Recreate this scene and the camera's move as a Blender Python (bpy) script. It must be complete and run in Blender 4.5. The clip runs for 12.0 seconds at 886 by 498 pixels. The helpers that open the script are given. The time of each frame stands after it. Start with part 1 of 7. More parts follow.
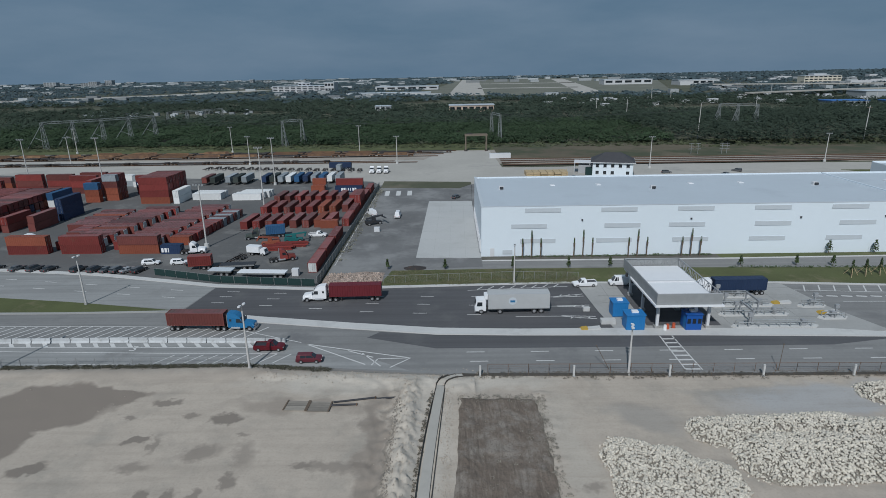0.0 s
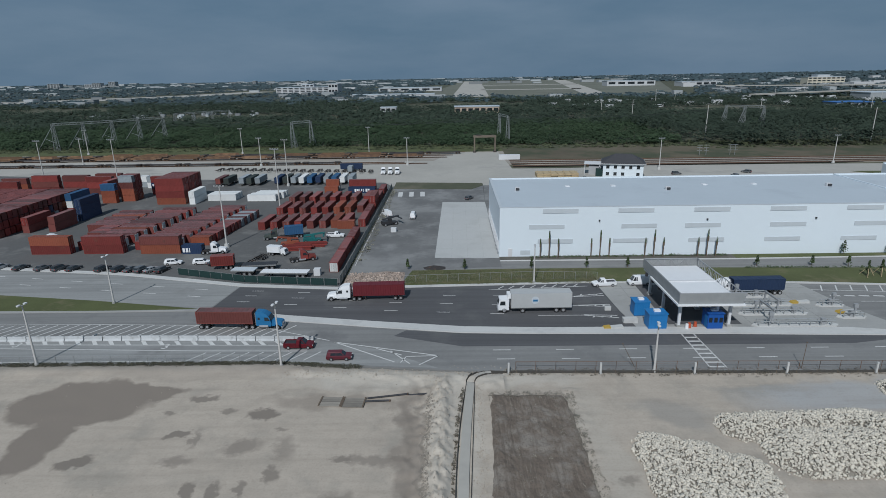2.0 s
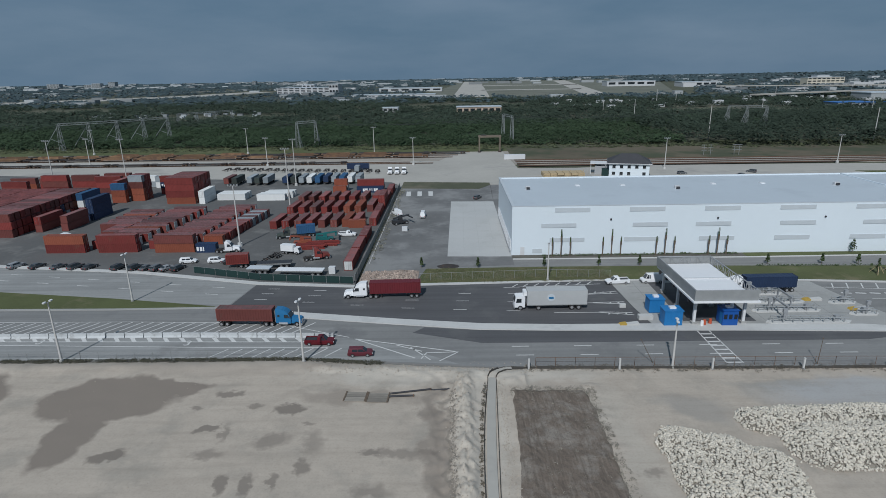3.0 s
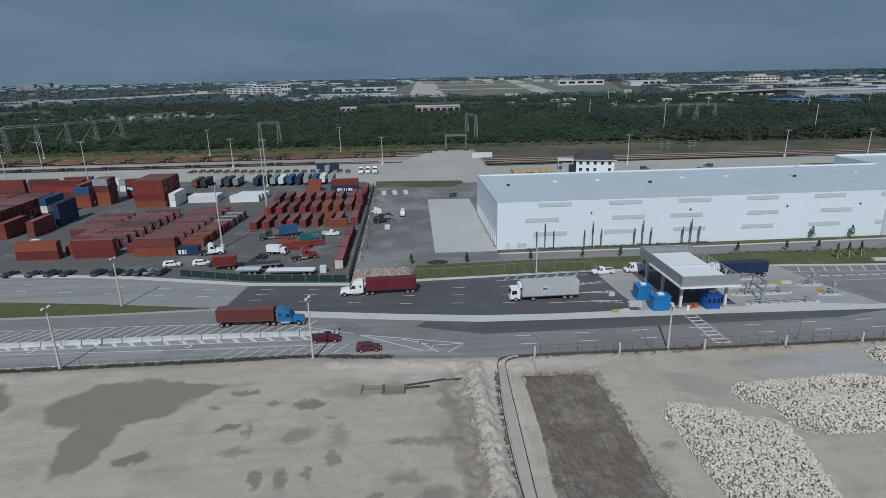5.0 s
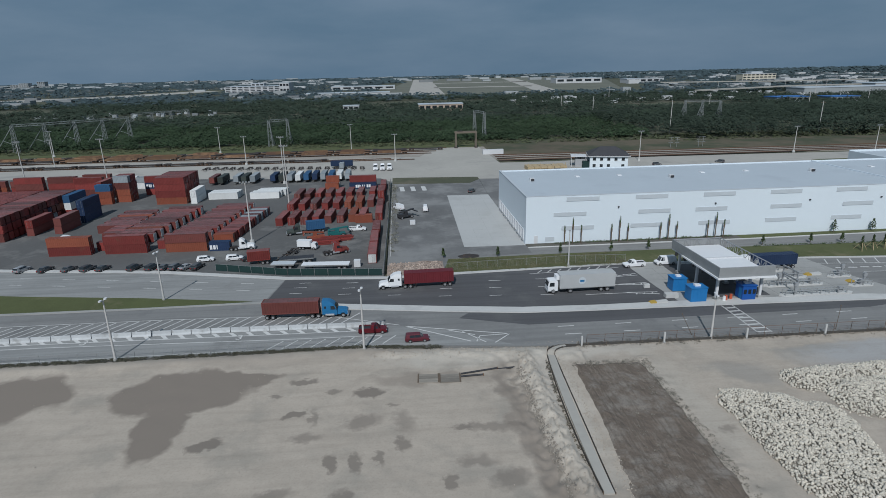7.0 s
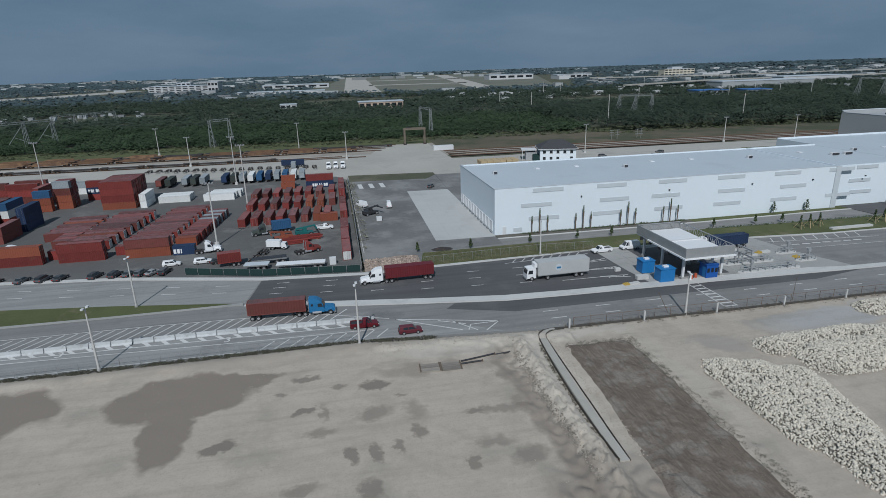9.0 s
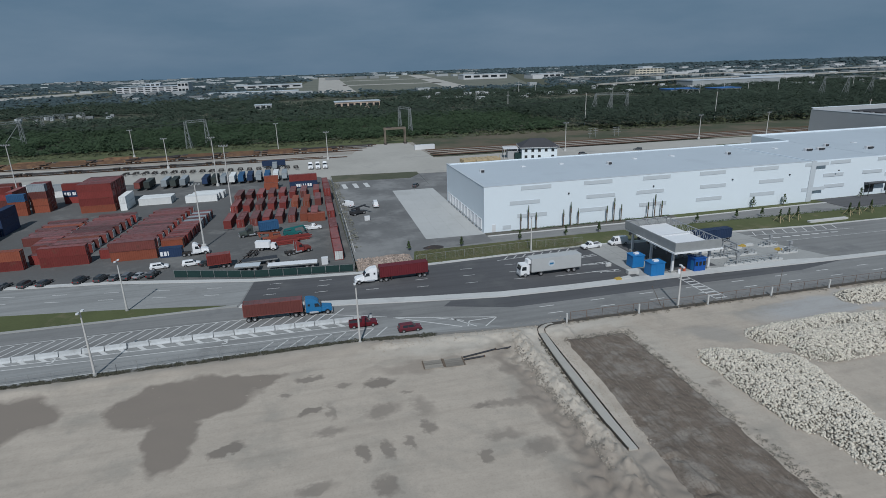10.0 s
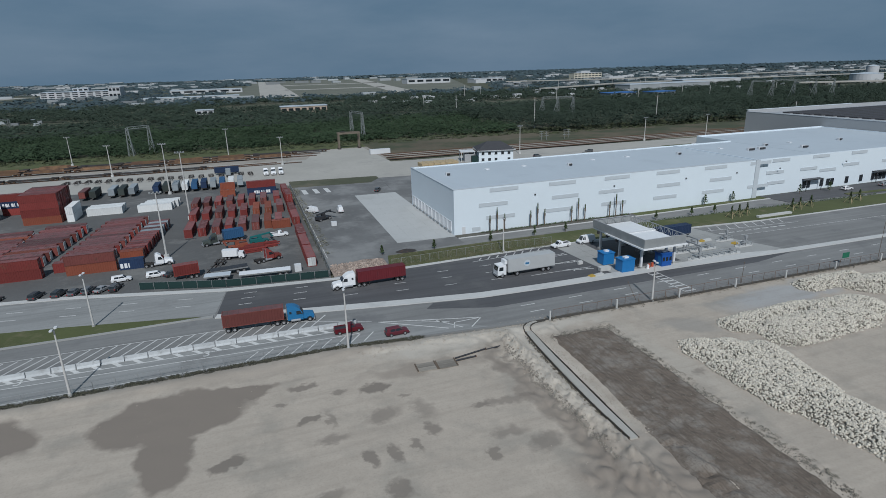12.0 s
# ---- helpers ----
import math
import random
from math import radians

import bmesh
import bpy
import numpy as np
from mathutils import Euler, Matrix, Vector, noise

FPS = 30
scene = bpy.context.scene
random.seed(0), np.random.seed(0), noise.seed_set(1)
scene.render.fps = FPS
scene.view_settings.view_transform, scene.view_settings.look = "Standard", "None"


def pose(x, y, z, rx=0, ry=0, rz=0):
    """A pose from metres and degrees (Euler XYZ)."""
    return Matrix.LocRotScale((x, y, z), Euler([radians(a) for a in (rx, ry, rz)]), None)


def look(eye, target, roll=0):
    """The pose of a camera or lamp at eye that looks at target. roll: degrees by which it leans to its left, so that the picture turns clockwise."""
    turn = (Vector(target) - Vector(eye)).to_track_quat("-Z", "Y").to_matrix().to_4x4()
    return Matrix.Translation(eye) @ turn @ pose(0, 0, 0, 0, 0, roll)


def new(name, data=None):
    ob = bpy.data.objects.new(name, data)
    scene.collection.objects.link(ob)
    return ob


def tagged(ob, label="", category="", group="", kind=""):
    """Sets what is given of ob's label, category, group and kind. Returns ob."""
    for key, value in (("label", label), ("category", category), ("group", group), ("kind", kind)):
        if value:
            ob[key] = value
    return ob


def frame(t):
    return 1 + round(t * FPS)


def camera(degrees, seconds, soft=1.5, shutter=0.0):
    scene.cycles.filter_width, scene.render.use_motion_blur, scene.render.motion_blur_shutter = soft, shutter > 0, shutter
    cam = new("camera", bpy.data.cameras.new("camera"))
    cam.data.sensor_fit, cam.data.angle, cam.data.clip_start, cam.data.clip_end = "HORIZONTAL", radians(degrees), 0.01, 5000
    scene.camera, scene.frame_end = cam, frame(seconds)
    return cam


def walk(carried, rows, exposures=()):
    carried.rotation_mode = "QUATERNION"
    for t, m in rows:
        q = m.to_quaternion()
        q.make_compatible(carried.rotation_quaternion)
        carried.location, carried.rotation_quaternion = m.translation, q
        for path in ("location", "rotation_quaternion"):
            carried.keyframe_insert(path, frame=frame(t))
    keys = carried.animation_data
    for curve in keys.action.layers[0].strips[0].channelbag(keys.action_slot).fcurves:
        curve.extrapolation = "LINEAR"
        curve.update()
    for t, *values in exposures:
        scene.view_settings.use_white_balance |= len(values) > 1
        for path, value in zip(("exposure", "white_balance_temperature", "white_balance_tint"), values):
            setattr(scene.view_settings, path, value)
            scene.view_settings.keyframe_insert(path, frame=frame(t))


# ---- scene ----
U = 1.17  # metres in one unit of the site plan; everything below is laid out on the plan and enlarged once at the end
cam = camera(75.9, 12.0, soft=0.75)
PATH = [
    (0, (10.285, 5.663, 51.067), (10.249, 7.896, 50.368), -1.0),
    (0.5, (9.406, 5.301, 51.297), (9.366, 7.535, 50.602), -0.9),
    (1, (8.256, 4.796, 51.403), (8.216, 7.029, 50.709), -1.0),
    (1.5, (6.953, 4.226, 51.492), (6.911, 6.46, 50.798), -1.0),
    (2, (5.384, 3.605, 51.473), (5.342, 5.839, 50.779), -1.0),
    (2.5, (3.514, 2.909, 51.44), (3.47, 5.143, 50.746), -1.0),
    (2.7, (2.693, 2.576, 51.432), (2.651, 4.811, 50.739), -1.0),
    (4.3, (-4.359, 0.054, 51.602), (-4.285, 2.287, 50.908), -1.1),
    (4.5, (-5.368, -0.206, 51.602), (-5.24, 2.025, 50.907), -1.1),
    (5, (-8.062, -0.759, 51.538), (-7.917, 1.47, 50.841), -1.1),
    (5.5, (-10.693, -1.264, 51.461), (-10.541, 0.965, 50.763), -1.2),
    (6, (-13.275, -1.706, 51.365), (-13.122, 0.522, 50.666), -1.2),
    (6.5, (-15.79, -2.04, 51.217), (-15.635, 0.187, 50.517), -1.2),
    (6.7, (-16.808, -2.133, 51.184), (-16.656, 0.095, 50.482), -1.2),
    (8.3, (-25.141, -2.882, 50.998), (-24.853, -0.672, 50.287), -1.4),
    (8.5, (-26.228, -2.996, 50.983), (-25.928, -0.787, 50.271), -1.5),
    (9, (-28.673, -3.247, 50.931), (-28.261, -1.058, 50.212), -1.6),
    (9.5, (-31.067, -3.25, 50.853), (-30.566, -1.081, 50.132), -1.7),
    (10, (-33.269, -2.978, 50.785), (-32.759, -0.811, 50.063), -1.7),
    (10.5, (-35.284, -2.533, 50.701), (-34.788, -0.363, 49.98), -1.7),
    (11, (-37.133, -2.042, 50.69), (-36.643, 0.131, 49.972), -1.7),
    (11.5, (-38.941, -1.706, 50.783), (-38.336, 0.438, 50.065), -1.7),
    (12, (-40.868, -1.424, 50.875), (-40.145, 0.684, 50.163), -1.6),
]
walk(cam, [(t, look(eye, target, roll)) for t, eye, target, roll in PATH], exposures=((0, -0.12, 5850, 9),))


# ---- light ----
SUN_FROM = Vector((-0.19, -0.69, 0.70))
world = bpy.data.worlds.new("sky")
scene.world = world
world.use_nodes = True
wn, wl = world.node_tree.nodes, world.node_tree.links
bg = wn["Background"]
sky = wn.new("ShaderNodeTexSky")
sky.sky_type = "NISHITA"
sky.sun_disc = False
sky.sun_elevation = math.asin(SUN_FROM.z)
sky.sun_rotation = math.atan2(SUN_FROM.x, SUN_FROM.y)
sky.air_density, sky.dust_density, sky.ozone_density = 1.0, 1.5, 2.0
tint = wn.new("ShaderNodeMix")
tint.data_type = "RGBA"
tint.blend_type = "MIX"
tint.inputs[0].default_value = 0.97
wl.new(sky.outputs[0], tint.inputs[6])
# thin grey cloud cover, a little uneven
tc = wn.new("ShaderNodeTexCoord")
mp = wn.new("ShaderNodeMapping")
mp.inputs["Scale"].default_value = (1.0, 1.0, 4.0)
wl.new(tc.outputs["Generated"], mp.inputs["Vector"])
cn = wn.new("ShaderNodeTexNoise")
cn.inputs["Scale"].default_value = 3.2
cn.inputs["Detail"].default_value = 7
cn.inputs["Roughness"].default_value = 0.55
wl.new(mp.outputs[0], cn.inputs["Vector"])
cr = wn.new("ShaderNodeValToRGB")
cr.color_ramp.elements[0].position, cr.color_ramp.elements[0].color = 0.36, (1.58, 2.44, 3.27, 1)
cr.color_ramp.elements[1].position, cr.color_ramp.elements[1].color = 0.74, (2.30, 3.10, 3.90, 1)
wl.new(cn.outputs[0], cr.inputs[0])
wl.new(cr.outputs[0], tint.inputs[7])
wl.new(tint.outputs[2], bg.inputs[0])
bg.inputs[1].default_value = 0.075

sun_data = bpy.data.lights.new("sun", "SUN")
sun_data.energy, sun_data.angle, sun_data.color = 3.3, radians(0.9), (1.0, 0.95, 0.88)
sun = new("sun", sun_data)
sun.matrix_world = look(SUN_FROM * 300, (0, 0, 0))


# ---- materials ----
def plan_position(n, l):
    """The place on the site plan, for surfaces that belong to the ground."""
    sc = n.new("ShaderNodeVectorMath")
    sc.operation = "SCALE"
    sc.inputs["Scale"].default_value = 1 / U
    l.new(n.new("ShaderNodeNewGeometry").outputs["Position"], sc.inputs[0])
    return sc.outputs[0]


def mat(name, color, rough=0.8, metal=0.0, var=0.25, scale=0.5, fine=12.0, bump=0.0, rand=0.0, wear=None, wear_at=0.62, where="Object", island=0.0, spec=0.4, streak=0.0):
    """A surface with broad and fine variation; rand: tint from object to object; wear: a second colour in worn patches."""
    m = bpy.data.materials.new(name)
    m.use_nodes = True
    n, l = m.node_tree.nodes, m.node_tree.links
    b = n["Principled BSDF"]
    b.inputs["Roughness"].default_value, b.inputs["Metallic"].default_value = rough, metal
    b.inputs["Specular IOR Level"].default_value = spec
    if where == "World":
        vec = plan_position(n, l)
    else:
        add = n.new("ShaderNodeVectorMath")
        add.operation = "MULTIPLY_ADD"
        info = n.new("ShaderNodeObjectInfo")
        add.inputs[1].default_value = (91, 57, 73)
        l.new(info.outputs["Random"], add.inputs[0])
        l.new(n.new("ShaderNodeTexCoord").outputs["Object"], add.inputs[2])
        vec = add.outputs[0]
    broad, grain = n.new("ShaderNodeTexNoise"), n.new("ShaderNodeTexNoise")
    for node, s in ((broad, scale), (grain, fine)):
        node.inputs["Scale"].default_value = s
        node.inputs["Detail"].default_value = 6
        node.inputs["Roughness"].default_value = 0.62
        l.new(vec, node.inputs["Vector"])
    mul = n.new("ShaderNodeMath")
    mul.operation = "MULTIPLY_ADD"
    l.new(broad.outputs[0], mul.inputs[0])
    mul.inputs[1].default_value = 1.3 * var * 2
    mul.inputs[2].default_value = 1 - 1.3 * var
    gm = n.new("ShaderNodeMath")
    gm.operation = "MULTIPLY_ADD"
    l.new(grain.outputs[0], gm.inputs[0])
    gm.inputs[1].default_value = var * 1.2
    gm.inputs[2].default_value = 1 - var * 0.6
    tot = n.new("ShaderNodeMath")
    tot.operation = "MULTIPLY"
    l.new(mul.outputs[0], tot.inputs[0])
    l.new(gm.outputs[0], tot.inputs[1])
    val = tot.outputs[0]
    if rand or island:
        r = n.new("ShaderNodeMath")
        r.operation = "MULTIPLY_ADD"
        src = n.new("ShaderNodeNewGeometry").outputs["Random Per Island"] if island else n.new("ShaderNodeObjectInfo").outputs["Random"]
        l.new(src, r.inputs[0])
        amount = island or rand
        r.inputs[1].default_value, r.inputs[2].default_value = 2 * amount, 1 - amount
        t2 = n.new("ShaderNodeMath")
        t2.operation = "MULTIPLY"
        l.new(val, t2.inputs[0])
        l.new(r.outputs[0], t2.inputs[1])
        val = t2.outputs[0]
    if streak:
        sm = n.new("ShaderNodeMapping")
        sm.inputs["Scale"].default_value = (0.02, 0.75, 1)
        l.new(vec, sm.inputs["Vector"])
        sn = n.new("ShaderNodeTexNoise")
        sn.inputs["Scale"].default_value = 1.0
        sn.inputs["Detail"].default_value = 4
        l.new(sm.outputs[0], sn.inputs["Vector"])
        sa = n.new("ShaderNodeMath")
        sa.operation = "MULTIPLY_ADD"
        l.new(sn.outputs[0], sa.inputs[0])
        sa.inputs[1].default_value, sa.inputs[2].default_value = 2 * streak, 1 - streak
        st = n.new("ShaderNodeMath")
        st.operation = "MULTIPLY"
        l.new(val, st.inputs[0])
        l.new(sa.outputs[0], st.inputs[1])
        val = st.outputs[0]
    hsv = n.new("ShaderNodeHueSaturation")
    hsv.inputs["Color"].default_value = (*color, 1)
    l.new(val, hsv.inputs["Value"])
    col = hsv.outputs[0]
    if wear:
        step = n.new("ShaderNodeMapRange")
        step.inputs[1].default_value, step.inputs[2].default_value = wear_at - 0.06, wear_at + 0.08
        wnz = n.new("ShaderNodeTexNoise")
        wnz.inputs["Scale"].default_value = scale * 1.7
        wnz.inputs["Detail"].default_value = 8
        wnz.inputs["Roughness"].default_value = 0.65
        sh = n.new("ShaderNodeVectorMath")
        sh.operation = "ADD"
        sh.inputs[1].default_value = (13.7, 5.1, 8.8)
        l.new(vec, sh.inputs[0])
        l.new(sh.outputs[0], wnz.inputs["Vector"])
        l.new(wnz.outputs[0], step.inputs[0])
        mx = n.new("ShaderNodeMix")
        mx.data_type = "RGBA"
        l.new(step.outputs[0], mx.inputs[0])
        l.new(col, mx.inputs[6])
        mx.inputs[7].default_value = (*wear, 1)
        col = mx.outputs[2]
    l.new(col, b.inputs["Base Color"])
    if bump:
        bp = n.new("ShaderNodeBump")
        bp.inputs["Strength"].default_value = bump
        bp.inputs["Distance"].default_value = 0.05
        l.new(grain.outputs[0], bp.inputs["Height"])
        l.new(bp.outputs[0], b.inputs["Normal"])
    return m


M_ASPHALT_OLD = mat("old_asphalt", (0.20, 0.20, 0.195), 0.9, var=0.2, scale=0.06, fine=1.6, wear=(0.155, 0.155, 0.155), where="World", streak=0.3)
M_ASPHALT_PALE = mat("pale_asphalt", (0.255, 0.258, 0.252), 0.9, var=0.2, scale=0.06, fine=1.6, wear=(0.205, 0.205, 0.2), where="World", streak=0.42)
M_ASPHALT_NEW = mat("new_asphalt", (0.088, 0.088, 0.092), 0.85, var=0.16, scale=0.05, fine=1.8, wear=(0.115, 0.115, 0.115), wear_at=0.6, where="World", streak=0.3)
M_YARD = mat("yard_asphalt", (0.11, 0.11, 0.108), 0.9, var=0.25, scale=0.05, fine=0.9, wear=(0.18, 0.178, 0.17), wear_at=0.58, where="World")
M_LOT = mat("lot_asphalt", (0.15, 0.15, 0.148), 0.85, var=0.3, scale=0.05, fine=0.5, wear=(0.23, 0.23, 0.225), wear_at=0.52, where="World")
M_CONCRETE = mat("concrete", (0.325, 0.325, 0.312), 0.85, var=0.14, scale=0.08, fine=1.5, wear=(0.28, 0.28, 0.268), wear_at=0.57, where="World")
M_APRON = mat("clean_concrete", (0.44, 0.445, 0.435), 0.8, var=0.1, scale=0.06, fine=1.2, wear=(0.39, 0.392, 0.38), wear_at=0.6, where="World")
M_CONC_WHITE = mat("bright_concrete", (0.50, 0.50, 0.485), 0.85, var=0.12, scale=0.12, fine=2.0, wear=(0.42, 0.42, 0.41), where="World")
M_PAVE_N = mat("dusty_paving", (0.38, 0.365, 0.33), 0.9, var=0.18, scale=0.03, fine=0.5, wear=(0.30, 0.29, 0.27), where="World")
M_BALLAST = mat("ballast", (0.30, 0.275, 0.24), 0.95, var=0.3, scale=0.05, fine=0.8, wear=(0.2, 0.18, 0.15), where="World")
M_GRASS = mat("grass", (0.082, 0.094, 0.036), 0.95, var=0.3, scale=0.09, fine=2.2, wear=(0.14, 0.13, 0.07), wear_at=0.6, where="World")
M_SCRUB = mat("scrub", (0.075, 0.08, 0.05), 0.95, var=0.35, scale=0.03, fine=0.4, wear=(0.13, 0.12, 0.085), wear_at=0.58, where="World")
M_PAINT_ROAD = mat("road_paint", (0.55, 0.55, 0.535), 0.7, var=0.15, scale=0.8, fine=4, wear=(0.42, 0.42, 0.41), wear_at=0.66, where="World")
M_BARRIER = mat("weathered_white_concrete", (0.46, 0.475, 0.48), 0.8, var=0.14, scale=0.5, fine=4, wear=(0.33, 0.335, 0.33), wear_at=0.6, rand=0.08)
M_YELLOW = mat("yellow_paint", (0.42, 0.28, 0.05), 0.6, var=0.15)
M_WHITE_WALL = mat("white_wall", (0.67, 0.735, 0.78), 0.6, var=0.035, scale=0.05, fine=0.6)
M_ROOF_WHITE = mat("white_roof", (0.47, 0.52, 0.56), 0.55, var=0.06, scale=0.05, fine=0.7, wear=(0.43, 0.475, 0.515), wear_at=0.6)
M_GREY_PANEL = mat("grey_panel", (0.50, 0.54, 0.57), 0.5, var=0.06)
M_GREY_WALL = mat("grey_wall", (0.36, 0.37, 0.38), 0.6, var=0.08, scale=0.05)
M_DARK_ROOF = mat("dark_roof", (0.055, 0.055, 0.06), 0.8, var=0.2)
M_STEEL = mat("galvanised_steel", (0.42, 0.43, 0.43), 0.45, 0.6, var=0.12, scale=2)
M_POLE = mat("pole_concrete", (0.50, 0.49, 0.47), 0.7, var=0.12, scale=1)
M_SCREEN = mat("perforated_grey_screen", (0.3, 0.31, 0.31), 0.6, 0.2, var=0.14, scale=0.6, fine=9)
M_LATTICE = mat("dull_galvanised_lattice", (0.25, 0.27, 0.27), 0.7, 0.2, var=0.15)
M_DARK_STEEL = mat("dark_steel", (0.06, 0.06, 0.065), 0.5, 0.4, var=0.2)
M_TRUSS = mat("grey_truss_paint", (0.33, 0.34, 0.35), 0.5, 0.2, var=0.1)
M_PALE_DOOR = mat("chalky_door_paint", (0.55, 0.56, 0.55), 0.6, var=0.2, scale=0.6, rand=0.15)
M_CARGO = mat("cargo_grey", (0.42, 0.43, 0.43), 0.5, var=0.08)
M_DRYFIELD = mat("dry_field", (0.115, 0.098, 0.066), 0.95, var=0.35, scale=0.02, fine=0.3, wear=(0.06, 0.068, 0.038), wear_at=0.5, where="World")
M_SOFFIT = mat("soffit", (0.6, 0.61, 0.62), 0.6, var=0.05)
M_GLASS = mat("dark_glass", (0.02, 0.025, 0.03), 0.08, 0.0, var=0.1, spec=0.8)
M_BOOTH = mat("blue_booth_paint", (0.015, 0.085, 0.33), 0.45, var=0.08)
M_BOOTH_LT = mat("sky_blue_paint", (0.025, 0.17, 0.42), 0.5, var=0.1)
M_RUBBER = mat("tyre_rubber", (0.025, 0.025, 0.026), 0.9, var=0.2)
M_RIM = mat("wheel_rim", (0.55, 0.55, 0.56), 0.35, 0.7, var=0.1)
M_CHASSIS = mat("chassis_black", (0.04, 0.035, 0.033), 0.7, var=0.25, wear=(0.12, 0.06, 0.035))
M_WHITE_CAR = mat("white_car_paint", (0.75, 0.76, 0.77), 0.3, var=0.04)
M_BLUE_CAB = mat("blue_cab_paint", (0.028, 0.15, 0.32), 0.3, var=0.06)
M_RED_CAR = mat("crimson_car_paint", (0.105, 0.008, 0.014), 0.28, var=0.06)
M_MAROON = mat("maroon_car_paint", (0.115, 0.025, 0.034), 0.3, var=0.06)
M_CAR_MIX = mat("dark_car_paint", (0.085, 0.09, 0.095), 0.3, var=0.06, rand=0.6)
M_SILVER = mat("silver_car_paint", (0.38, 0.39, 0.40), 0.3, 0.3, var=0.05)
M_LAMP_RED = mat("tail_lamp", (0.35, 0.01, 0.01), 0.3, var=0.05)
M_GREEN_MESH = mat("green_windscreen_fabric", (0.012, 0.036, 0.034), 0.8, var=0.2, scale=0.4)
M_GREY_MESH = mat("dusty_grey_fabric", (0.2, 0.21, 0.2), 0.9, var=0.25, scale=0.3)
M_WOOD_PALE = mat("pale_timber", (0.42, 0.33, 0.2), 0.8, var=0.25, scale=1)
M_TRUNK = mat("tree_bark", (0.13, 0.10, 0.075), 0.95, var=0.3, scale=2)
M_LEAF = mat("leaves", (0.05, 0.075, 0.028), 0.85, var=0.3, scale=0.5, island=0.45)
M_FOREST = mat("forest_leaves", (0.036, 0.056, 0.03), 0.95, var=0.45, scale=0.02, fine=0.12, where="World", island=0.22, spec=0.1)
M_DRYWEED = mat("dry_weeds", (0.12, 0.105, 0.08), 0.95, var=0.4, scale=0.6, island=0.5)
M_ROCK = mat("pale_limestone", (0.55, 0.51, 0.435), 0.9, var=0.15, scale=1.0, fine=6, bump=0.4, island=0.2)
# pile bed, its colour darkened to stand for shade between the stones
M_GAP_SHADE_BED = mat("gap_shade_bed", (0.24, 0.22, 0.185), 0.95, var=0.3, scale=0.8, fine=5, bump=0.5)
M_ROCK_PIECE = mat("pale_limestone_block", (0.56, 0.52, 0.445), 0.9, var=0.15, scale=1.0, fine=6, bump=0.4, rand=0.2)
M_GANTRY = mat("weathered_gantry_paint", (0.16, 0.135, 0.105), 0.8, 0.1, var=0.3, scale=0.4)
M_RUSTY = mat("rusty_steel", (0.13, 0.075, 0.045), 0.85, 0.1, var=0.35, scale=0.4, rand=0.35)
M_FLATCAR = mat("ochre_flatcar_paint", (0.19, 0.115, 0.065), 0.8, var=0.35, scale=0.2, wear=(0.11, 0.065, 0.045), wear_at=0.52, rand=0.35)
M_SILT = mat("black_silt_fabric", (0.065, 0.062, 0.057), 0.9, var=0.3, scale=0.5)
M_TOWN = mat("town_walls", (0.29, 0.31, 0.32), 0.8, var=0.15, scale=0.02, island=0.5)
M_TOWN_ROOF = mat("town_pale_walls", (0.5, 0.51, 0.52), 0.8, var=0.1, scale=0.02)
M_BLUE_ROOF = mat("blue_roof_sheet", (0.05, 0.16, 0.42), 0.6, var=0.1)
M_SIGN_GREEN = mat("green_sign", (0.02, 0.14, 0.08), 0.5, var=0.05)
M_ORANGE_PLASTIC = mat("orange_plastic", (0.45, 0.09, 0.04), 0.5, var=0.1)

BOX_COLOURS = {
    "red": mat("oxide_red_box", (0.19, 0.036, 0.031), 0.55, var=0.22, scale=0.25, fine=3, rand=0.3, wear=(0.13, 0.05, 0.035), wear_at=0.64),
    "brown": mat("brown_red_box", (0.15, 0.045, 0.038), 0.6, var=0.22, scale=0.25, fine=3, rand=0.3, wear=(0.1, 0.045, 0.035), wear_at=0.62),
    "orange": mat("orange_box", (0.22, 0.064, 0.036), 0.55, var=0.2, scale=0.25, fine=3, rand=0.2, wear=(0.16, 0.07, 0.04), wear_at=0.66),
    "crimson": mat("crimson_box", (0.125, 0.018, 0.024), 0.5, var=0.18, scale=0.25, fine=3, wear=(0.09, 0.025, 0.028), wear_at=0.66),
    "blue": mat("navy_box", (0.018, 0.036, 0.085), 0.55, var=0.2, scale=0.25, fine=3, rand=0.25),
    "sky": mat("blue_box", (0.03, 0.09, 0.19), 0.55, var=0.2, scale=0.25, fine=3, rand=0.2),
    "grey": mat("grey_box", (0.26, 0.29, 0.31), 0.6, var=0.2, scale=0.25, fine=3, rand=0.2),
    "white": mat("white_box", (0.68, 0.69, 0.68), 0.5, var=0.08, scale=0.25, fine=3, rand=0.1),
    "dark": mat("dark_green_box", (0.045, 0.055, 0.05), 0.6, var=0.2, scale=0.25, fine=3, rand=0.3),
    "teal": mat("teal_box", (0.02, 0.14, 0.14), 0.55, var=0.2, scale=0.25, fine=3, rand=0.2),
}
ROOF_WORN = {
    "red": mat("faded_red_roof", (0.175, 0.068, 0.066), 0.75, var=0.3, scale=0.35, fine=2, rand=0.4, wear=(0.19, 0.10, 0.098), wear_at=0.55),
    "brown": mat("faded_brown_roof", (0.15, 0.072, 0.074), 0.75, var=0.3, scale=0.35, fine=2, rand=0.4, wear=(0.105, 0.07, 0.065), wear_at=0.55),
}


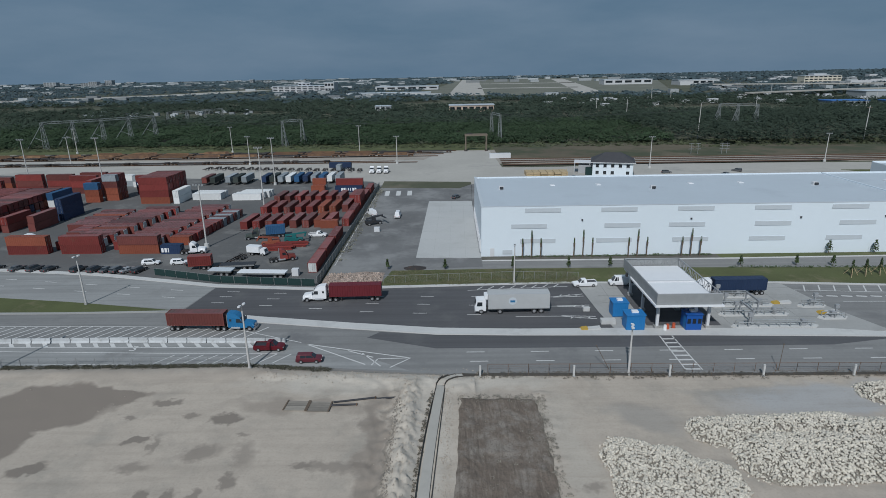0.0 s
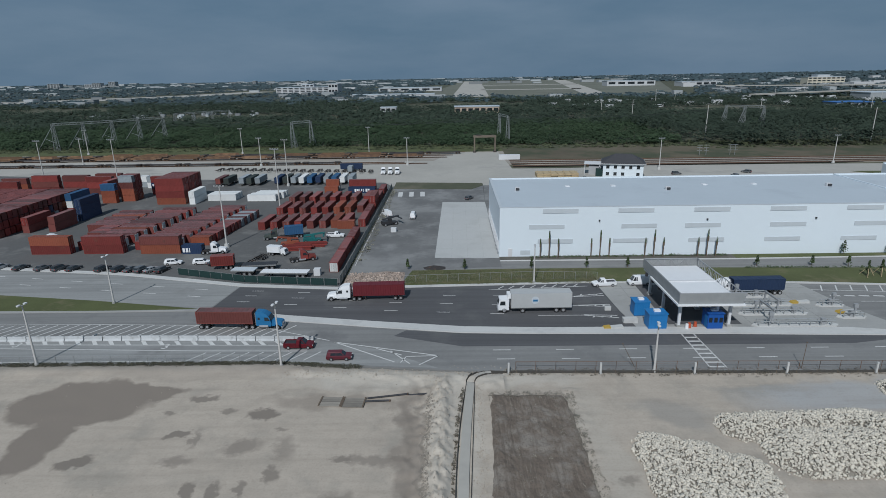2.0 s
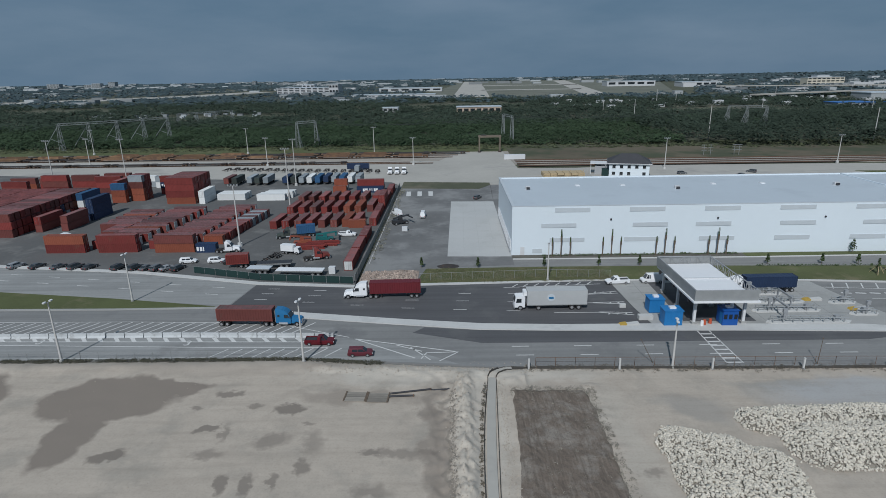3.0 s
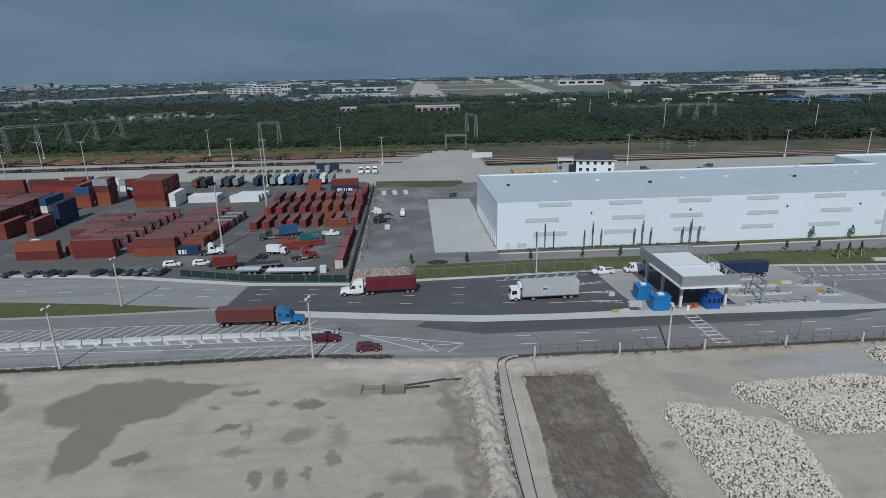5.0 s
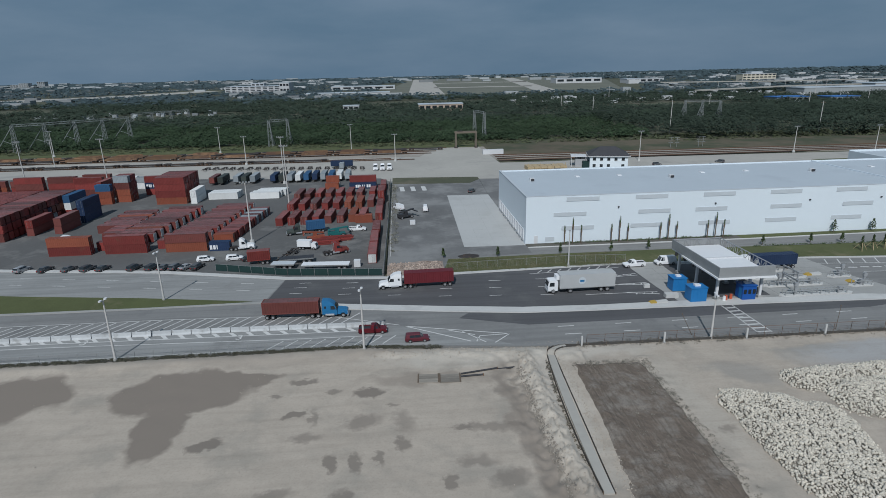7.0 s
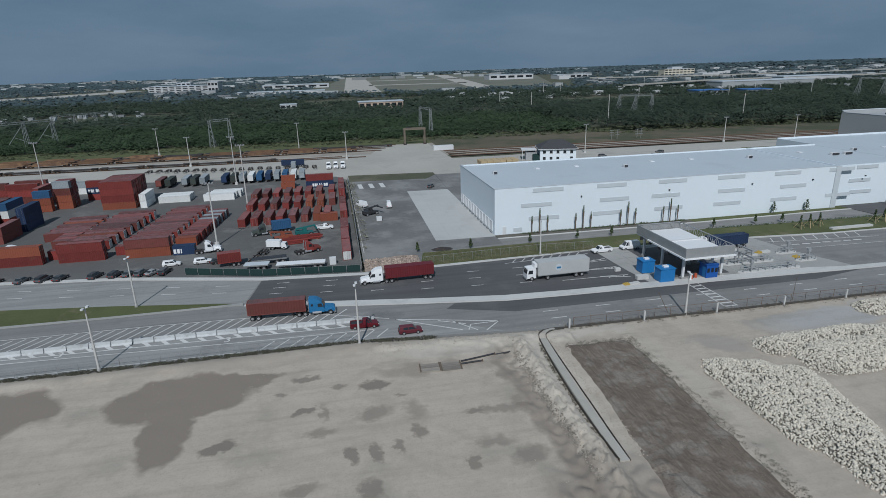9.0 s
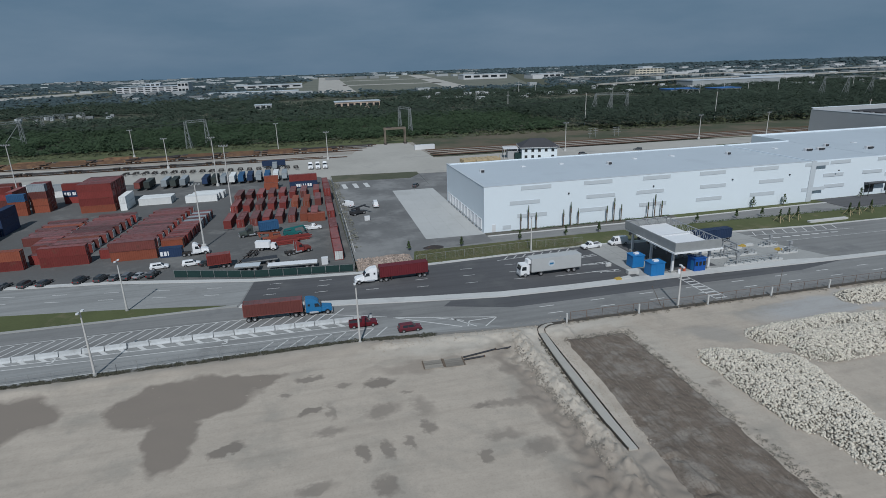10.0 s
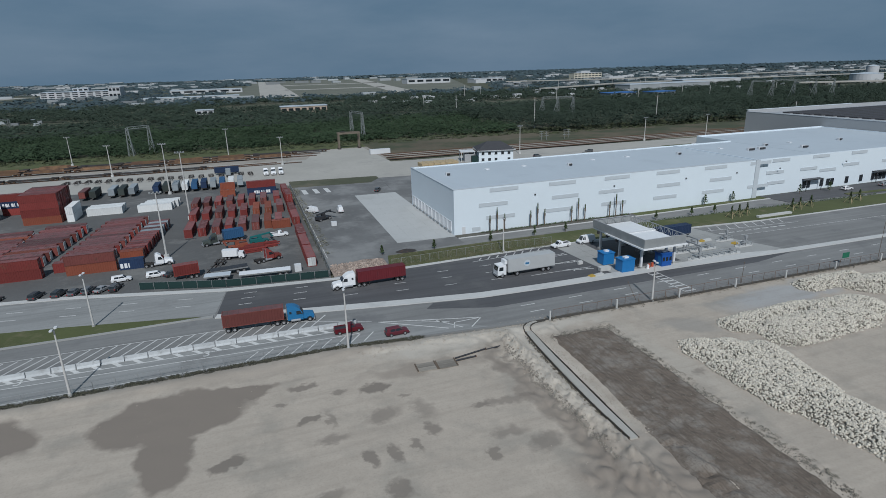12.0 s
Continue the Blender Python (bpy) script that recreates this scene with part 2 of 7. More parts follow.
def sand_material():
    """Pale crushed limestone fill with damp stains and wheel tracks."""
    m = mat("limestone_sand", (0.42, 0.368, 0.307), 0.95, var=0.16, scale=0.09, fine=1.4, bump=0.5, wear=(0.345, 0.31, 0.262), wear_at=0.57, where="World")
    n, l = m.node_tree.nodes, m.node_tree.links
    b = n["Principled BSDF"]
    base = b.inputs["Base Color"].links[0].from_socket
    pos = plan_position(n, l)
    warp = n.new("ShaderNodeTexNoise")
    warp.inputs["Scale"].default_value = 0.22
    warp.inputs["Detail"].default_value = 7
    l.new(pos, warp.inputs["Vector"])
    wv = n.new("ShaderNodeVectorMath")
    wv.operation = "MULTIPLY_ADD"
    l.new(warp.outputs["Color"], wv.inputs[0])
    wv.inputs[1].default_value = (7, 7, 0)
    off = n.new("ShaderNodeVectorMath")
    off.operation = "SUBTRACT"
    l.new(pos, off.inputs[0])
    off.inputs[1].default_value = (3.5, 3.5, 0)
    l.new(off.outputs[0], wv.inputs[2])
    warped = wv.outputs[0]
    ws = n.new("ShaderNodeTexNoise")
    ws.inputs["Scale"].default_value = 0.9
    ws.inputs["Detail"].default_value = 5
    l.new(pos, ws.inputs["Vector"])
    wsv = n.new("ShaderNodeVectorMath")
    wsv.operation = "MULTIPLY_ADD"
    l.new(ws.outputs["Color"], wsv.inputs[0])
    wsv.inputs[1].default_value = (2.6, 2.6, 0)
    offs = n.new("ShaderNodeVectorMath")
    offs.operation = "SUBTRACT"
    l.new(pos, offs.inputs[0])
    offs.inputs[1].default_value = (1.3, 1.3, 0)
    l.new(offs.outputs[0], wsv.inputs[2])
    warped_small = wsv.outputs[0]

    damp, wet, pale = (0.225, 0.192, 0.16), (0.185, 0.16, 0.135), (0.52, 0.485, 0.425)

    def stain(col, cx, cy, rx, ry, turn, colour, strength, soft=0.25):
        mpn = n.new("ShaderNodeMapping")
        mpn.vector_type = "TEXTURE"
        mpn.inputs["Location"].default_value = (cx, cy, 0)
        mpn.inputs["Rotation"].default_value = (0, 0, radians(turn))
        mpn.inputs["Scale"].default_value = (rx, ry, 1e6)
        l.new(warped_small if max(rx, ry) < 4.5 and colour == wet else warped, mpn.inputs["Vector"])
        d = n.new("ShaderNodeVectorMath")
        d.operation = "LENGTH"
        l.new(mpn.outputs[0], d.inputs[0])
        r = n.new("ShaderNodeMapRange")
        r.inputs[1].default_value, r.inputs[2].default_value = 1 + soft, 1 - soft
        r.inputs[3].default_value, r.inputs[4].default_value = 0, strength
        l.new(d.outputs["Value"], r.inputs[0])
        mx = n.new("ShaderNodeMix")
        mx.data_type = "RGBA"
        l.new(r.outputs[0], mx.inputs[0])
        l.new(col, mx.inputs[6])
        mx.inputs[7].default_value = (*colour, 1)
        return mx.outputs[2]

    col = base
    # long damp basin, smaller pools and blots
    for s in ((-48, 73, 10, 6, 5, damp, 1.0, 0.08), (-48.5, 64, 3.4, 6.5, 0, damp, 1.0, 0.12), (-40, 75.5, 5.5, 2.2, 0, damp, 1.0, 0.1),
              (-72, 74, 8, 6, 0, damp, 1.0, 0.1), (-21.6, 69.9, 2.2, 1.3, 0, wet, 0.9, 0.2), (-31.2, 73.8, 1.9, 0.9, 0, wet, 0.8, 0.25),
              (-31.1, 65.6, 1.6, 0.8, 10, wet, 0.85, 0.2), (-41.2, 59.9, 2.2, 1.1, 20, wet, 0.9, 0.2), (-21.9, 62.8, 2.4, 1.3, 10, wet, 0.65, 0.35),
              (-28.9, 60.1, 2.0, 0.9, 0, wet, 0.6, 0.35), (-2.3, 68.8, 1.5, 1.5, 0, wet, 0.6, 0.35), (-5.2, 60.1, 4.0, 0.8, -4, wet, 0.6, 0.4),
              (-25.3, 54.6, 0.7, 1.6, 12, wet, 0.8, 0.25), (-22.4, 54.8, 0.7, 1.9, 8, wet, 0.75, 0.25), (-19.6, 55.2, 0.5, 1.5, 12, wet, 0.7, 0.3), (-16.8, 57.5, 1.0, 1.5, 10, wet, 0.75, 0.25), (-28.5, 64.5, 0.5, 2.0, 5, wet, 0.6, 0.3),
              (-9.2, 60.3, 1.3, 0.7, 0, wet, 0.7, 0.3), (-1.8, 60.4, 1.2, 0.6, 0, wet, 0.75, 0.3), (-26.4, 70.6, 1.2, 0.6, 0, wet, 0.7, 0.3), (-34.6, 70.3, 1.0, 0.5, 0, wet, 0.7, 0.3), (-16.5, 62.5, 1.2, 2.4, 15, wet, 0.5, 0.4), (-11.5, 50.5, 0.7, 1.3, 0, wet, 0.75, 0.25), (-23.5, 48.5, 1.3, 1.8, 20, wet, 0.75, 0.25),
              (-31, 50, 2.0, 0.8, 10, wet, 0.6, 0.3), (-18, 66.5, 0.9, 0.5, 0, wet, 0.6, 0.3),
              (-8.1, 53.6, 2.2, 1.0, 0, wet, 0.6, 0.4), (-4.6, 50.3, 2.2, 1.5, 30, wet, 0.65, 0.35), (-12, 73, 10, 1.6, -2, damp, 0.55, 0.35),
              (-1.0, 60, 1.5, 19, 3, damp, 0.7, 0.3), (2, 40, 7, 9, 0, damp, 0.8, 0.3), (-30, 81.5, 26, 1.8, 0, (0.33, 0.29, 0.245), 0.6, 0.4),
              (34, 69.5, 4.5, 2.6, -20, (0.30, 0.28, 0.25), 0.75, 0.3), (50, 75, 8, 1.4, 0, (0.27, 0.26, 0.235), 0.7, 0.4),
              (62, 73.5, 16, 3.6, 3, (0.36, 0.36, 0.355), 0.9, 0.3), (5, 66, 3.0, 20, 0, pale, 0.6, 0.4), (2.7, 61, 1.5, 17, 0, (0.46, 0.42, 0.36), 0.7, 0.4), (0.7, 60, 0.35, 15, 1, (0.17, 0.15, 0.125), 0.7, 0.5), (14, 79.2, 9, 2.2, 0, pale, 0.6, 0.4),
              (-8, 79.5, 12, 2.6, 0, pale, 0.55, 0.4), (23, 63, 2.2, 14, 4, (0.44, 0.40, 0.34), 0.6, 0.4), (24, 56.5, 1.3, 0.7, 30, wet, 0.6, 0.4)):
        col = stain(col, *s)
    # faint wheel tracks running across, and fine grit
    for turn, stretch, amount in ((17, (0.05, 0.9, 1), 0.13), (68, (0.07, 0.8, 1), 0.22), (0, (0.5, 0.5, 1), 0.16), (0, (4.0, 4.0, 4.0), 0.2)):
        mpn = n.new("ShaderNodeMapping")
        mpn.inputs["Rotation"].default_value = (0, 0, radians(turn))
        mpn.inputs["Scale"].default_value = stretch
        l.new(pos, mpn.inputs["Vector"])
        tn = n.new("ShaderNodeTexNoise")
        tn.inputs["Scale"].default_value = 0.9
        tn.inputs["Detail"].default_value = 5
        l.new(mpn.outputs[0], tn.inputs["Vector"])
        r = n.new("ShaderNodeMapRange")
        r.inputs[1].default_value, r.inputs[2].default_value = 0.5, 0.72
        r.inputs[3].default_value, r.inputs[4].default_value = 0, amount
        l.new(tn.outputs[0], r.inputs[0])
        mx = n.new("ShaderNodeMix")
        mx.data_type = "RGBA"
        l.new(r.outputs[0], mx.inputs[0])
        l.new(col, mx.inputs[6])
        mx.inputs[7].default_value = (0.22, 0.19, 0.155, 1)
        col = mx.outputs[2]
    l.new(col, b.inputs["Base Color"])
    return m


M_SAND = sand_material()


def soil_material():
    """Dark turned soil with fine tracks raked along the strip and paler crumbled patches."""
    m = mat("dark_turned_soil", (0.148, 0.119, 0.095), 0.95, var=0.36, scale=0.16, fine=3.2, bump=0.8, wear=(0.235, 0.208, 0.178), wear_at=0.53, where="World")
    n, l = m.node_tree.nodes, m.node_tree.links
    b = n["Principled BSDF"]
    col = b.inputs["Base Color"].links[0].from_socket
    for turn, stretch, amount, tone in ((4, (2.6, 0.22, 1), 0.55, (0.082, 0.066, 0.053)), (-6, (5.0, 0.6, 1), 0.4, (0.25, 0.218, 0.18)), (0, (6.0, 5.0, 1), 0.5, (0.078, 0.064, 0.052))):
        mpn = n.new("ShaderNodeMapping")
        mpn.inputs["Rotation"].default_value = (0, 0, radians(turn))
        mpn.inputs["Scale"].default_value = stretch
        l.new(plan_position(n, l), mpn.inputs["Vector"])
        tn = n.new("ShaderNodeTexNoise")
        tn.inputs["Scale"].default_value = 0.8
        tn.inputs["Detail"].default_value = 6
        l.new(mpn.outputs[0], tn.inputs["Vector"])
        r = n.new("ShaderNodeMapRange")
        r.inputs[1].default_value, r.inputs[2].default_value = 0.5, 0.7
        r.inputs[3].default_value, r.inputs[4].default_value = 0, amount
        l.new(tn.outputs[0], r.inputs[0])
        mx = n.new("ShaderNodeMix")
        mx.data_type = "RGBA"
        l.new(r.outputs[0], mx.inputs[0])
        l.new(col, mx.inputs[6])
        mx.inputs[7].default_value = (*tone, 1)
        col = mx.outputs[2]
    l.new(col, b.inputs["Base Color"])
    return m


M_DIRT = soil_material()


# ---- mesh helpers ----
class Shape:
    """Collects vertices and faces of one mesh."""

    def __init__(self):
        self.v, self.f = [], []

    def add(self, vs, fs):
        k = len(self.v)
        self.v += [tuple(p) for p in vs]
        self.f += [tuple(k + i for i in q) for q in fs]
        return self

    def box(self, x0, x1, y0, y1, z0, z1, chamfer=0.0):
        if chamfer:
            return self.prism([(x0 + chamfer, y0), (x1 - chamfer, y0), (x1, y0 + chamfer), (x1, y1 - chamfer), (x1 - chamfer, y1), (x0 + chamfer, y1), (x0, y1 - chamfer), (x0, y0 + chamfer)], z0, z1)
        return self.add([(x0, y0, z0), (x1, y0, z0), (x1, y1, z0), (x0, y1, z0), (x0, y0, z1), (x1, y0, z1), (x1, y1, z1), (x0, y1, z1)],
                        [(0, 3, 2, 1), (4, 5, 6, 7), (0, 1, 5, 4), (1, 2, 6, 5), (2, 3, 7, 6), (3, 0, 4, 7)])

    def prism(self, ring, z0, z1):
        """A plan outline, anticlockwise, pulled up from z0 to z1."""
        n = len(ring)
        return self.add([(x, y, z0) for x, y in ring] + [(x, y, z1) for x, y in ring],
                        [tuple(range(n - 1, -1, -1)), tuple(range(n, 2 * n))] + [(i, (i + 1) % n, n + (i + 1) % n, n + i) for i in range(n)])

    def profile(self, ring, y0, y1):
        """An outline in x and z, pulled along y."""
        n = len(ring)
        return self.add([(x, y0, z) for x, z in ring] + [(x, y1, z) for x, z in ring],
                        [tuple(range(n)), tuple(range(2 * n - 1, n - 1, -1))] + [((i + 1) % n, i, n + i, n + (i + 1) % n) for i in range(n)])

    def tube(self, a, b, r0, r1=None, n=8):
        """A round bar from a to b."""
        a, b = Vector(a), Vector(b)
        r1 = r0 if r1 is None else r1
        q = (b - a).to_track_quat("Z", "Y")
        ring = [q @ Vector((math.cos(t), math.sin(t), 0)) for t in (2 * math.pi * i / n for i in range(n))]
        return self.add([a + r0 * p for p in ring] + [b + r1 * p for p in ring],
                        [tuple(range(n - 1, -1, -1)), tuple(range(n, 2 * n))] + [(i, (i + 1) % n, n + (i + 1) % n, n + i) for i in range(n)])

    def taper(self, ring, widths):
        """An outline in x and z, pulled to both sides by the half width (z, w) that its height has."""
        w = [float(np.interp(z, [a for a, _ in widths], [b for _, b in widths])) for _, z in ring]
        n = len(ring)
        return self.add([(x, -h, z) for (x, z), h in zip(ring, w)] + [(x, h, z) for (x, z), h in zip(ring, w)],
                        [tuple(range(n)), tuple(range(2 * n - 1, n - 1, -1))] + [((i + 1) % n, i, n + i, n + (i + 1) % n) for i in range(n)])

    def flank(self, ring, widths, side):
        """A thin pane lying on one flank of a tapered body."""
        w = [float(np.interp(z, [a for a, _ in widths], [b for _, b in widths])) for _, z in ring]
        n = len(ring)
        lo, hi = [(x, side * (h - 0.03), z) for (x, z), h in zip(ring, w)], [(x, side * (h + 0.015), z) for (x, z), h in zip(ring, w)]
        a, b = (hi, lo) if side < 0 else (lo, hi)
        return self.add(a + b, [tuple(range(n)), tuple(range(2 * n - 1, n - 1, -1))] + [((i + 1) % n, i, n + i, n + (i + 1) % n) for i in range(n)])

    def quad(self, *p):
        return self.add(p, [tuple(range(len(p)))])

    def mesh(self, name, material):
        me = bpy.data.meshes.new(name)
        me.from_pydata(self.v, [], self.f)
        me.materials.append(material)
        return me


def part(name, shape, material, parent, label="", at=(0, 0, 0)):
    me = shape if isinstance(shape, bpy.types.Mesh) else shape.mesh(name, material)
    ob = new(name, me)
    ob.parent = parent
    ob.location = at
    return tagged(ob, label)


def thing(name, label, category, m=None, group="", kind=""):
    ob = new(name)
    ob.empty_display_size = 0.3
    if m is not None:
        ob.matrix_basis = m
    return tagged(ob, label, category, group, kind)


def slab(name, ring, z0, z1, material, label, category="ground"):
    """A piece of paving or verge of the setting, from a plan outline."""
    area = sum(ring[i - 1][0] * ring[i][1] - ring[i][0] * ring[i - 1][1] for i in range(len(ring)))
    ring = ring if area > 0 else ring[::-1]
    return tagged(new(name, Shape().prism(ring, z0, z1).mesh(name, material)), label, category, kind="structure")


def rnd(a, b):
    return random.uniform(a, b)


# ---- ground and paving ----
def edge_y(x):
    """The line where the fill meets the road."""
    return 84.4 if x < -24 else 84.4 - 3.6 * min(1, (x + 24) / 34) if x < 10 else 80.8 - 0.012 * (x - 10)


tagged(new("ground", Shape().quad((-4230, -1500, -0.45), (4230, -1500, -0.45), (4230, 4250, -0.45), (-4230, 4250, -0.45)).mesh("ground", M_SCRUB)),
       "flat green and brown coastal plain reaching the horizon", "ground", kind="structure")


def sand_height(x, y):
    d = edge_y(x) - y
    z = 0.10 * noise.noise((x * 0.06, y * 0.06, 0)) + 0.06 * noise.noise((x * 0.35, y * 0.35, 3))
    if d < 7 and x < 12:
        z += (0.3 * noise.noise((x * 0.8, y * 0.8, 31)) if -24 < x else 0) * math.exp(-((d - 3) / 2.2) ** 2) + 0.5 * math.exp(-((d - 2.6) / 1.7) ** 2) * (0.6 + 0.7 * abs(noise.noise((x * 0.25, y * 0.3, 5)))) - 0.2 * math.exp(-(d / 0.9) ** 2)
    if 30 < y < 79:
        fade = min(1, (79 - y) / 3) * min(1, (y - 30) / 10)
        lump = 0.5 + abs(noise.noise((x * 0.5, y * 0.35, 9)))
        z += fade * 0.95 * math.exp(-((x - 2.6) / 1.3) ** 2) * lump
        rough = math.exp(-((x - 1.2) / 3.2) ** 2)
        z += fade * rough * (0.35 * noise.noise((x * 0.9, y * 0.7, 21)) + 0.28 * abs(noise.noise((x * 2.0, y * 1.6, 22))))
        ridge = math.exp(-((x - 2.6) / 1.5) ** 4)
        z += fade * ridge * (0.85 * abs(noise.noise((x * 1.1, y * 0.9, 41))) + 0.5 * abs(noise.noise((x * 2.6, y * 2.2, 42))))
        z -= fade * 0.22 * math.exp(-((x + 0.4 - 0.5 * noise.noise((0, y * 0.2, 3))) / 0.7) ** 2)
        z += fade * 0.35 * math.exp(-((x - 10.2) / 0.9) ** 2) * lump
    if 28 < y < 76:
        z += 0.4 * math.exp(-((x - 21.3) / 0.9) ** 2) * (0.3 + abs(noise.noise((x * 0.6, y * 0.5, 2))))
    if 30 < y < 48 and -4 < x < 10:
        z += 0.9 * abs(noise.noise((x * 0.4, y * 0.4, 12))) * min(1, (48 - y) / 4)
    return z


def sand_sheet():
    xs = np.concatenate([np.arange(-260, -60, 4.0), np.arange(-60, -5, 0.8), np.arange(-5, 12, 0.22), np.arange(12, 84, 0.8), np.arange(84, 264, 5.0)])
    ts = np.concatenate([np.linspace(-170, -64, 30), np.arange(-62, -50, 1.5), np.arange(-50, 0.01, 0.36)])
    vs = [(x, edge_y(x) + t, sand_height(x, edge_y(x) + t) if -60 < t < -0.3 else -0.1) for x in xs for t in ts]
    n = len(ts)
    fs = [(i * n + j, (i + 1) * n + j, (i + 1) * n + j + 1, i * n + j + 1) for i in range(len(xs) - 1) for j in range(n - 1)]
    me = bpy.data.meshes.new("sand_fill")
    me.from_pydata(vs, [], fs)
    me.materials.append(M_SAND)
    for p in me.polygons:
        p.use_smooth = True
    return tagged(new("sand_fill", me), "pale graded limestone fill with damp stains and tracks", "ground", kind="structure")


sand_sheet()


def dirt_plot():
    """The strip of dark turned soil beside the silt fence."""
    vs, fs, nx, ny = [], [], 26, 70
    for j in range(ny + 1):
        y = 74.2 - 46 * j / ny
        for i in range(nx + 1):
            u = i / nx
            ragged = 0.5 * noise.noise((i * 9.1, y * 0.5, 0)) if i in (0, nx) else 0
            x = 9.6 + u * 10.6 + 0.018 * (74.2 - y) * (u - 0.6) * 3 + ragged + (-0.07 * (60 - y) if y < 60 else 0)
            rim = i in (0, nx) or j in (0, ny)
            vs.append((x, y + (0.4 * noise.noise((x, 0, 1)) if rim else 0), sand_height(x, y) + (0.0 if rim else 0.09 + 0.16 * abs(noise.noise((x * 0.6, y * 0.6, 4))) + 0.07 * noise.noise((x * 2.2, y * 1.4, 7)))))
    fs = [(j * (nx + 1) + i, (j + 1) * (nx + 1) + i, (j + 1) * (nx + 1) + i + 1, j * (nx + 1) + i + 1) for j in range(ny) for i in range(nx)]
    me = bpy.data.meshes.new("soil_plot")
    me.from_pydata(vs, [], fs)
    me.materials.append(M_DIRT)
    tagged(new("soil_plot", me), "strip of dark brown turned soil with dry tufts", "ground", kind="structure")


dirt_plot()

slab("road", [(-300, 84.4), (-24, 84.4), (10, 80.8), (300, 77.3), (300, 112), (100, 115.2), (33.3, 118.7), (-4, 117.1), (-19.1, 116.2), (-42.1, 118.7), (-72.8, 126.9), (-104.4, 131.7), (-300, 165)],
     -0.4, 0.0, M_ASPHALT_OLD, "worn grey asphalt road with lanes and markings", "road")
slab("road_pale_lanes", [(-300, 84.6), (-24, 84.6), (-12, 83.4), (2, 82.2), (-8, 88.5), (-16, 91.5), (-36, 93), (-80, 94.2), (-300, 97)], -0.2, 0.008, M_ASPHALT_PALE, "pale worn asphalt lanes beside the barrier", "road")
slab("road_upper_lanes", [(-300, 150), (-93.7, 115.2), (-69, 111.3), (-44, 106.6), (-42.2, 118.5), (-72.8, 126.7), (-104.4, 131.5), (-300, 164.6)], -0.2, 0.008, M_ASPHALT_PALE, "pale grey asphalt carriageway", "road")
slab("road_new_asphalt", [(-43.7, 106.0), (-27.1, 102.4), (-9.5, 99.2), (6.5, 96.8), (20.5, 96.2), (37.2, 96.0), (36.2, 103.7), (35.2, 118.2), (33, 118.5), (-4, 116.9), (-19.1, 116.0), (-42, 118.3)],
     -0.2, 0.016, M_ASPHALT_NEW, "fresh dark asphalt in front of the gate", "road")
slab("road_resurfaced_strip", [(-6, 93.6), (6, 89.4), (18.5, 89.3), (71, 89.4), (84, 91.9), (50.9, 93.2), (19.8, 93.8), (6.1, 94.4), (-4, 95.8)], -0.2, 0.016, M_ASPHALT_NEW, "dark resurfaced lane along the kerb", "road")
slab("kerb_island", [(-43.9, 104.7), (-26.7, 100.2), (-9.5, 97.1), (6.1, 94.5), (19.8, 93.9), (50.9, 93.2), (81, 92.1), (150, 90.5), (150, 92), (81, 94), (74, 95.2), (37, 96.2), (20.5, 96.3), (6.5, 97.0), (-9.5, 99.5), (-27.1, 102.7), (-43.5, 106.3)],
     -0.2, 0.16, M_CONC_WHITE, "long pale concrete traffic island with kerb", "kerb")
slab("grass_median", [(-300, 152), (-93.7, 115), (-69.2, 111.1), (-50, 107.2), (-46.4, 106.4), (-52, 105.9), (-66.7, 105.7), (-88, 106), (-300, 109)], -0.2, 0.12, M_GRASS, "green mown grass median", "verge")
slab("median_kerb", [(-300, 108.2), (-88, 105.3), (-66.7, 105.1), (-50, 105.4), (-44.2, 105.2), (-44.2, 106.2), (-52, 105.95), (-66.7, 105.75), (-88, 106.05), (-300, 109.05)], -0.2, 0.15, M_CONCRETE, "worn concrete kerb of the median", "kerb")
slab("gate_plaza", [(37.2, 96.1), (74, 95.1), (84, 94.2), (79.7, 104.8), (77.5, 117.2), (60, 118), (35.2, 118.4), (36.2, 103.7)], -0.2, 0.06, M_CONCRETE, "light concrete plaza under the gate", "pavement")
# the canopy's shadow is put into this darker paving colour
slab("gate_lanes", [(43.2, 97.2), (56.2, 97.0), (56.2, 116.6), (43.2, 117.0)], -0.1, 0.075, M_ASPHALT_NEW, "asphalt lanes darkened to stand for the canopy's shadow", "road")
slab("exit_lanes", [(84, 94.3), (150, 92.2), (300, 84), (300, 112), (100, 115), (77.6, 117), (79.7, 104.8)], -0.2, 0.012, M_ASPHALT_OLD, "worn grey asphalt lanes behind the gate", "road")
slab("pavement", [(-300, 165), (-104.4, 131.7), (-72.8, 126.9), (-42.1, 118.7), (-19.1, 116.2), (-4, 117.1), (33.3, 118.7), (33.3, 119.4), (-4, 118.2), (-19.1, 117.4), (-42, 120.2), (-72.4, 128.4), (-104, 133.2), (-300, 166.5)], -0.2, 0.14, M_CONC_WHITE, "pale concrete pavement along the yard", "pavement")
slab("yard", [(-300, 166.4), (-104, 133.1), (-72.4, 128.3), (-42, 120.1), (-20.2, 117.4), (-20.2, 232), (-24, 240), (-300, 285)], -0.4, 0.02, M_YARD, "dark stained asphalt of the container yard", "yard")
slab("lot", [(-19.6, 117.6), (-4, 118.4), (-4, 128.2), (16, 130), (16, 200), (17, 232), (-19.6, 232)], -0.4, 0.03, M_LOT, "patchy grey asphalt loading court", "yard")
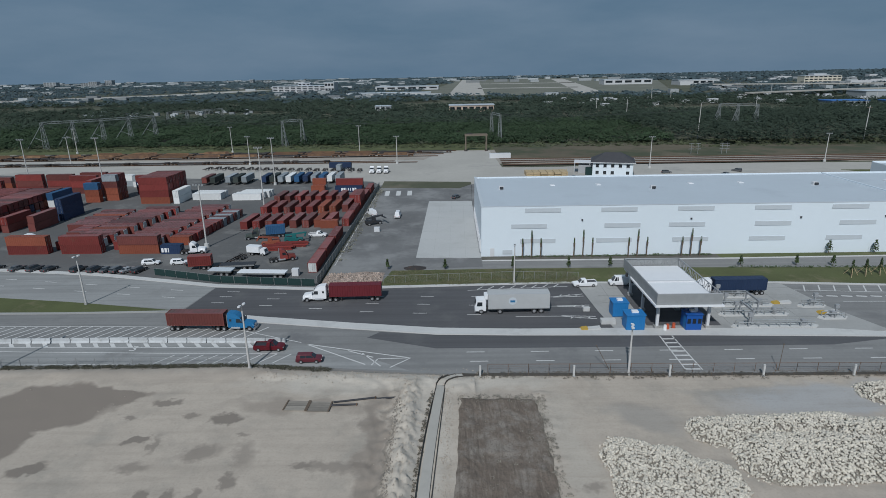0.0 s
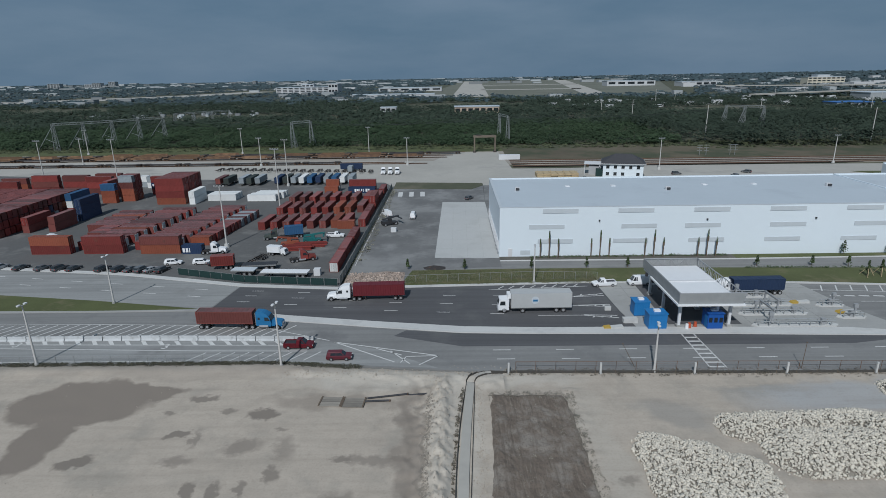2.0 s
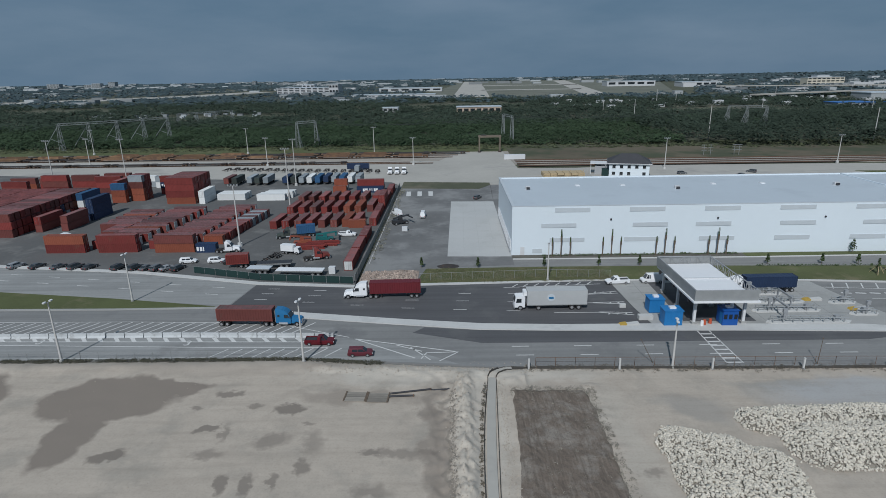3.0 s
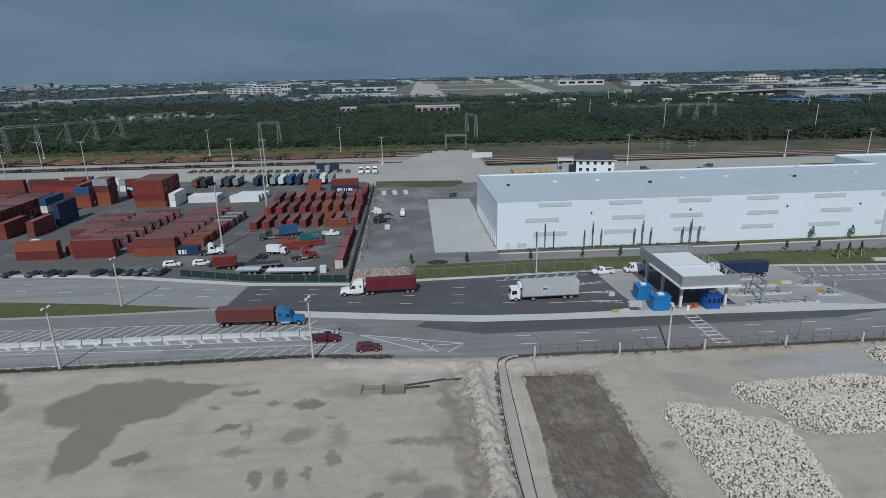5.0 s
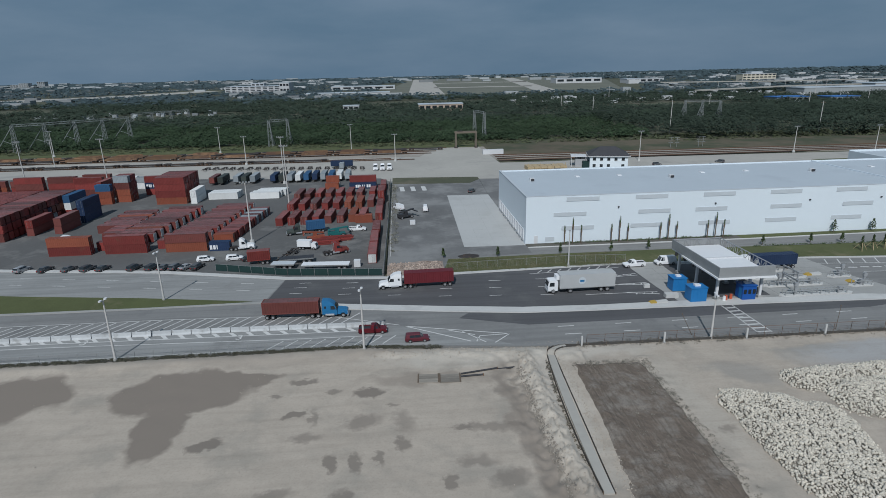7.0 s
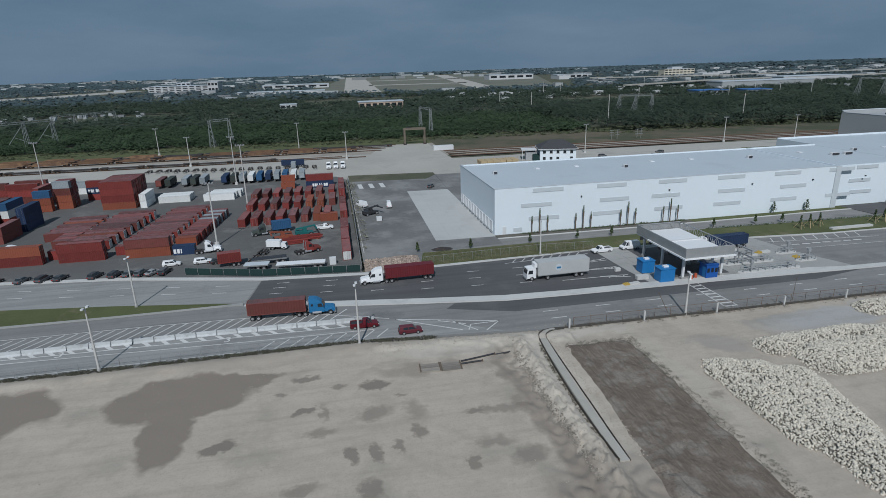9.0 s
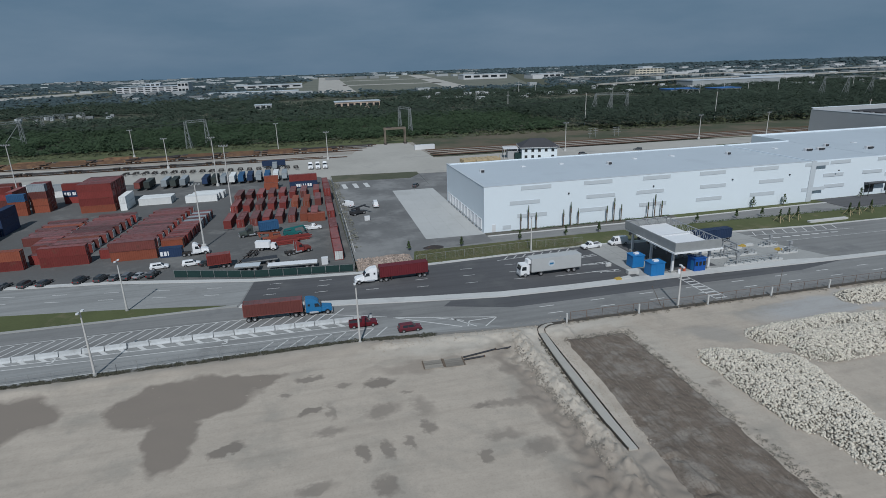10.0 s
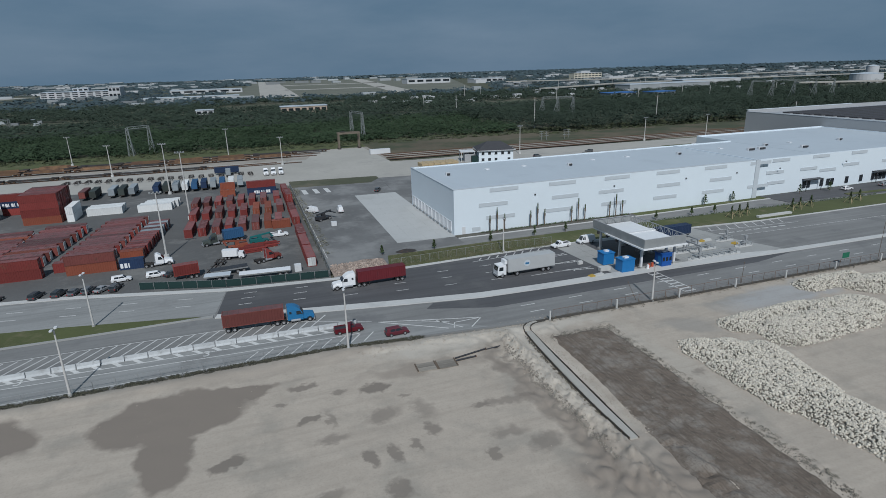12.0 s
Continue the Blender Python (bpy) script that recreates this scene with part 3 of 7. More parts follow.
slab("lot_end", [(16, 177.8), (60, 177.8), (60, 227.6), (17.1, 231.6), (16.05, 200)], -0.4, 0.02, M_LOT, "patchy grey asphalt behind the warehouse", "yard")
slab("loading_apron", [(0, 137.2), (16, 136.6), (16, 200), (1.0, 200.6)], -0.1, 0.06, M_APRON, "light concrete loading apron beside the warehouse", "pavement")
slab("access_road", [(-4, 128), (22, 128.4), (50, 128.2), (110, 126.2), (300, 119), (300, 131), (119, 134.3), (75, 133.6), (16, 134), (-4, 136)], -0.3, 0.02, M_ASPHALT_OLD, "grey asphalt service road along the warehouse", "road")
slab("front_kerb", [(16, 134), (75, 133.6), (119, 134.3), (300, 131), (300, 131.5), (119, 134.9), (75, 134.2), (16, 134.6)], -0.2, 0.14, M_CONC_WHITE, "pale kerb of the service road", "kerb")
slab("planting_bed", [(16, 134.6), (73, 134.2), (73, 137.3), (16, 137.3)], -0.2, 0.1, mat("dark_mulch", (0.1, 0.095, 0.08), 0.95, var=0.3, scale=0.3, fine=4, where="World"), "dark mulch bed along the warehouse", "verge")
slab("front_lawn", [(73, 134.2), (75, 134.2), (119, 134.9), (300, 131.5), (300, 141), (121, 141), (121, 137.3), (73, 137.3)], -0.2, 0.1, M_GRASS, "narrow lawn in front of the warehouse", "verge")
slab("verge", [(-7, 118.1), (33.3, 119.3), (72, 118.2), (100, 115.3), (300, 112), (300, 119), (110, 126.1), (50, 128.1), (22, 128.3), (-5, 127.8)], -0.2, 0.1, M_GRASS, "grass verge with dry patches", "verge")
slab("verge_kerb", [(33.3, 118.7), (78, 117.3), (100, 115.2), (300, 112), (300, 112.5), (100, 115.8), (78, 117.9), (33.3, 119.3)], -0.2, 0.15, M_CONC_WHITE, "pale kerb between lanes and grass", "kerb")
slab("rubble_patch", [(-19.6, 118.2), (-6.5, 119), (-6.5, 126.5), (-11, 127.5), (-19.6, 125)], -0.2, 0.09, mat("pink_rubble", (0.31, 0.25, 0.21), 0.95, var=0.35, scale=0.4, fine=3, bump=0.5, where="World"), "bare pinkish rubble beside the fence", "ground")
slab("north_paving", [(-300, 285), (-24, 240), (-19.6, 232), (17, 232), (60, 228), (320, 226), (320, 266), (166, 274), (96, 275.5), (60, 271), (33, 272), (31, 332), (5, 332), (-5, 300), (-300, 318)], -0.4, 0.01, M_PAVE_N, "dusty pale concrete paving of the rail terminal", "pavement")
slab("north_verge", [(-19, 226), (12, 223), (17, 231), (17, 236), (-19, 240)], -0.3, 0.08, M_SCRUB, "scrubby strip at the end of the court", "verge")
slab("grass_islands", [(96, 232), (124, 238), (112, 245), (93, 242)], -0.3, 0.12, M_GRASS, "low grass island", "verge")
slab("grass_islands", [(190, 240), (250, 238), (260, 248), (178, 252)], -0.3, 0.12, M_GRASS, "low grass island", "verge")
slab("rail_bed", [(-600, 340), (5, 300), (5, 332), (31, 332), (31, 285), (600, 262), (600, 300), (160, 336), (-100, 352), (-600, 390)], -0.45, 0.0, M_BALLAST, "brown gravel bed of the rail yard", "rail bed")


# ---- road markings ----
def mark(name, quads, z, label, material=None):
    s = Shape()
    for q in quads:
        s.prism(q, z - 0.01, z)
    return tagged(new(name, s.mesh(name, material or M_PAINT_ROAD)), label, "road marking", kind="structure")


def stroke(x0, y0, x1, y1, w=0.16):
    d = Vector((x1 - x0, y1 - y0)).normalized()
    n = Vector((-d.y, d.x)) * w / 2
    return [(x0 - n.x, y0 - n.y), (x1 - n.x, y1 - n.y), (x1 + n.x, y1 + n.y), (x0 + n.x, y0 + n.y)]


for lane, (y0, y1, y2) in enumerate(((116.0, 112.5, 111.8), (113.2, 108.8, 107.3), (110.0, 104.6, 102.8))):
    for k in range(6):
        x = -37.3 + 10.25 * k - 0.55 * lane
        y = float(np.interp(x, [-38, -7, 13.5], [y0, y1, y2]))
        mark("lane_dash", [stroke(x - 1.3, y + 0.05, x + 1.3, y - 0.05, 0.15)], 0.024, "short white lane dash")
for k in range(30):
    x = -145 + 10.4 * k
    if x > 6:
        mark("lane_dash", [stroke(x, 88.0, x + 2.9, 88.0, 0.2)], 0.024, "short white lane dash")
        mark("lane_dash", [stroke(x + 0.4, 84.9, x + 3.3, 84.9, 0.2)], 0.022, "short white lane dash")
    if x < -46:
        for o in (5.0, 9.0):
            y = 107 + (-46 - x) * 0.19 + o
            mark("lane_dash", [stroke(x, y + 0.5, x + 2.9, y, 0.18)], 0.022, "short white lane dash")
mark("hatching", [stroke(x, 94.3 - 0.01 * (x + 80), x + 3.4, 99.3 - 0.03 * max(0, x + 60), 0.24) for x in np.arange(-118, -26, 2.05)], 0.026, "diagonal white hatching beside the barrier")
mark("edge_lines", [stroke(-300, 103, -83, 99.8), stroke(-83, 99.8, -60, 99.5), stroke(-60, 99.5, -32, 98.3), stroke(-32, 98.3, -17, 92.0), stroke(-300, 93.4, -80, 91.6, 0.2), stroke(-80, 91.6, -20, 90.3, 0.2),
                    stroke(-300, 91, -78, 90.2), stroke(-78, 90.2, -39, 88.6), stroke(-39, 88.6, -20, 88.2), stroke(-300, 86.2, -39, 85.0, 0.14), stroke(6.5, 96.0, -9, 99.0, 0.05)], 0.024, "thin white lane edge lines")
mark("arrow_ticks", [[(x, 92.6 - 0.022 * max(0, x + 60)), (x + 0.8, 92.6 - 0.022 * max(0, x + 60)), (x + 2.0, 91.5 - 0.02 * (x + 80)), (x + 1.2, 91.5 - 0.02 * (x + 80))][::-1] for x in np.arange(-118, -24, 2.95)], 0.027, "short white ticks below the barrier")
mark("low_hatching", [stroke(x, 85.0, x + 2.2, 87.9, 0.2) for x in np.arange(-39, -18, 2.4)], 0.026, "diagonal white hatching by the road edge")
mark("gore_lines", [stroke(-16, 91.4, 2, 86.2, 0.22), stroke(-16, 91.4, -5, 84.2, 0.22), stroke(-8.5, 88.9, -4, 86.5, 0.22), stroke(-3.2, 86.0, 2, 86.2, 0.2), stroke(-3.2, 86.0, -4, 84.0, 0.2), stroke(2, 86.2, -1, 83.2, 0.2),
                    stroke(-6, 88.0, -2.5, 83.6, 0.2)], 0.026, "white gore lines where the lanes part")
mark("crosswalk", [stroke(44.0, 93.2, 43.9, 81.6, 0.2), stroke(46.1, 93.2, 46.4, 81.6, 0.2)] + [stroke(44.0, 92.0 - 1.45 * k, 46.2, 92.0 - 1.45 * k, 0.4) for k in range(8)], 0.026, "white ladder crosswalk")
mark("lot_crosswalk", [stroke(-15 + 4.2 * k, 211, -15.4 + 4.2 * k, 219.5, 1.7) for k in range(3)], 0.05, "wide white bars on the court")
mark("lot_crosswalk", [stroke(-19, 210.3, -19, 132, 0.15)], 0.05, "thin white edge line")
bays = []
for y0, y1 in ((111.0, 111.9), (106.4, 106.2), (101.8, 100.9)):
    bays += [stroke(20.5, y0, 29, y0 + 0.1 * (y1 - y0)), stroke(29, y0 + 0.1, 35.2, y1 + 0.55, 0.2), stroke(29, y0 - 0.1, 35.2, y1 - 0.55, 0.2)] + [stroke(30.5 + 1.6 * k, y1 - 0.2, 30.9 + 1.6 * k, y1 + 0.35, 0.25) for k in range(3)]
mark("lane_splitters", bays, 0.026, "white lane divider noses before the gate")
mark("shoulder_hatching", [stroke(14 + 2.3 * k, 115.6 + 0.15 * k, 15.3 + 2.3 * k, 117.2 + 0.15 * k, 0.22) for k in range(8)] + [stroke(12, 115.2, 33, 116.8)], 0.026, "white shoulder hatching")
mark("exit_hatching", [stroke(80 + 3 * k, 112.6 - 0.1 * k, 81.6 + 3 * k, 115.8 - 0.1 * k, 0.25) for k in range(9)] + [stroke(78, 113.4, 108, 110.4)], 0.03, "white hatching beyond the gate")
mark("exit_ovals", [stroke(80 + 2.8 * k, 110.2 - 0.12 * k, 81.9 + 2.8 * k, 109.9 - 0.12 * k, 0.5) for k in range(8)], 0.03, "chain of short white marks")
mark("exit_lines", [stroke(84, 107, 300, 100.5, 0.12)], 0.03, "thin white lane lines beyond the gate")
mark("pale_joints", [stroke(0.2 + 4 * k, 137.5, 1.2 + 3.9 * k, 200, 0.03) for k in range(1, 4)] + [stroke(0.4, 145 + 8 * k, 15.9, 145 + 8 * k, 0.03) for k in range(7)], 0.068, "thin faint joints in the concrete", M_CONCRETE)
mark("plaza_joints", [stroke(38, 97 + 3.6 * k, 78, 96.6 + 3.6 * k, 0.06) for k in range(1, 6)] + [stroke(40 + 4.5 * k, 96.5, 40 + 4.5 * k, 117.6, 0.06) for k in range(8)], 0.068, "thin dark joints in the concrete", M_ASPHALT_OLD)
for x, y in ((-71.3, 91.2), (-44.8, 90.2), (-98, 92)):
    cu = bpy.data.curves.new("lane_number", "FONT")
    cu.body, cu.size, cu.extrude, cu.align_x = "3", 2.6, 0.004, "CENTER"
    cu.materials.append(M_PAINT_ROAD)
    ob = new("lane_number", cu)
    ob.matrix_basis = pose(x, y - 0.7, 0.024, 0, 0, -2)
    tagged(ob, "large white lane number painted on asphalt", "road marking", kind="structure")
slab("dry_field", [(34, 300), (300, 291), (600, 285), (600, 300), (160, 345), (60, 362), (34, 366)], -0.42, 0.03, M_DRYFIELD, "dry brown field behind the rails", "ground")
slab("green_strip", [(-600, 352), (5, 334), (34, 334), (34, 366), (-100, 372), (-600, 400)], -0.42, 0.03, M_GRASS, "rough green strip between rails and scrub", "verge")
slab("office_lot", [(125, 128), (200, 123.5), (300, 119.5), (300, 137), (190, 138.4), (124, 138.2)], -0.2, 0.15, M_ASPHALT_NEW, "dark asphalt car park before the office end", "yard")
slab("lot_island", [(150, 127.5), (172, 126.2), (173, 128), (151, 129.5)], -0.1, 0.28, M_GRASS, "kerbed grass island in the car park", "verge")


# ---- warehouse ----
def warehouse():
    w = thing("warehouse", "long white flat-roofed warehouse with grey panels and dock doors", "warehouse")
    H = 12.5
    s = Shape()
    # front wall with its low door opening kept as a recess in front of a solid core
    s.box(16, 121, 137.4, 137.9, 0, H)
    part("wall", s, M_WHITE_WALL, w)
    part("wall", Shape().box(16, 16.45, 137.9, 177.7, 0, H), M_WHITE_WALL, w)
    part("wall", Shape().box(16.45, 121, 177.3, 177.7, 0, H), M_WHITE_WALL, w)
    part("wall", Shape().box(121, 121.4, 138.6, 177.2, 0, H), M_WHITE_WALL, w)
    part("wall", Shape().box(121.4, 149, 177.3, 177.7, 0, H), M_WHITE_WALL, w)
    part("wall", Shape().box(149, 149.4, 177.3, 195.5, 0, H), M_WHITE_WALL, w)
    part("wall", Shape().box(121.4, 262, 138.6, 139.1, 0, H - 0.15), M_WHITE_WALL, w)
    part("wall", Shape().box(149.4, 221.8, 195.5, 196, 0, H + 0.2), M_WHITE_WALL, w)
    part("wall", Shape().box(221.4, 221.8, 151.4, 195.5, 0, H), M_WHITE_WALL, w)
    part("wall", Shape().box(261.5, 262, 139.1, 151.4, 0, H), M_WHITE_WALL, w)
    part("wall", Shape().box(221.8, 261.5, 151.0, 151.4, 0, H), M_WHITE_WALL, w)
    part("roof", Shape().box(16.45, 121, 137.9, 177.3, H - 0.9, H - 0.35), M_ROOF_WHITE, w, "pale membrane roof")
    part("roof", Shape().box(121.4, 149.2, 139.1, 177.3, H - 1.0, H - 0.4), M_ROOF_WHITE, w, "pale membrane roof")
    part("roof", Shape().box(149.4, 221.4, 139.1, 195.5, H - 1.0, H - 0.4), M_ROOF_WHITE, w, "pale membrane roof")
    part("roof", Shape().box(221.4, 261.5, 139.1, 151.0, H - 1.0, H - 0.4), M_ROOF_WHITE, w, "pale membrane roof")
    for a in ((15.9, 121.1, 137.34, 138.0), (15.9, 16.6, 138.0, 177.8)):
        part("coping", Shape().box(*a, H, H + 0.1), M_GREY_PANEL, w, "thin metal coping")
    part("expansion_strip", Shape().box(119.6, 121.35, 137.15, 137.38, 0, H + 0.1), M_GREY_PANEL, w, "grey vertical joint cover")
    # staggered grey bands, three rows
    for z, x0, pitch, n, right in ((11.0, 26.4, 18.2, 6, 0), (7.1, 23.2, 0, 0, 0), (3.4, 25.4, 18.4, 6, 0)):
        for k in range(n):
            x = x0 + pitch * k
            part("panel", Shape().box(x, x + 8.6, 137.3, 137.42, z, z + 1.05), M_GREY_PANEL, w, "grey band panel")
    for x in (23.2, 45.6, 61.0, 81.5, 101.6):
        part("panel", Shape().box(x, x + 8.6, 137.3, 137.42, 7.1, 8.15), M_GREY_PANEL, w, "grey band panel")
    for k, (x, z) in enumerate(((128, 11), (146, 11), (164, 11), (182, 11), (126, 7.1), (141, 7.1), (161, 7.1), (180, 7.1), (127, 3.6), (150, 6.0), (200, 11), (218, 11), (198, 7.1))):
        part("panel", Shape().box(x, x + 7.5, 138.45, 138.62, z, z + 1.05), M_GREY_PANEL, w, "grey band panel")
    # ground floor openings of the office end
    for x, n in ((143, 2), (151, 1), (154, 2), (163, 1), (170, 1), (176, 4), (186, 3)):
        for i in range(n):
            g = part("window", Shape().box(x + 1.9 * i, x + 1.9 * i + 1.5, 138.4, 138.62, 1.0, 3.2), M_GLASS, w, "dark office window")
            part("frame", Shape().box(x + 1.9 * i - 0.08, x + 1.9 * i + 1.58, 138.5, 138.64, 3.2, 3.3), M_DARK_STEEL, g)
    for x in (142.5, 176):
        part("entrance_canopy", Shape().box(x, x + 7.5, 136.6, 138.6, 3.9, 4.2).tube((x + 0.3, 136.8, 0), (x + 0.3, 136.8, 3.9), 0.12).tube((x + 7.2, 136.8, 0), (x + 7.2, 136.8, 3.9), 0.12), M_DARK_STEEL, w, "dark metal entrance canopy")
    part("side_door", Shape().box(21.2, 23.6, 137.3, 137.42, 0.6, 1.7), M_GREY_PANEL, w, "grey louvre")
    part("side_door", Shape().box(18.2, 19.2, 137.3, 137.42, 0.1, 2.2), M_SOFFIT, w, "pale door")
    # dock doors along the court
    for k in range(11):
        y = 139.6 + 3.42 * k
        d = part("dock_door", Shape().box(15.88, 16.02, y, y + 2.2, 0.7, 3.3), M_WHITE_CAR, w, "white dock door")
        part("dock_seal", Shape().box(15.8, 16.0, y - 0.2, y - 0.02, 0.7, 3.5).box(15.8, 16.0, y + 2.22, y + 2.4, 0.7, 3.5).box(15.8, 16.0, y - 0.02, y + 2.22, 3.32, 3.5), M_SOFFIT, d, "pale dock seal")
        part("bumper", Shape().box(15.7, 16.0, y + 0.2, y + 2.0, 0.3, 0.62), M_TRUSS, d)
    for x, y, b in ((22.1, 160, 1), (63.3, 158, 1), (108.3, 160, 1), (150.2, 162, 1), (136, 156, 2), (141, 156, 2), (157, 152, 2), (186, 160, 1)):
        u = part("roof_unit", Shape().box(x, x + 1.3 * b, y, y + 1.2, H - 0.4, H + 0.45, 0.12), M_SOFFIT, w, "grey rooftop fan unit")
        part("fan_hood", Shape().box(x + 0.2, x + 1.3 * b - 0.2, y - 0.5, y, H - 0.2, H + 0.35), M_DARK_STEEL, u)
    for x in (37, 50, 76, 90, 131, 165):
        part("skylight", Shape().box(x, x + 1.2, 164, 165.6, H - 0.36, H - 0.15), M_WHITE_CAR, w, "small domed skylight")
    for x in (40, 66, 92, 112, 130, 160):
        part("wall_lamp", Shape().box(x, x + 0.35, 137.1, 137.42, 8.9, 9.25), M_DARK_STEEL, w)


warehouse()


def grey_warehouse():
    w = thing("grey_warehouse", "large grey warehouse with a dark roof behind the white one", "warehouse")
    X, Y0, Y1, Z = 222.2, 151.8, 240, 16.6
    part("wall", Shape().box(X, 420, Y0, Y0 + 0.5, -0.4, Z), M_GREY_WALL, w)
    part("wall", Shape().box(X, X + 0.5, Y0 + 0.5, Y1, -0.4, Z), M_GREY_WALL, w)
    part("wall", Shape().box(X + 0.5, 420, Y1 - 0.5, Y1, -0.4, Z + 0.8), M_GREY_WALL, w)
    part("wall", Shape().box(419.5, 420, Y0 + 0.5, Y1 - 0.5, -0.4, Z), M_GREY_WALL, w)
    part("roof", Shape().box(X + 0.5, 419.5, Y0 + 0.5, Y1 - 0.5, Z - 1.4, Z - 0.8), M_GREY_WALL, w)
    for k in range(12):
        part("roof_panel", Shape().box(X + 14, 400, Y0 + 8 + 6 * k, Y0 + 12 + 6 * k, Z - 0.8, Z - 0.2), M_DARK_ROOF, w, "dark roof panels in a row")
    part("coping", Shape().box(X - 0.1, 300, Y1 - 0.55, Y1 + 0.05, Z + 0.8, Z + 1.0), M_WHITE_WALL, w, "pale coping")
    part("coping", Shape().box(X - 0.1, X + 0.6, Y0, Y1 - 0.6, Z, Z + 0.15), M_GREY_PANEL, w, "pale coping")


grey_warehouse()


# ---- gate canopy ----
def gate():
    g = thing("gate_canopy", "white flat-roofed truck gate canopy with trussed parapet", "canopy")
    X0, X1, Y0, Y1, Z = 43.5, 54.2, 94.3, 113.3, 5.2
    part("roof_deck", Shape().box(X0 + 0.2, X1 - 0.2, Y0 + 0.2, Y1 - 0.2, Z, Z + 0.45), M_WHITE_CAR, g, "white membrane deck")
    part("deck_seam", Shape().box(X0 + 0.3, X1 - 0.3, 104.0, 104.5, Z + 0.45, Z + 0.62), M_SOFFIT, g)
    part("soffit", Shape().box(X0, X1, Y0, Y1, Z - 0.35, Z - 0.01), M_SOFFIT, g, "pale soffit")
    part("fascia", Shape().box(X0 - 0.45, X1 + 0.45, Y0 - 0.5, Y0 - 0.05, Z - 0.25, Z + 0.05), M_WHITE_CAR, g, "white fascia ledge")
    part("fascia", Shape().box(X0 - 0.45, X0 - 0.01, Y0 - 0.05, 108.2, Z - 0.25, Z + 0.05), M_WHITE_CAR, g, "white fascia ledge")
    part("fascia", Shape().box(X1 + 0.01, X1 + 0.45, Y0 - 0.05, Y1, Z - 0.25, Z + 0.05), M_WHITE_CAR, g, "white fascia ledge")
    zt = Z + 1.95

    def truss(x0, y0, x1, y1, panels):
        s = Shape()
        for z in (Z + 0.1, zt):
            s.tube((x0, y0, z), (x1, y1, z), 0.1, n=6)
        t = part("parapet_truss", s, M_TRUSS, g, "grey steel parapet truss")
        for k in range(panels):
            a, b = k / panels, (k + 1) / panels
            pa, pb = (x0 + (x1 - x0) * a, y0 + (y1 - y0) * a), (x0 + (x1 - x0) * b, y0 + (y1 - y0) * b)
            z0, z1 = (Z + 0.1, zt) if k % 2 else (zt, Z + 0.1)
            part("brace", Shape().tube((*pa, z0), (*pb, z1), 0.06, n=5).tube((*pa, Z + 0.1), (*pa, zt), 0.05, n=5), M_TRUSS, t)

    truss(X0, Y0, X0, Y1, 14)
    truss(X1, Y0, X1, Y1, 14)
    truss(X0, Y0, X1, Y0, 8)
    truss(X0, Y1, X1, Y1, 8)
    # fine mesh screens inside the trusses
    part("screen", Shape().box(X0 - 0.16, X1 + 0.16, Y0 - 0.16, Y0 - 0.12, Z + 0.06, zt + 0.04), M_SCREEN, g, "grey mesh screen")
    part("screen", Shape().box(X0 - 0.16, X0 - 0.12, Y0 - 0.12, Y1 + 0.16, Z + 0.06, zt + 0.04), M_SCREEN, g, "grey mesh screen")
    part("screen", Shape().box(X0 - 0.1, X1 + 0.16, Y1 + 0.12, Y1 + 0.16, Z + 0.06, zt + 0.04), M_SCREEN, g, "grey mesh screen")
    for x in (X0 + 1.0, X1 - 3.2, X1 - 0.9):
        for y in (96.2, 104.0, 111.6):
            c = part("column", Shape().box(x - 0.25, x + 0.25, y - 0.25, y + 0.25, 0.1, Z - 0.36, 0.06), M_SOFFIT, g, "white steel column")
            part("base", Shape().box(x - 0.45, x + 0.45, y - 0.45, y + 0.45, 0.05, 0.5), M_CONCRETE, c)
    for y in (98.5, 102.6, 106.8, 110.9):
        part("beam", Shape().box(X0 + 0.3, X1 - 0.3, y, y + 0.3, Z - 0.75, Z - 0.36), M_TRUSS, g)
    for k in range(5):
        part("lane_signal", Shape().box(X0 - 0.3, X0 + 0.1, 96.5 + 3.6 * k, 97.0 + 3.6 * k, Z - 1.0, Z - 0.3), M_DARK_STEEL, g)


gate()


def booth(x, y, paint, sx, sy, h, windows, label):
    b = thing("gate_booth", label, "booth", pose(x, y, 0.06))
    part("body", Shape().box(0, sx, 0, sy, 0.12, h, 0.05), paint, b)
    part("base", Shape().box(0.1, sx - 0.1, 0.1, sy - 0.1, 0.0, 0.12), M_DARK_STEEL, b)
    part("roof", Shape().box(-0.12, sx + 0.12, -0.12, sy + 0.12, h, h + 0.12), paint, b)
    part("air_conditioner", Shape().box(sx * 0.35, sx * 0.7, sy * 0.35, sy * 0.7, h + 0.12, h + 0.42), M_WHITE_CAR, b, "white rooftop unit")
    if windows:
        n = 3
        for k in range(n):
            w = sx / n
            part("window", Shape().box(w * k + 0.16, w * (k + 1) - 0.16, -0.03, 0.03, 1.3, 2.2), M_GLASS, b, "dark window")
        for k in range(2):
            part("window", Shape().box(sx - 0.03, sx + 0.03, 0.3 + 1.1 * k, 1.1 + 1.1 * k, 1.3, 2.2), M_GLASS, b, "dark window")
        part("door", Shape().box(-0.03, 0.03, 0.4, 1.3, 0.2, 2.3), M_BOOTH_LT, b)
    else:
        for k in range(4):
            part("panel_rib", Shape().box(sx * (k + 0.5) / 4 - 0.03, sx * (k + 0.5) / 4 + 0.03, -0.04, 0.0, 0.3, h - 0.2), paint, b)


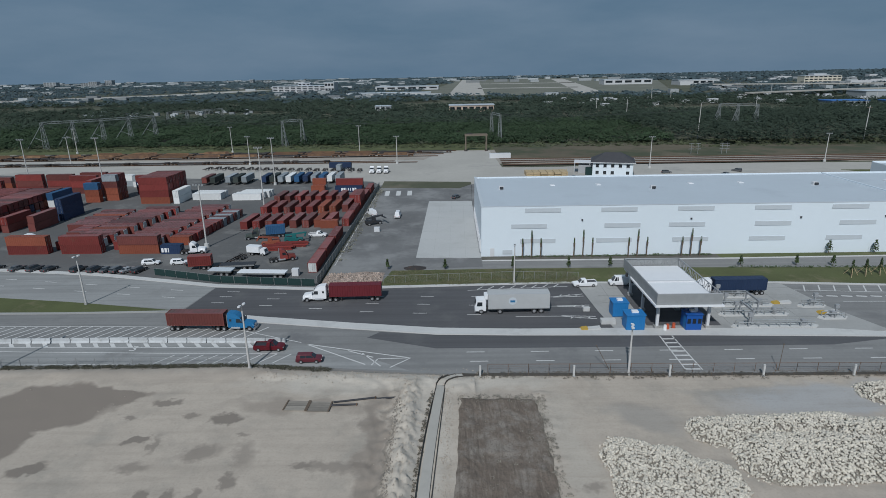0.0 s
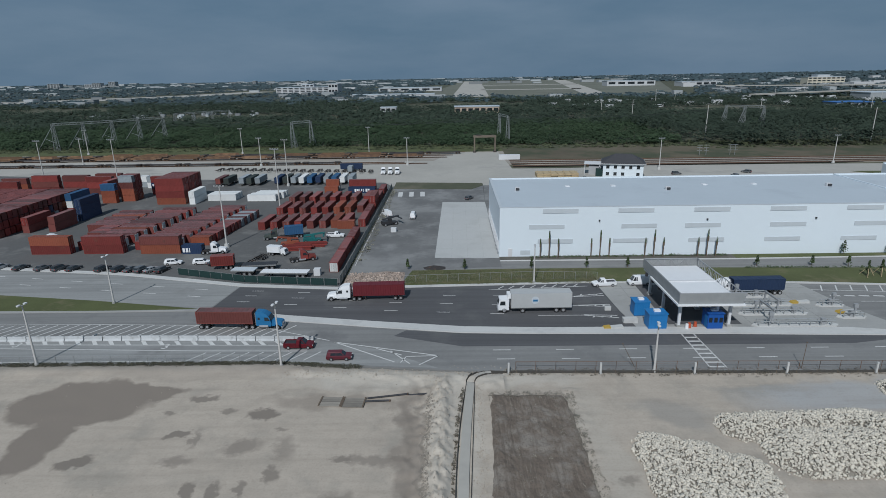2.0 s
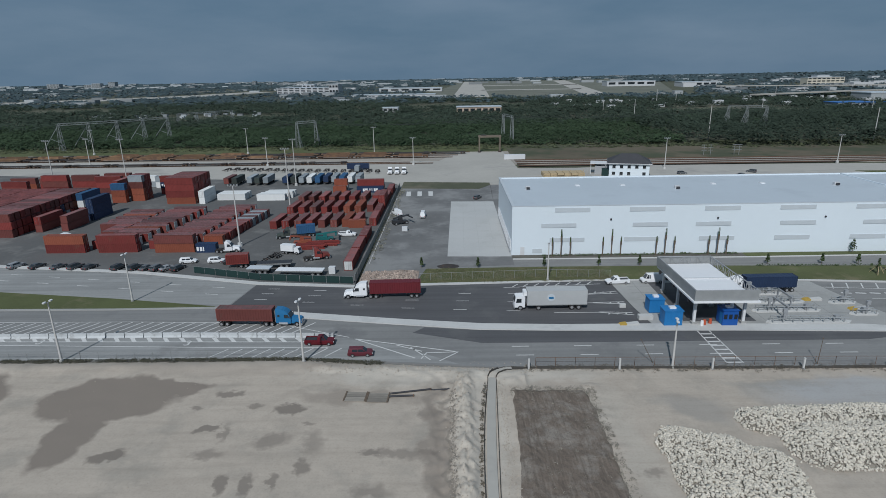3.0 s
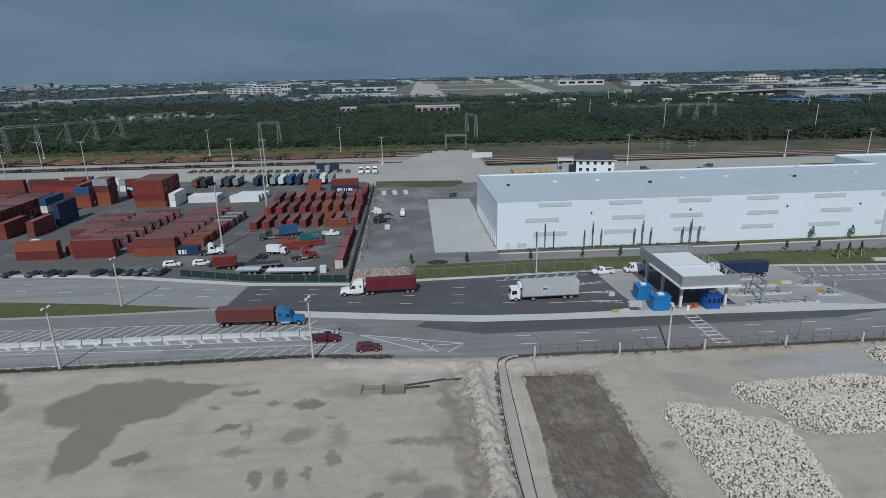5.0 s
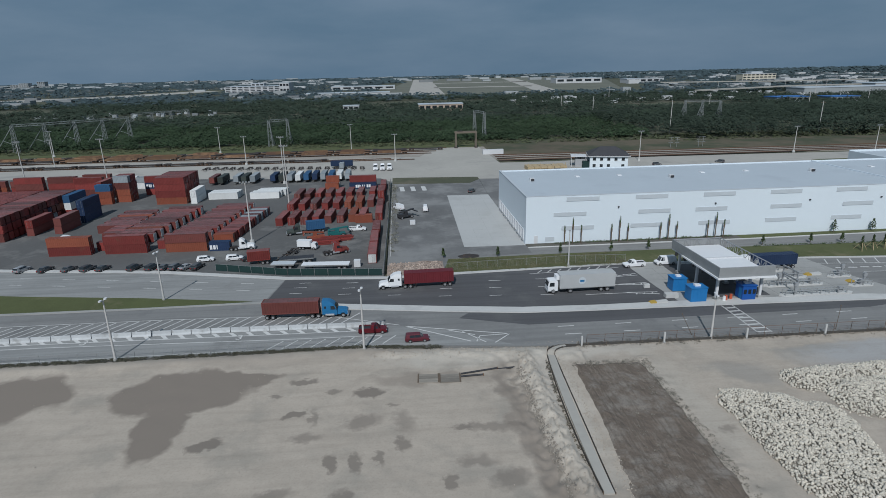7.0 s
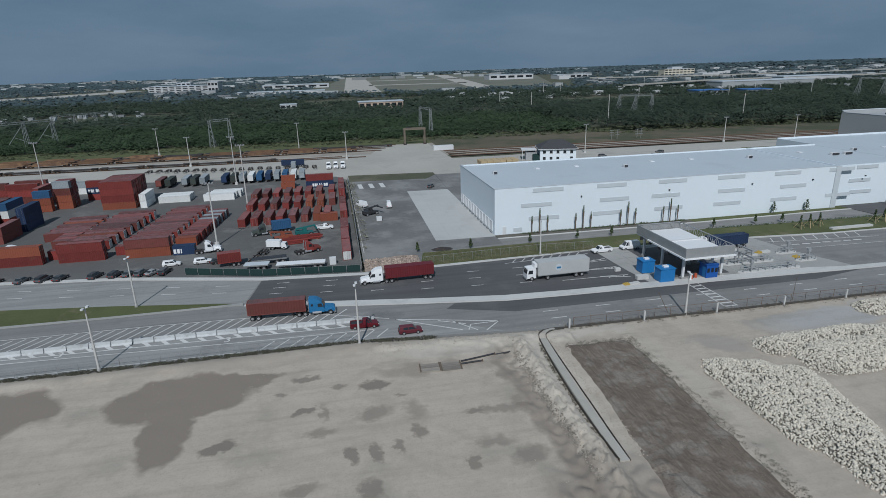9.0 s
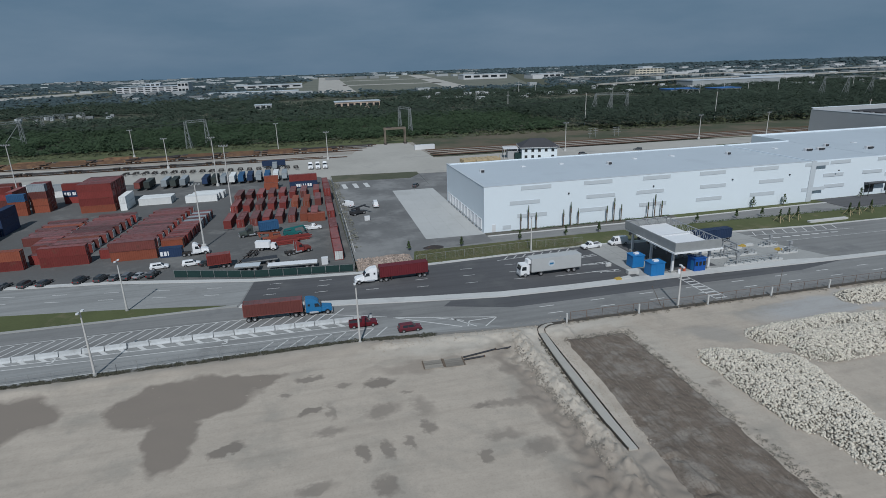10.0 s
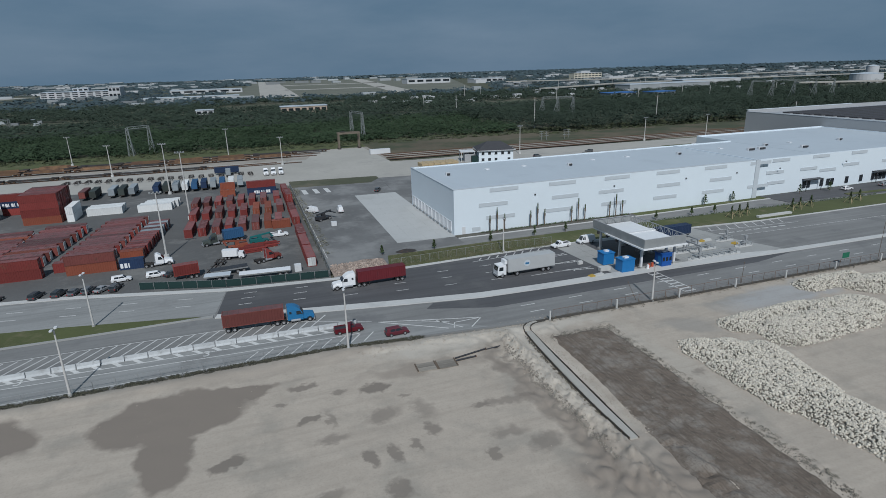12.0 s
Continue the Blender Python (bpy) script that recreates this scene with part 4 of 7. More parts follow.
booth(49.1, 95.0, M_BOOTH, 2.7, 2.5, 2.9, True, "dark blue gate booth with windows")
booth(38.9, 95.2, M_BOOTH_LT, 3.2, 2.5, 2.8, False, "bright blue metal equipment cabin on concrete")
booth(38.1, 100.9, M_BOOTH_LT, 2.8, 2.5, 2.7, False, "bright blue metal equipment cabin on concrete")


def island(x0, x1, y, label):
    i = thing("lane_island", label, "traffic island", group="gate lane islands")
    part("plinth", Shape().prism([(x0 + 0.8, y - 0.75), (x1 - 0.8, y - 0.75), (x1, y), (x1 - 0.8, y + 0.75), (x0 + 0.8, y + 0.75), (x0, y)], 0.05, 0.26), M_CONC_WHITE, i)
    for dy in (-0.5, 0.5):
        part("rail", Shape().tube((x0 + 1, y + dy, 1.1), (x1 - 1, y + dy, 1.1), 0.09, n=6), M_STEEL, i, "grey pipe rail")
    for k in range(int((x1 - x0) / 1.8)):
        for dy in (-0.5, 0.5):
            part("post", Shape().tube((x0 + 1 + 1.8 * k, y + dy, 0.2), (x0 + 1 + 1.8 * k, y + dy, 1.15), 0.09, n=6), M_STEEL, i)
    part("reader_post", Shape().box(x0 + 3, x0 + 3.3, y - 0.15, y + 0.15, 0.26, 2.4).box(x0 + 2.8, x0 + 3.5, y - 0.25, y + 0.25, 2.0, 2.7), M_TRUSS, i, "grey card reader post")
    part("barrier_cabinet", Shape().box(x1 - 3.2, x1 - 2.5, y - 0.3, y + 0.3, 0.26, 1.4), M_TRUSS, i, "grey barrier cabinet")


for a in ((57.5, 72.8, 96.3), (57.5, 70.5, 101.4), (57.5, 70.0, 105.6), (58, 68, 110.0), (58, 67, 114.0)):
    island(*a, "concrete lane island with grey pipe rails")
for a in ((74.5, 80, 99.6), (74, 79.5, 105)):
    island(*a, "short concrete lane island with grey pipe rails")


def portal_frame(x, y):
    p = thing("scanner_portal", "grey steel scanner portal over the gate lane", "portal", pose(x, y, 0.06))
    for dy in (-2.2, 2.2):
        part("leg", Shape().box(-0.12, 0.12, dy - 0.12, dy + 0.12, 0, 2.6), M_TRUSS, p)
    part("beam", Shape().box(-0.12, 0.12, -2.4, 2.4, 2.6, 2.9), M_TRUSS, p)


portal_frame(61.3, 99)
portal_frame(64.5, 103.4)


def ramp_block(x, y, sx, label, paint):
    r = thing("kerb_nose", label, "kerb nose", pose(x, y, 0.02), "island noses")
    part("nose", Shape().profile([(0, 0), (sx, 0), (sx, 0.5), (0.6, 0.25), (0, 0.15)], -0.5, 0.5), M_CONC_WHITE, r)
    part("tip", Shape().profile([(-0.5, 0), (0.8, 0), (0.8, 0.42), (-0.2, 0.3)], -0.55, 0.55), paint, r, "yellow painted tip")


ramp_block(31.6, 96.0, 3.0, "yellow tipped concrete island nose", M_YELLOW)
ramp_block(70.6, 106.6, 3.0, "yellow tipped concrete island nose", M_YELLOW)
ramp_block(76.4, 101.8, 3.0, "yellow tipped concrete island nose", M_YELLOW)


def loose_block(x, y, sx, sy, h, name, label, m):
    b = thing(name, label, name.replace("_", " "), pose(x, y, 0.06))
    part("body", Shape().box(-sx / 2, sx / 2, -sy / 2, sy / 2, 0, h, 0.06), m, b)


loose_block(36.6, 98.4, 2.6, 1.2, 0.8, "concrete_block", "pale concrete block by the cabins", M_CONC_WHITE)
loose_block(34.0, 104.0, 1.2, 0.8, 0.7, "concrete_block", "pale concrete block before the gate lane", M_CONC_WHITE)
for x, y in ((45.6, 95.2), (46.2, 95.6), (47.4, 96)):
    c = thing("traffic_barrel", "orange and white plastic traffic barrel", "traffic barrel", pose(x, y, 0.06), "traffic barrels")
    part("drum", Shape().tube((0, 0, 0), (0, 0, 1.0), 0.32, 0.25, 10), M_ORANGE_PLASTIC if x > 46 else M_WHITE_CAR, c)
    part("foot", Shape().tube((0, 0, 0), (0, 0, 0.08), 0.42, 0.42, 10), M_RUBBER, c)


# ---- lamps, poles, fences ----
def street_lamp(x, y, h=11.0, lean=0.0, arm=(0, 1), z=0.0, label="tall pale street lamp with a short double arm"):
    p = thing("street_lamp", label, "street lamp", pose(x, y, z, 0, lean, 0), "street lamps")
    part("pole", Shape().tube((0, 0, -0.3), (0, 0, h), 0.2, 0.1, 10), M_POLE, p)
    part("base", Shape().tube((0, 0, -0.3), (0, 0, 0.35), 0.36, 0.3, 10), M_CONCRETE, p)
    dx, dy = arm
    for s in (1, -1):
        a = part("arm", Shape().tube((0, 0, h - 0.1), (0.6 * dx * s, 0.6 * dy * s, h + 0.1), 0.06, 0.05, 6), M_STEEL, p)
        part("lamp_head", Shape().box(0.6 * dx * s - 0.2, 0.6 * dx * s + 0.2, 0.6 * dy * s - 0.32, 0.6 * dy * s + 0.32, h + 0.04, h + 0.22, 0.08), M_SOFFIT, a, "pale lamp head")


street_lamp(-62.8, 84.2, 10.4, arm=(0.25, 0.9))
street_lamp(-22.8, 83.1, 10.6, arm=(0.25, 0.9))
street_lamp(34.9, 80.4, 7.8, arm=(0.25, 0.9))
street_lamp(-64.8, 109.7, 10.0, z=0.12, arm=(0.2, 0.9))
street_lamp(-104.5, 86.0, 10.4, arm=(0.25, 0.9))
street_lamp(22.1, 119.4, 8.2, z=0.1, arm=(0.05, 0.1), label="slim pale utility pole in the grass verge")


def mast(x, y, h, label="tall slender floodlight mast"):
    p = thing("floodlight_mast", label, "light mast", pose(x, y, 0), "floodlight masts")
    part("pole", Shape().tube((0, 0, -0.4), (0, 0, h), 0.26, 0.12, 8), M_POLE, p)
    part("base", Shape().tube((0, 0, 0), (0, 0, 1.0), 0.7, 0.6, 10), M_CONC_WHITE, p)
    part("crossarm", Shape().box(-1.4, 1.4, -0.08, 0.08, h - 0.2, h), M_STEEL, p)
    for k in range(4):
        part("floodlight", Shape().box(-1.4 + 0.8 * k, -1.0 + 0.8 * k, -0.35, 0.05, h, h + 0.35), M_STEEL, p)


for x, y, h in ((-56.3, 148.6, 16.6), (-53.5, 189.1, 21.0), (-129.4, 226.8, 21), (-119.5, 340, 14.5), (-92.7, 291, 14), (-63.6, 235.6, 19), (-43, 330.5, 15), (-17.8, 287.3, 13.4), (99.3, 263.8, 14), (184.9, 274.6, 13), (225, 270, 13),
                (-190, 300, 14), (-165, 235, 20), (-215, 345, 14.5)):
    mast(x, y, h)
for x, y, h in ((166.6, 374, 22), (262, 360, 20), (330, 300, 15)):
    p = thing("utility_pole", "weathered wooden utility pole above the trees", "utility pole", pose(x, y, -0.4), "utility poles")
    part("pole", Shape().tube((0, 0, 0), (0, 0, h), 0.3, 0.18, 8), M_POLE, p)
    part("crossarm", Shape().box(-1.6, 1.6, -0.1, 0.1, h - 1.2, h - 0.9), M_TRUNK, p)

# thin dark posts and stubs along the road edge
for x, y, h, lean in ((32.5, 82.0, 4.6, -28), (57.5, 81.2, 4.4, 2), (96, 80.5, 9.5, 0)):
    p = thing("dark_post", "thin weathered dark post at the road edge", "post", pose(x, y, -0.1, 0, lean, 0), "road edge posts")
    part("shaft", Shape().tube((0, 0, 0), (0, 0, h), 0.055, 0.035, 7), M_TRUNK, p)
    part("cap", Shape().box(-0.1, 0.1, -0.06, 0.06, h, h + 0.12), M_TRUNK, p)
for x in (12.8, 26.7, 40.8, 54.5, 67.6, 81.5, 95):
    p = thing("marker_post", "short white concrete marker post", "post", pose(x, edge_y(x) - 0.5, -0.1), "white marker posts")
    part("shaft", Shape().box(-0.14, 0.14, -0.14, 0.14, 0, 1.9, 0.03), M_CONC_WHITE, p)
    part("foot", Shape().box(-0.25, 0.25, -0.25, 0.25, 0, 0.15), M_CONCRETE, p)


def fence(name, label, pts, h, pitch, rails, wires, paint, z=0.0, r=0.035, fabric=None):
    """Posts along a broken line with rails, thin wires and maybe a screen of fabric."""
    f = thing(name, label, "fence")
    for (x0, y0), (x1, y1) in zip(pts, pts[1:]):
        L = math.hypot(x1 - x0, y1 - y0)
        n = max(1, round(L / pitch))
        d = Vector(((x1 - x0) / L, (y1 - y0) / L))
        s = Shape()
        for zz in rails:
            s.tube((x0, y0, z + zz), (x1, y1, z + zz), r * 0.8, n=5)
        part("rail", s, paint, f)
        s = Shape()
        for k in range(wires):
            zz = z + h * (k + 0.5) / wires
            s.tube((x0, y0, zz), (x1, y1, zz), 0.008, n=3)
        part("wire_mesh", s, paint, f)
        me = Shape().tube((0, 0, -0.3), (0, 0, h), r, n=6).mesh("post", paint)
        for k in range(n + 1):
            part("post", me, paint, f, at=(x0 + (x1 - x0) * k / n, y0 + (y1 - y0) * k / n, z))
        if fabric:
            nx, ny = -d.y * 0.06, d.x * 0.06
            for k in range(n):
                a, b = k / n + 0.004, (k + 1) / n - 0.004
                s = Shape().prism([(x0 + (x1 - x0) * a - nx, y0 + (y1 - y0) * a - ny), (x0 + (x1 - x0) * b - nx, y0 + (y1 - y0) * b - ny), (x0 + (x1 - x0) * b - nx * 1.5, y0 + (y1 - y0) * b - ny * 1.5), (x0 + (x1 - x0) * a - nx * 1.5, y0 + (y1 - y0) * a - ny * 1.5)][::-1], z + 0.1, z + h - 0.05)
                part("fabric_panel", s, fabric, f, "green windscreen fabric" if fabric is M_GREEN_MESH else "dusty grey windscreen fabric")
    return f


fence("screen_fence", "green fabric screen fence along the container yard", [(-59.5, 127.0), (-42, 121.4), (-20.6, 118.6)], 1.7, 3.0, (0.1, 1.65), 0, M_STEEL, fabric=M_GREEN_MESH)
fence("side_fence", "grey chain-link fence between yard and court", [(-20.3, 119), (-19.8, 170), (-19.7, 228)], 2.0, 3.2, (1.95,), 3, M_STEEL, fabric=M_GREY_MESH)
fence("verge_fence", "thin chain-link fence on the grass verge", [(-6, 119.6), (22, 121.4), (36, 120.4)], 1.8, 2.4, (1.75,), 7, M_STEEL, 0.1)
fence("edge_fence", "thin rusty chain-link fence along the road edge", [(14, 81.3), (60, 80.9), (130, 80.0)], 1.5, 3.0, (1.45,), 5, M_RUSTY, 0.0)
fence("edge_fence", "thin rusty chain-link fence along the pale lanes", [(-140, 84.7), (-60, 84.8), (-24, 84.8)], 1.3, 3.0, (1.25,), 5, M_STEEL, 0.0)


def barrier_run():
    """White concrete barrier units, butted with dark joints, with slim delineator posts between the lanes."""
    body = Shape().profile([(-0.3, 0), (0.3, 0), (0.27, 0.12), (0.13, 0.34), (0.09, 0.85), (-0.09, 0.85), (-0.13, 0.34), (-0.27, 0.12)], -1.62, 1.62)
    me = body.mesh("body", M_BARRIER)
    mp = Shape().tube((0, -1.7, 0), (0, -1.7, 1.0), 0.045, n=6).mesh("delineator", M_TRUSS)
    for k in range(30):
        x = -120 + 3.4 * k
        y = 92.9 - 0.03 * max(0, x + 48)
        b = thing("road_barrier", "tall white concrete road barrier unit", "road barrier", pose(x, y, 0.0, 0, 0, 90 if x < -48 else 88.3), "white barrier row")
        part("body", me, M_BARRIER, b)
        part("delineator", mp, M_TRUSS, b)


barrier_run()


def gauge_sign(x, y, w, h, z, m, label):
    s = thing("road_sign", label, "road sign", pose(x, y, 0))
    part("plate", Shape().box(-w / 2, w / 2, -0.03, 0.03, z, z + h), m, s)
    part("post", Shape().tube((0, 0.06, -0.1), (0, 0.06, z + h), 0.05, n=6), M_STEEL, s)


gauge_sign(86, 80.8, 2.0, 1.2, 1.6, M_SIGN_GREEN, "small green roadside sign on a post")


# ---- containers ----
def container_meshes(L, colour, high=2.75):
    """Corrugated box: sides and front, roof, frame, two door leaves."""
    m = BOX_COLOURS[colour]
    W = 2.44
    sides = Shape()
    n = int(L / 0.56)
    for sgn in (-1, 1):
        ring = []
        for k in range(n):
            x = -L / 2 + 0.12 + (L - 0.24) * k / n
            p = (L - 0.24) / n
            o, i = W / 2 - 0.01, W / 2 - 0.05
            ring += [(x, o), (x + p * 0.35, o), (x + p * 0.5, i), (x + p * 0.85, i)]
        ring.append((L / 2 - 0.12, W / 2 - 0.01))
        vs = [(x, sgn * y, z) for z in (0.0, high - 0.1) for x, y in ring]
        c = len(ring)
        sides.add(vs, [(i, i + 1, c + i + 1, c + i) if sgn < 0 else (i + 1, i, c + i, c + i + 1) for i in range(c - 1)])
    sides.quad((-L / 2 + 0.04, W / 2 - 0.1, 0.16), (-L / 2 + 0.04, -W / 2 + 0.1, 0.16), (-L / 2 + 0.04, -W / 2 + 0.1, high - 0.1), (-L / 2 + 0.04, W / 2 - 0.1, high - 0.1))
    frame_ = Shape()
    for x in (-L / 2, L / 2 - 0.16):
        for y in (-W / 2, W / 2 - 0.14):
            frame_.box(x, x + 0.16, y, y + 0.14, 0, high)
        frame_.box(x, x + 0.16, -W / 2 + 0.14, W / 2 - 0.14, high - 0.12, high - 0.005).box(x, x + 0.16, -W / 2 + 0.14, W / 2 - 0.14, 0, 0.16)
    for y in (-W / 2, W / 2 - 0.1):
        frame_.box(-L / 2 + 0.16, L / 2 - 0.16, y, y + 0.1, 0.02, 0.18).box(-L / 2 + 0.16, L / 2 - 0.16, y, y + 0.1, high - 0.1, high - 0.005)
    roof = Shape()
    k = int(L / 1.1)
    ring = []
    for j in range(k):
        x0, p = -L / 2 + 0.1 + (L - 0.2) * j / k, (L - 0.2) / k
        ring += [(x0, high - 0.05), (x0 + 0.06, high - 0.015), (x0 + p - 0.18, high - 0.015), (x0 + p - 0.12, high - 0.05)]
    roof.profile([(L / 2 - 0.1, high - 0.1)] + ring[::-1] + [(-L / 2 + 0.1, high - 0.1)], -W / 2 + 0.1, W / 2 - 0.1)
    door = Shape().box(L / 2 - 0.1, L / 2 - 0.03, -W / 2 + 0.15, -0.02, 0.17, high - 0.13)
    door2 = Shape().box(L / 2 - 0.1, L / 2 - 0.03, 0.02, W / 2 - 0.15, 0.17, high - 0.13)
    rod = Shape().tube((L / 2 - 0.01, -0.6, 0.1), (L / 2 - 0.01, -0.6, high - 0.1), 0.03, n=5)
    rod2 = Shape().tube((L / 2 - 0.01, 0.6, 0.1), (L / 2 - 0.01, 0.6, high - 0.1), 0.03, n=5)
    return [("corrugated_wall", sides.mesh("corrugated_wall", m)), ("roof", roof.mesh("roof", ROOF_WORN.get(colour, m))), ("frame", frame_.mesh("frame", m)),
            ("door", door.mesh("door", m)), ("door", door2.mesh("door", m)), ("lock_rod", rod.mesh("lock_rod", M_STEEL)), ("lock_rod", rod2.mesh("lock_rod", M_STEEL))]


WORDS = {"crimson": "dark crimson", "red": "rust-red", "brown": "faded brown-red", "orange": "orange", "blue": "navy blue", "sky": "bright blue", "grey": "pale grey", "white": "white", "dark": "dark grey-green", "teal": "teal"}
CACHE = {}


def container(x, y, z, turn=0, L=12.19, colour="red", state="standing on the asphalt", group="yard containers", plain=False, pale_door=False):
    key = (L, colour)
    if key not in CACHE:
        CACHE[key] = container_meshes(L, colour)
    size = "forty-foot" if L > 10 else "twenty-foot"
    c = thing("shipping_container", f"{WORDS[colour]} corrugated {size} container {state}", "container", pose(x, y, z, 0, 0, turn), group)
    c.scale = (1 / U,) * 3
    for name, me in CACHE[key]:
        if plain and name in ("lock_rod", "frame"):
            continue
        if pale_door and name == "door":
            me = me.copy()
            me.materials[0] = M_PALE_DOOR
        part(name, me, None, c)
    return c


HC = 2.77 / U


def pick(weights):
    names = list(weights)
    return random.choices(names, [weights[k] for k in names])[0]


REDS = {"red": 6, "brown": 5, "orange": 1}
ROOFS = {"red": 6, "brown": 7, "orange": 0.3, "grey": 0.1, "blue": 0.15}


def stack(x, y, high, turn=0, L=12.19, colours=None, weights=REDS):
    for k in range(high):
        colour = colours[k] if colours else pick(weights)
        container(x + rnd(-0.08, 0.08), y + rnd(-0.05, 0.05), 0.02 + HC * k, turn + (180 if random.random() < 0.4 else 0), L, colour, "standing on the asphalt" if k == 0 else "stacked on another")


# front row, two high
stack(-87.1, 144.9, 2, colours=["red", "red"])
stack(-71.7, 144.4, 2, colours=["orange", "brown"])
stack(-101.0, 144.9, 2, colours=["red", "orange"])
# long single-height rows behind, every other box set back
for xc, y0, n, lean in ((-98.9, 166.4, 9, 0.0), (-90.0, 148.4, 19, 0.105), (-74.3, 148.0, 20, 0.1)):
    for k in range(n):
        y = y0 + 2.17 * k
        container(xc + lean * (y - 152) + (0.45 if k % 2 else -0.45) + rnd(-0.12, 0.12), y, 0.02, 0, colour=pick(ROOFS), state="in a tight row", plain=True, pale_door=k % 2 == 1)
for k in range(4):
    container(-96.4 + rnd(-0.2, 0.2), 157.5 + 2.17 * k, 0.02, 0, 6.06, pick(ROOFS), "in a tight row", pale_door=k % 2 == 1)
for k in range(15):
    y = 151.5 + 2.17 * k
    container(-64.2 + 0.1 * (y - 152) + rnd(-0.12, 0.12), y, 0.02, 180 * (k % 2), 6.06, pick(ROOFS) if k < 9 else pick({"grey": 2, "blue": 1, "brown": 1}), "in a tight row")
# tall blocks
for k in range(-6, 12):
    for z in range(3):
        container(-131.9 + rnd(-0.15, 0.15), 174.0 + 2.2 * k, 0.02 + HC * z, 180 * (k % 2), colour=pick(ROOFS), state="stacked in a tall block", plain=True)
block = Shape()
for row in (1, 2, 3):
    for k in range(-6, 12):
        for z in range(3 if not (row == 3 and k < -2) else 2):
            x, y, z0 = -131.9 - 10.8 * row + rnd(-0.15, 0.15), 174.0 + 2.2 * k, 0.02 + HC * z
            block.box(x - 5.2, x + 5.2, y - 1.04, y + 1.04, z0, z0 + HC - 0.06)
            for r in range(9):
                block.box(x - 5.0 + 1.12 * r, x - 4.1 + 1.12 * r, y - 0.95, y + 0.95, z0 + HC - 0.06, z0 + HC - 0.03)
tagged(new("container_block", block.mesh("container_block", mat("stacked_red_boxes", (0.17, 0.055, 0.05), 0.65, var=0.25, scale=0.3, fine=2, island=0.25))), "dense block of rust-red stacked shipping containers", "containers", kind="stuff")
stack(-116.0, 171.9, 2, 90, colours=["brown", "brown"])
stack(-123.1, 170.6, 2, 90, colours=["brown", "red"])
stack(-115.8, 184.8, 3, 90, colours=["blue", "blue", "blue"])
stack(-124.6, 193.9, 3, 90, colours=["red", "white", "sky"])
stack(-121.6, 207.2, 3, 0, L=6.06, colours=["orange", "orange", "sky"])
for k in range(3):
    stack(-116.2, 210.2 + 2.15 * k, 4, 0, L=6.06, colours=["orange", "orange", "brown", "grey"] if k == 0 else None)
stack(-125.6, 217.2, 3, 90, colours=["brown", "red", "red"])
stack(-108.2, 222.6, 3, 0, colours=["red", "blue", "red"])
for k in range(7):
    stack(-97.0 + rnd(-0.15, 0.15), 203.9 + 2.17 * k, 4, 0, colours=["orange", "red", "red", "red"] if k == 0 else None, weights={"red": 3, "brown": 3, "orange": 0.6})
stack(-89.2, 207.6, 2, 90, colours=["white", "white"])
for x, y, h in ((-134.8, 224, 3), (-146.4, 227.5, 3), (-159, 228, 3), (-135, 231, 3), (-150, 234, 2), (-165, 235, 2), (-176, 228, 2), (-178, 236, 2)):
    stack(x, y, h, 0, weights=REDS)
for x, y in ((-128, 238), (-117, 236), (-140, 240)):
    stack(x, y, 2, 0, weights={"grey": 1, "white": 1})
# faded lettering reduced to plain bars
def lettering(x, y, z, widths, m):
    t = thing("lettering_panel", "plain white bars on a dark container side", "lettering", pose(x, y, z))
    for k, wd in enumerate(widths):
        part("bar", Shape().box(k * 0.85, k * 0.85 + wd, -0.06, 0.08, 0, 1.1), m, t)


lettering(-112.9, 222.6 - 1.035, HC + 0.6, (0.6, 0.7, 0.25, 0.7, 0.25, 0.6, 0.7), M_WHITE_CAR)
lettering(-33.2, 219.8 - 1.035, 0.55, (0.7, 0.7, 0.25, 0.4, 0.25, 0.7, 0.7), M_WHITE_CAR)
lettering(-65.6, 143.9 - 1.035, 0.5, (0.6, 0.6, 0.25), M_WHITE_CAR)
# white boxes
for k in range(3):
    container(-80.6 + rnd(-0.2, 0.2), 209.2 + 2.3 * k, 0.02, 0, colour="white", state="beside other white boxes")
for k in range(4):
    container(-65.6 + rnd(-0.3, 0.3) + 0.8 * k, 207.6 + 2.3 * k, 0.02, 0, colour="white", state="beside other white boxes")
# rows of boxes seen end on
for k in range(7):
    stack(-52.2 + 3.6 * k, 171.2 + 0.2 * k, 1, 87, weights={"red": 5, "brown": 4} if k < 6 else {"orange": 1})
for k in range(7):
    stack(-52.1 + 3.75 * k, 190.0, 1, 87, weights={"red": 5, "brown": 4} if k < 5 else {"orange": 1})
for k in range(7):
    stack(-52.6 + 3.7 * k, 206.8 - 0.1 * k, 1, 87, weights={"red": 5, "brown": 4})
stack(-27.6, 172.0, 1, 87, colours=["red"])
stack(-27.2, 167.0, 1, 0, 6.06, colours=["orange"])
stack(-26.0, 192.0, 1, 88, colours=["brown"])
stack(-26.0, 207.0, 1, 88, colours=["red"])
stack(-30.3, 219.8, 1, 0, colours=["blue"])
stack(-30.4, 222.2, 2, 0, colours=["red", "red"])
stack(-42.4, 220.8, 1, 0, 6.06, colours=["orange"])
stack(-42.2, 223.2, 2, 0, 6.06, colours=["grey", "orange"])
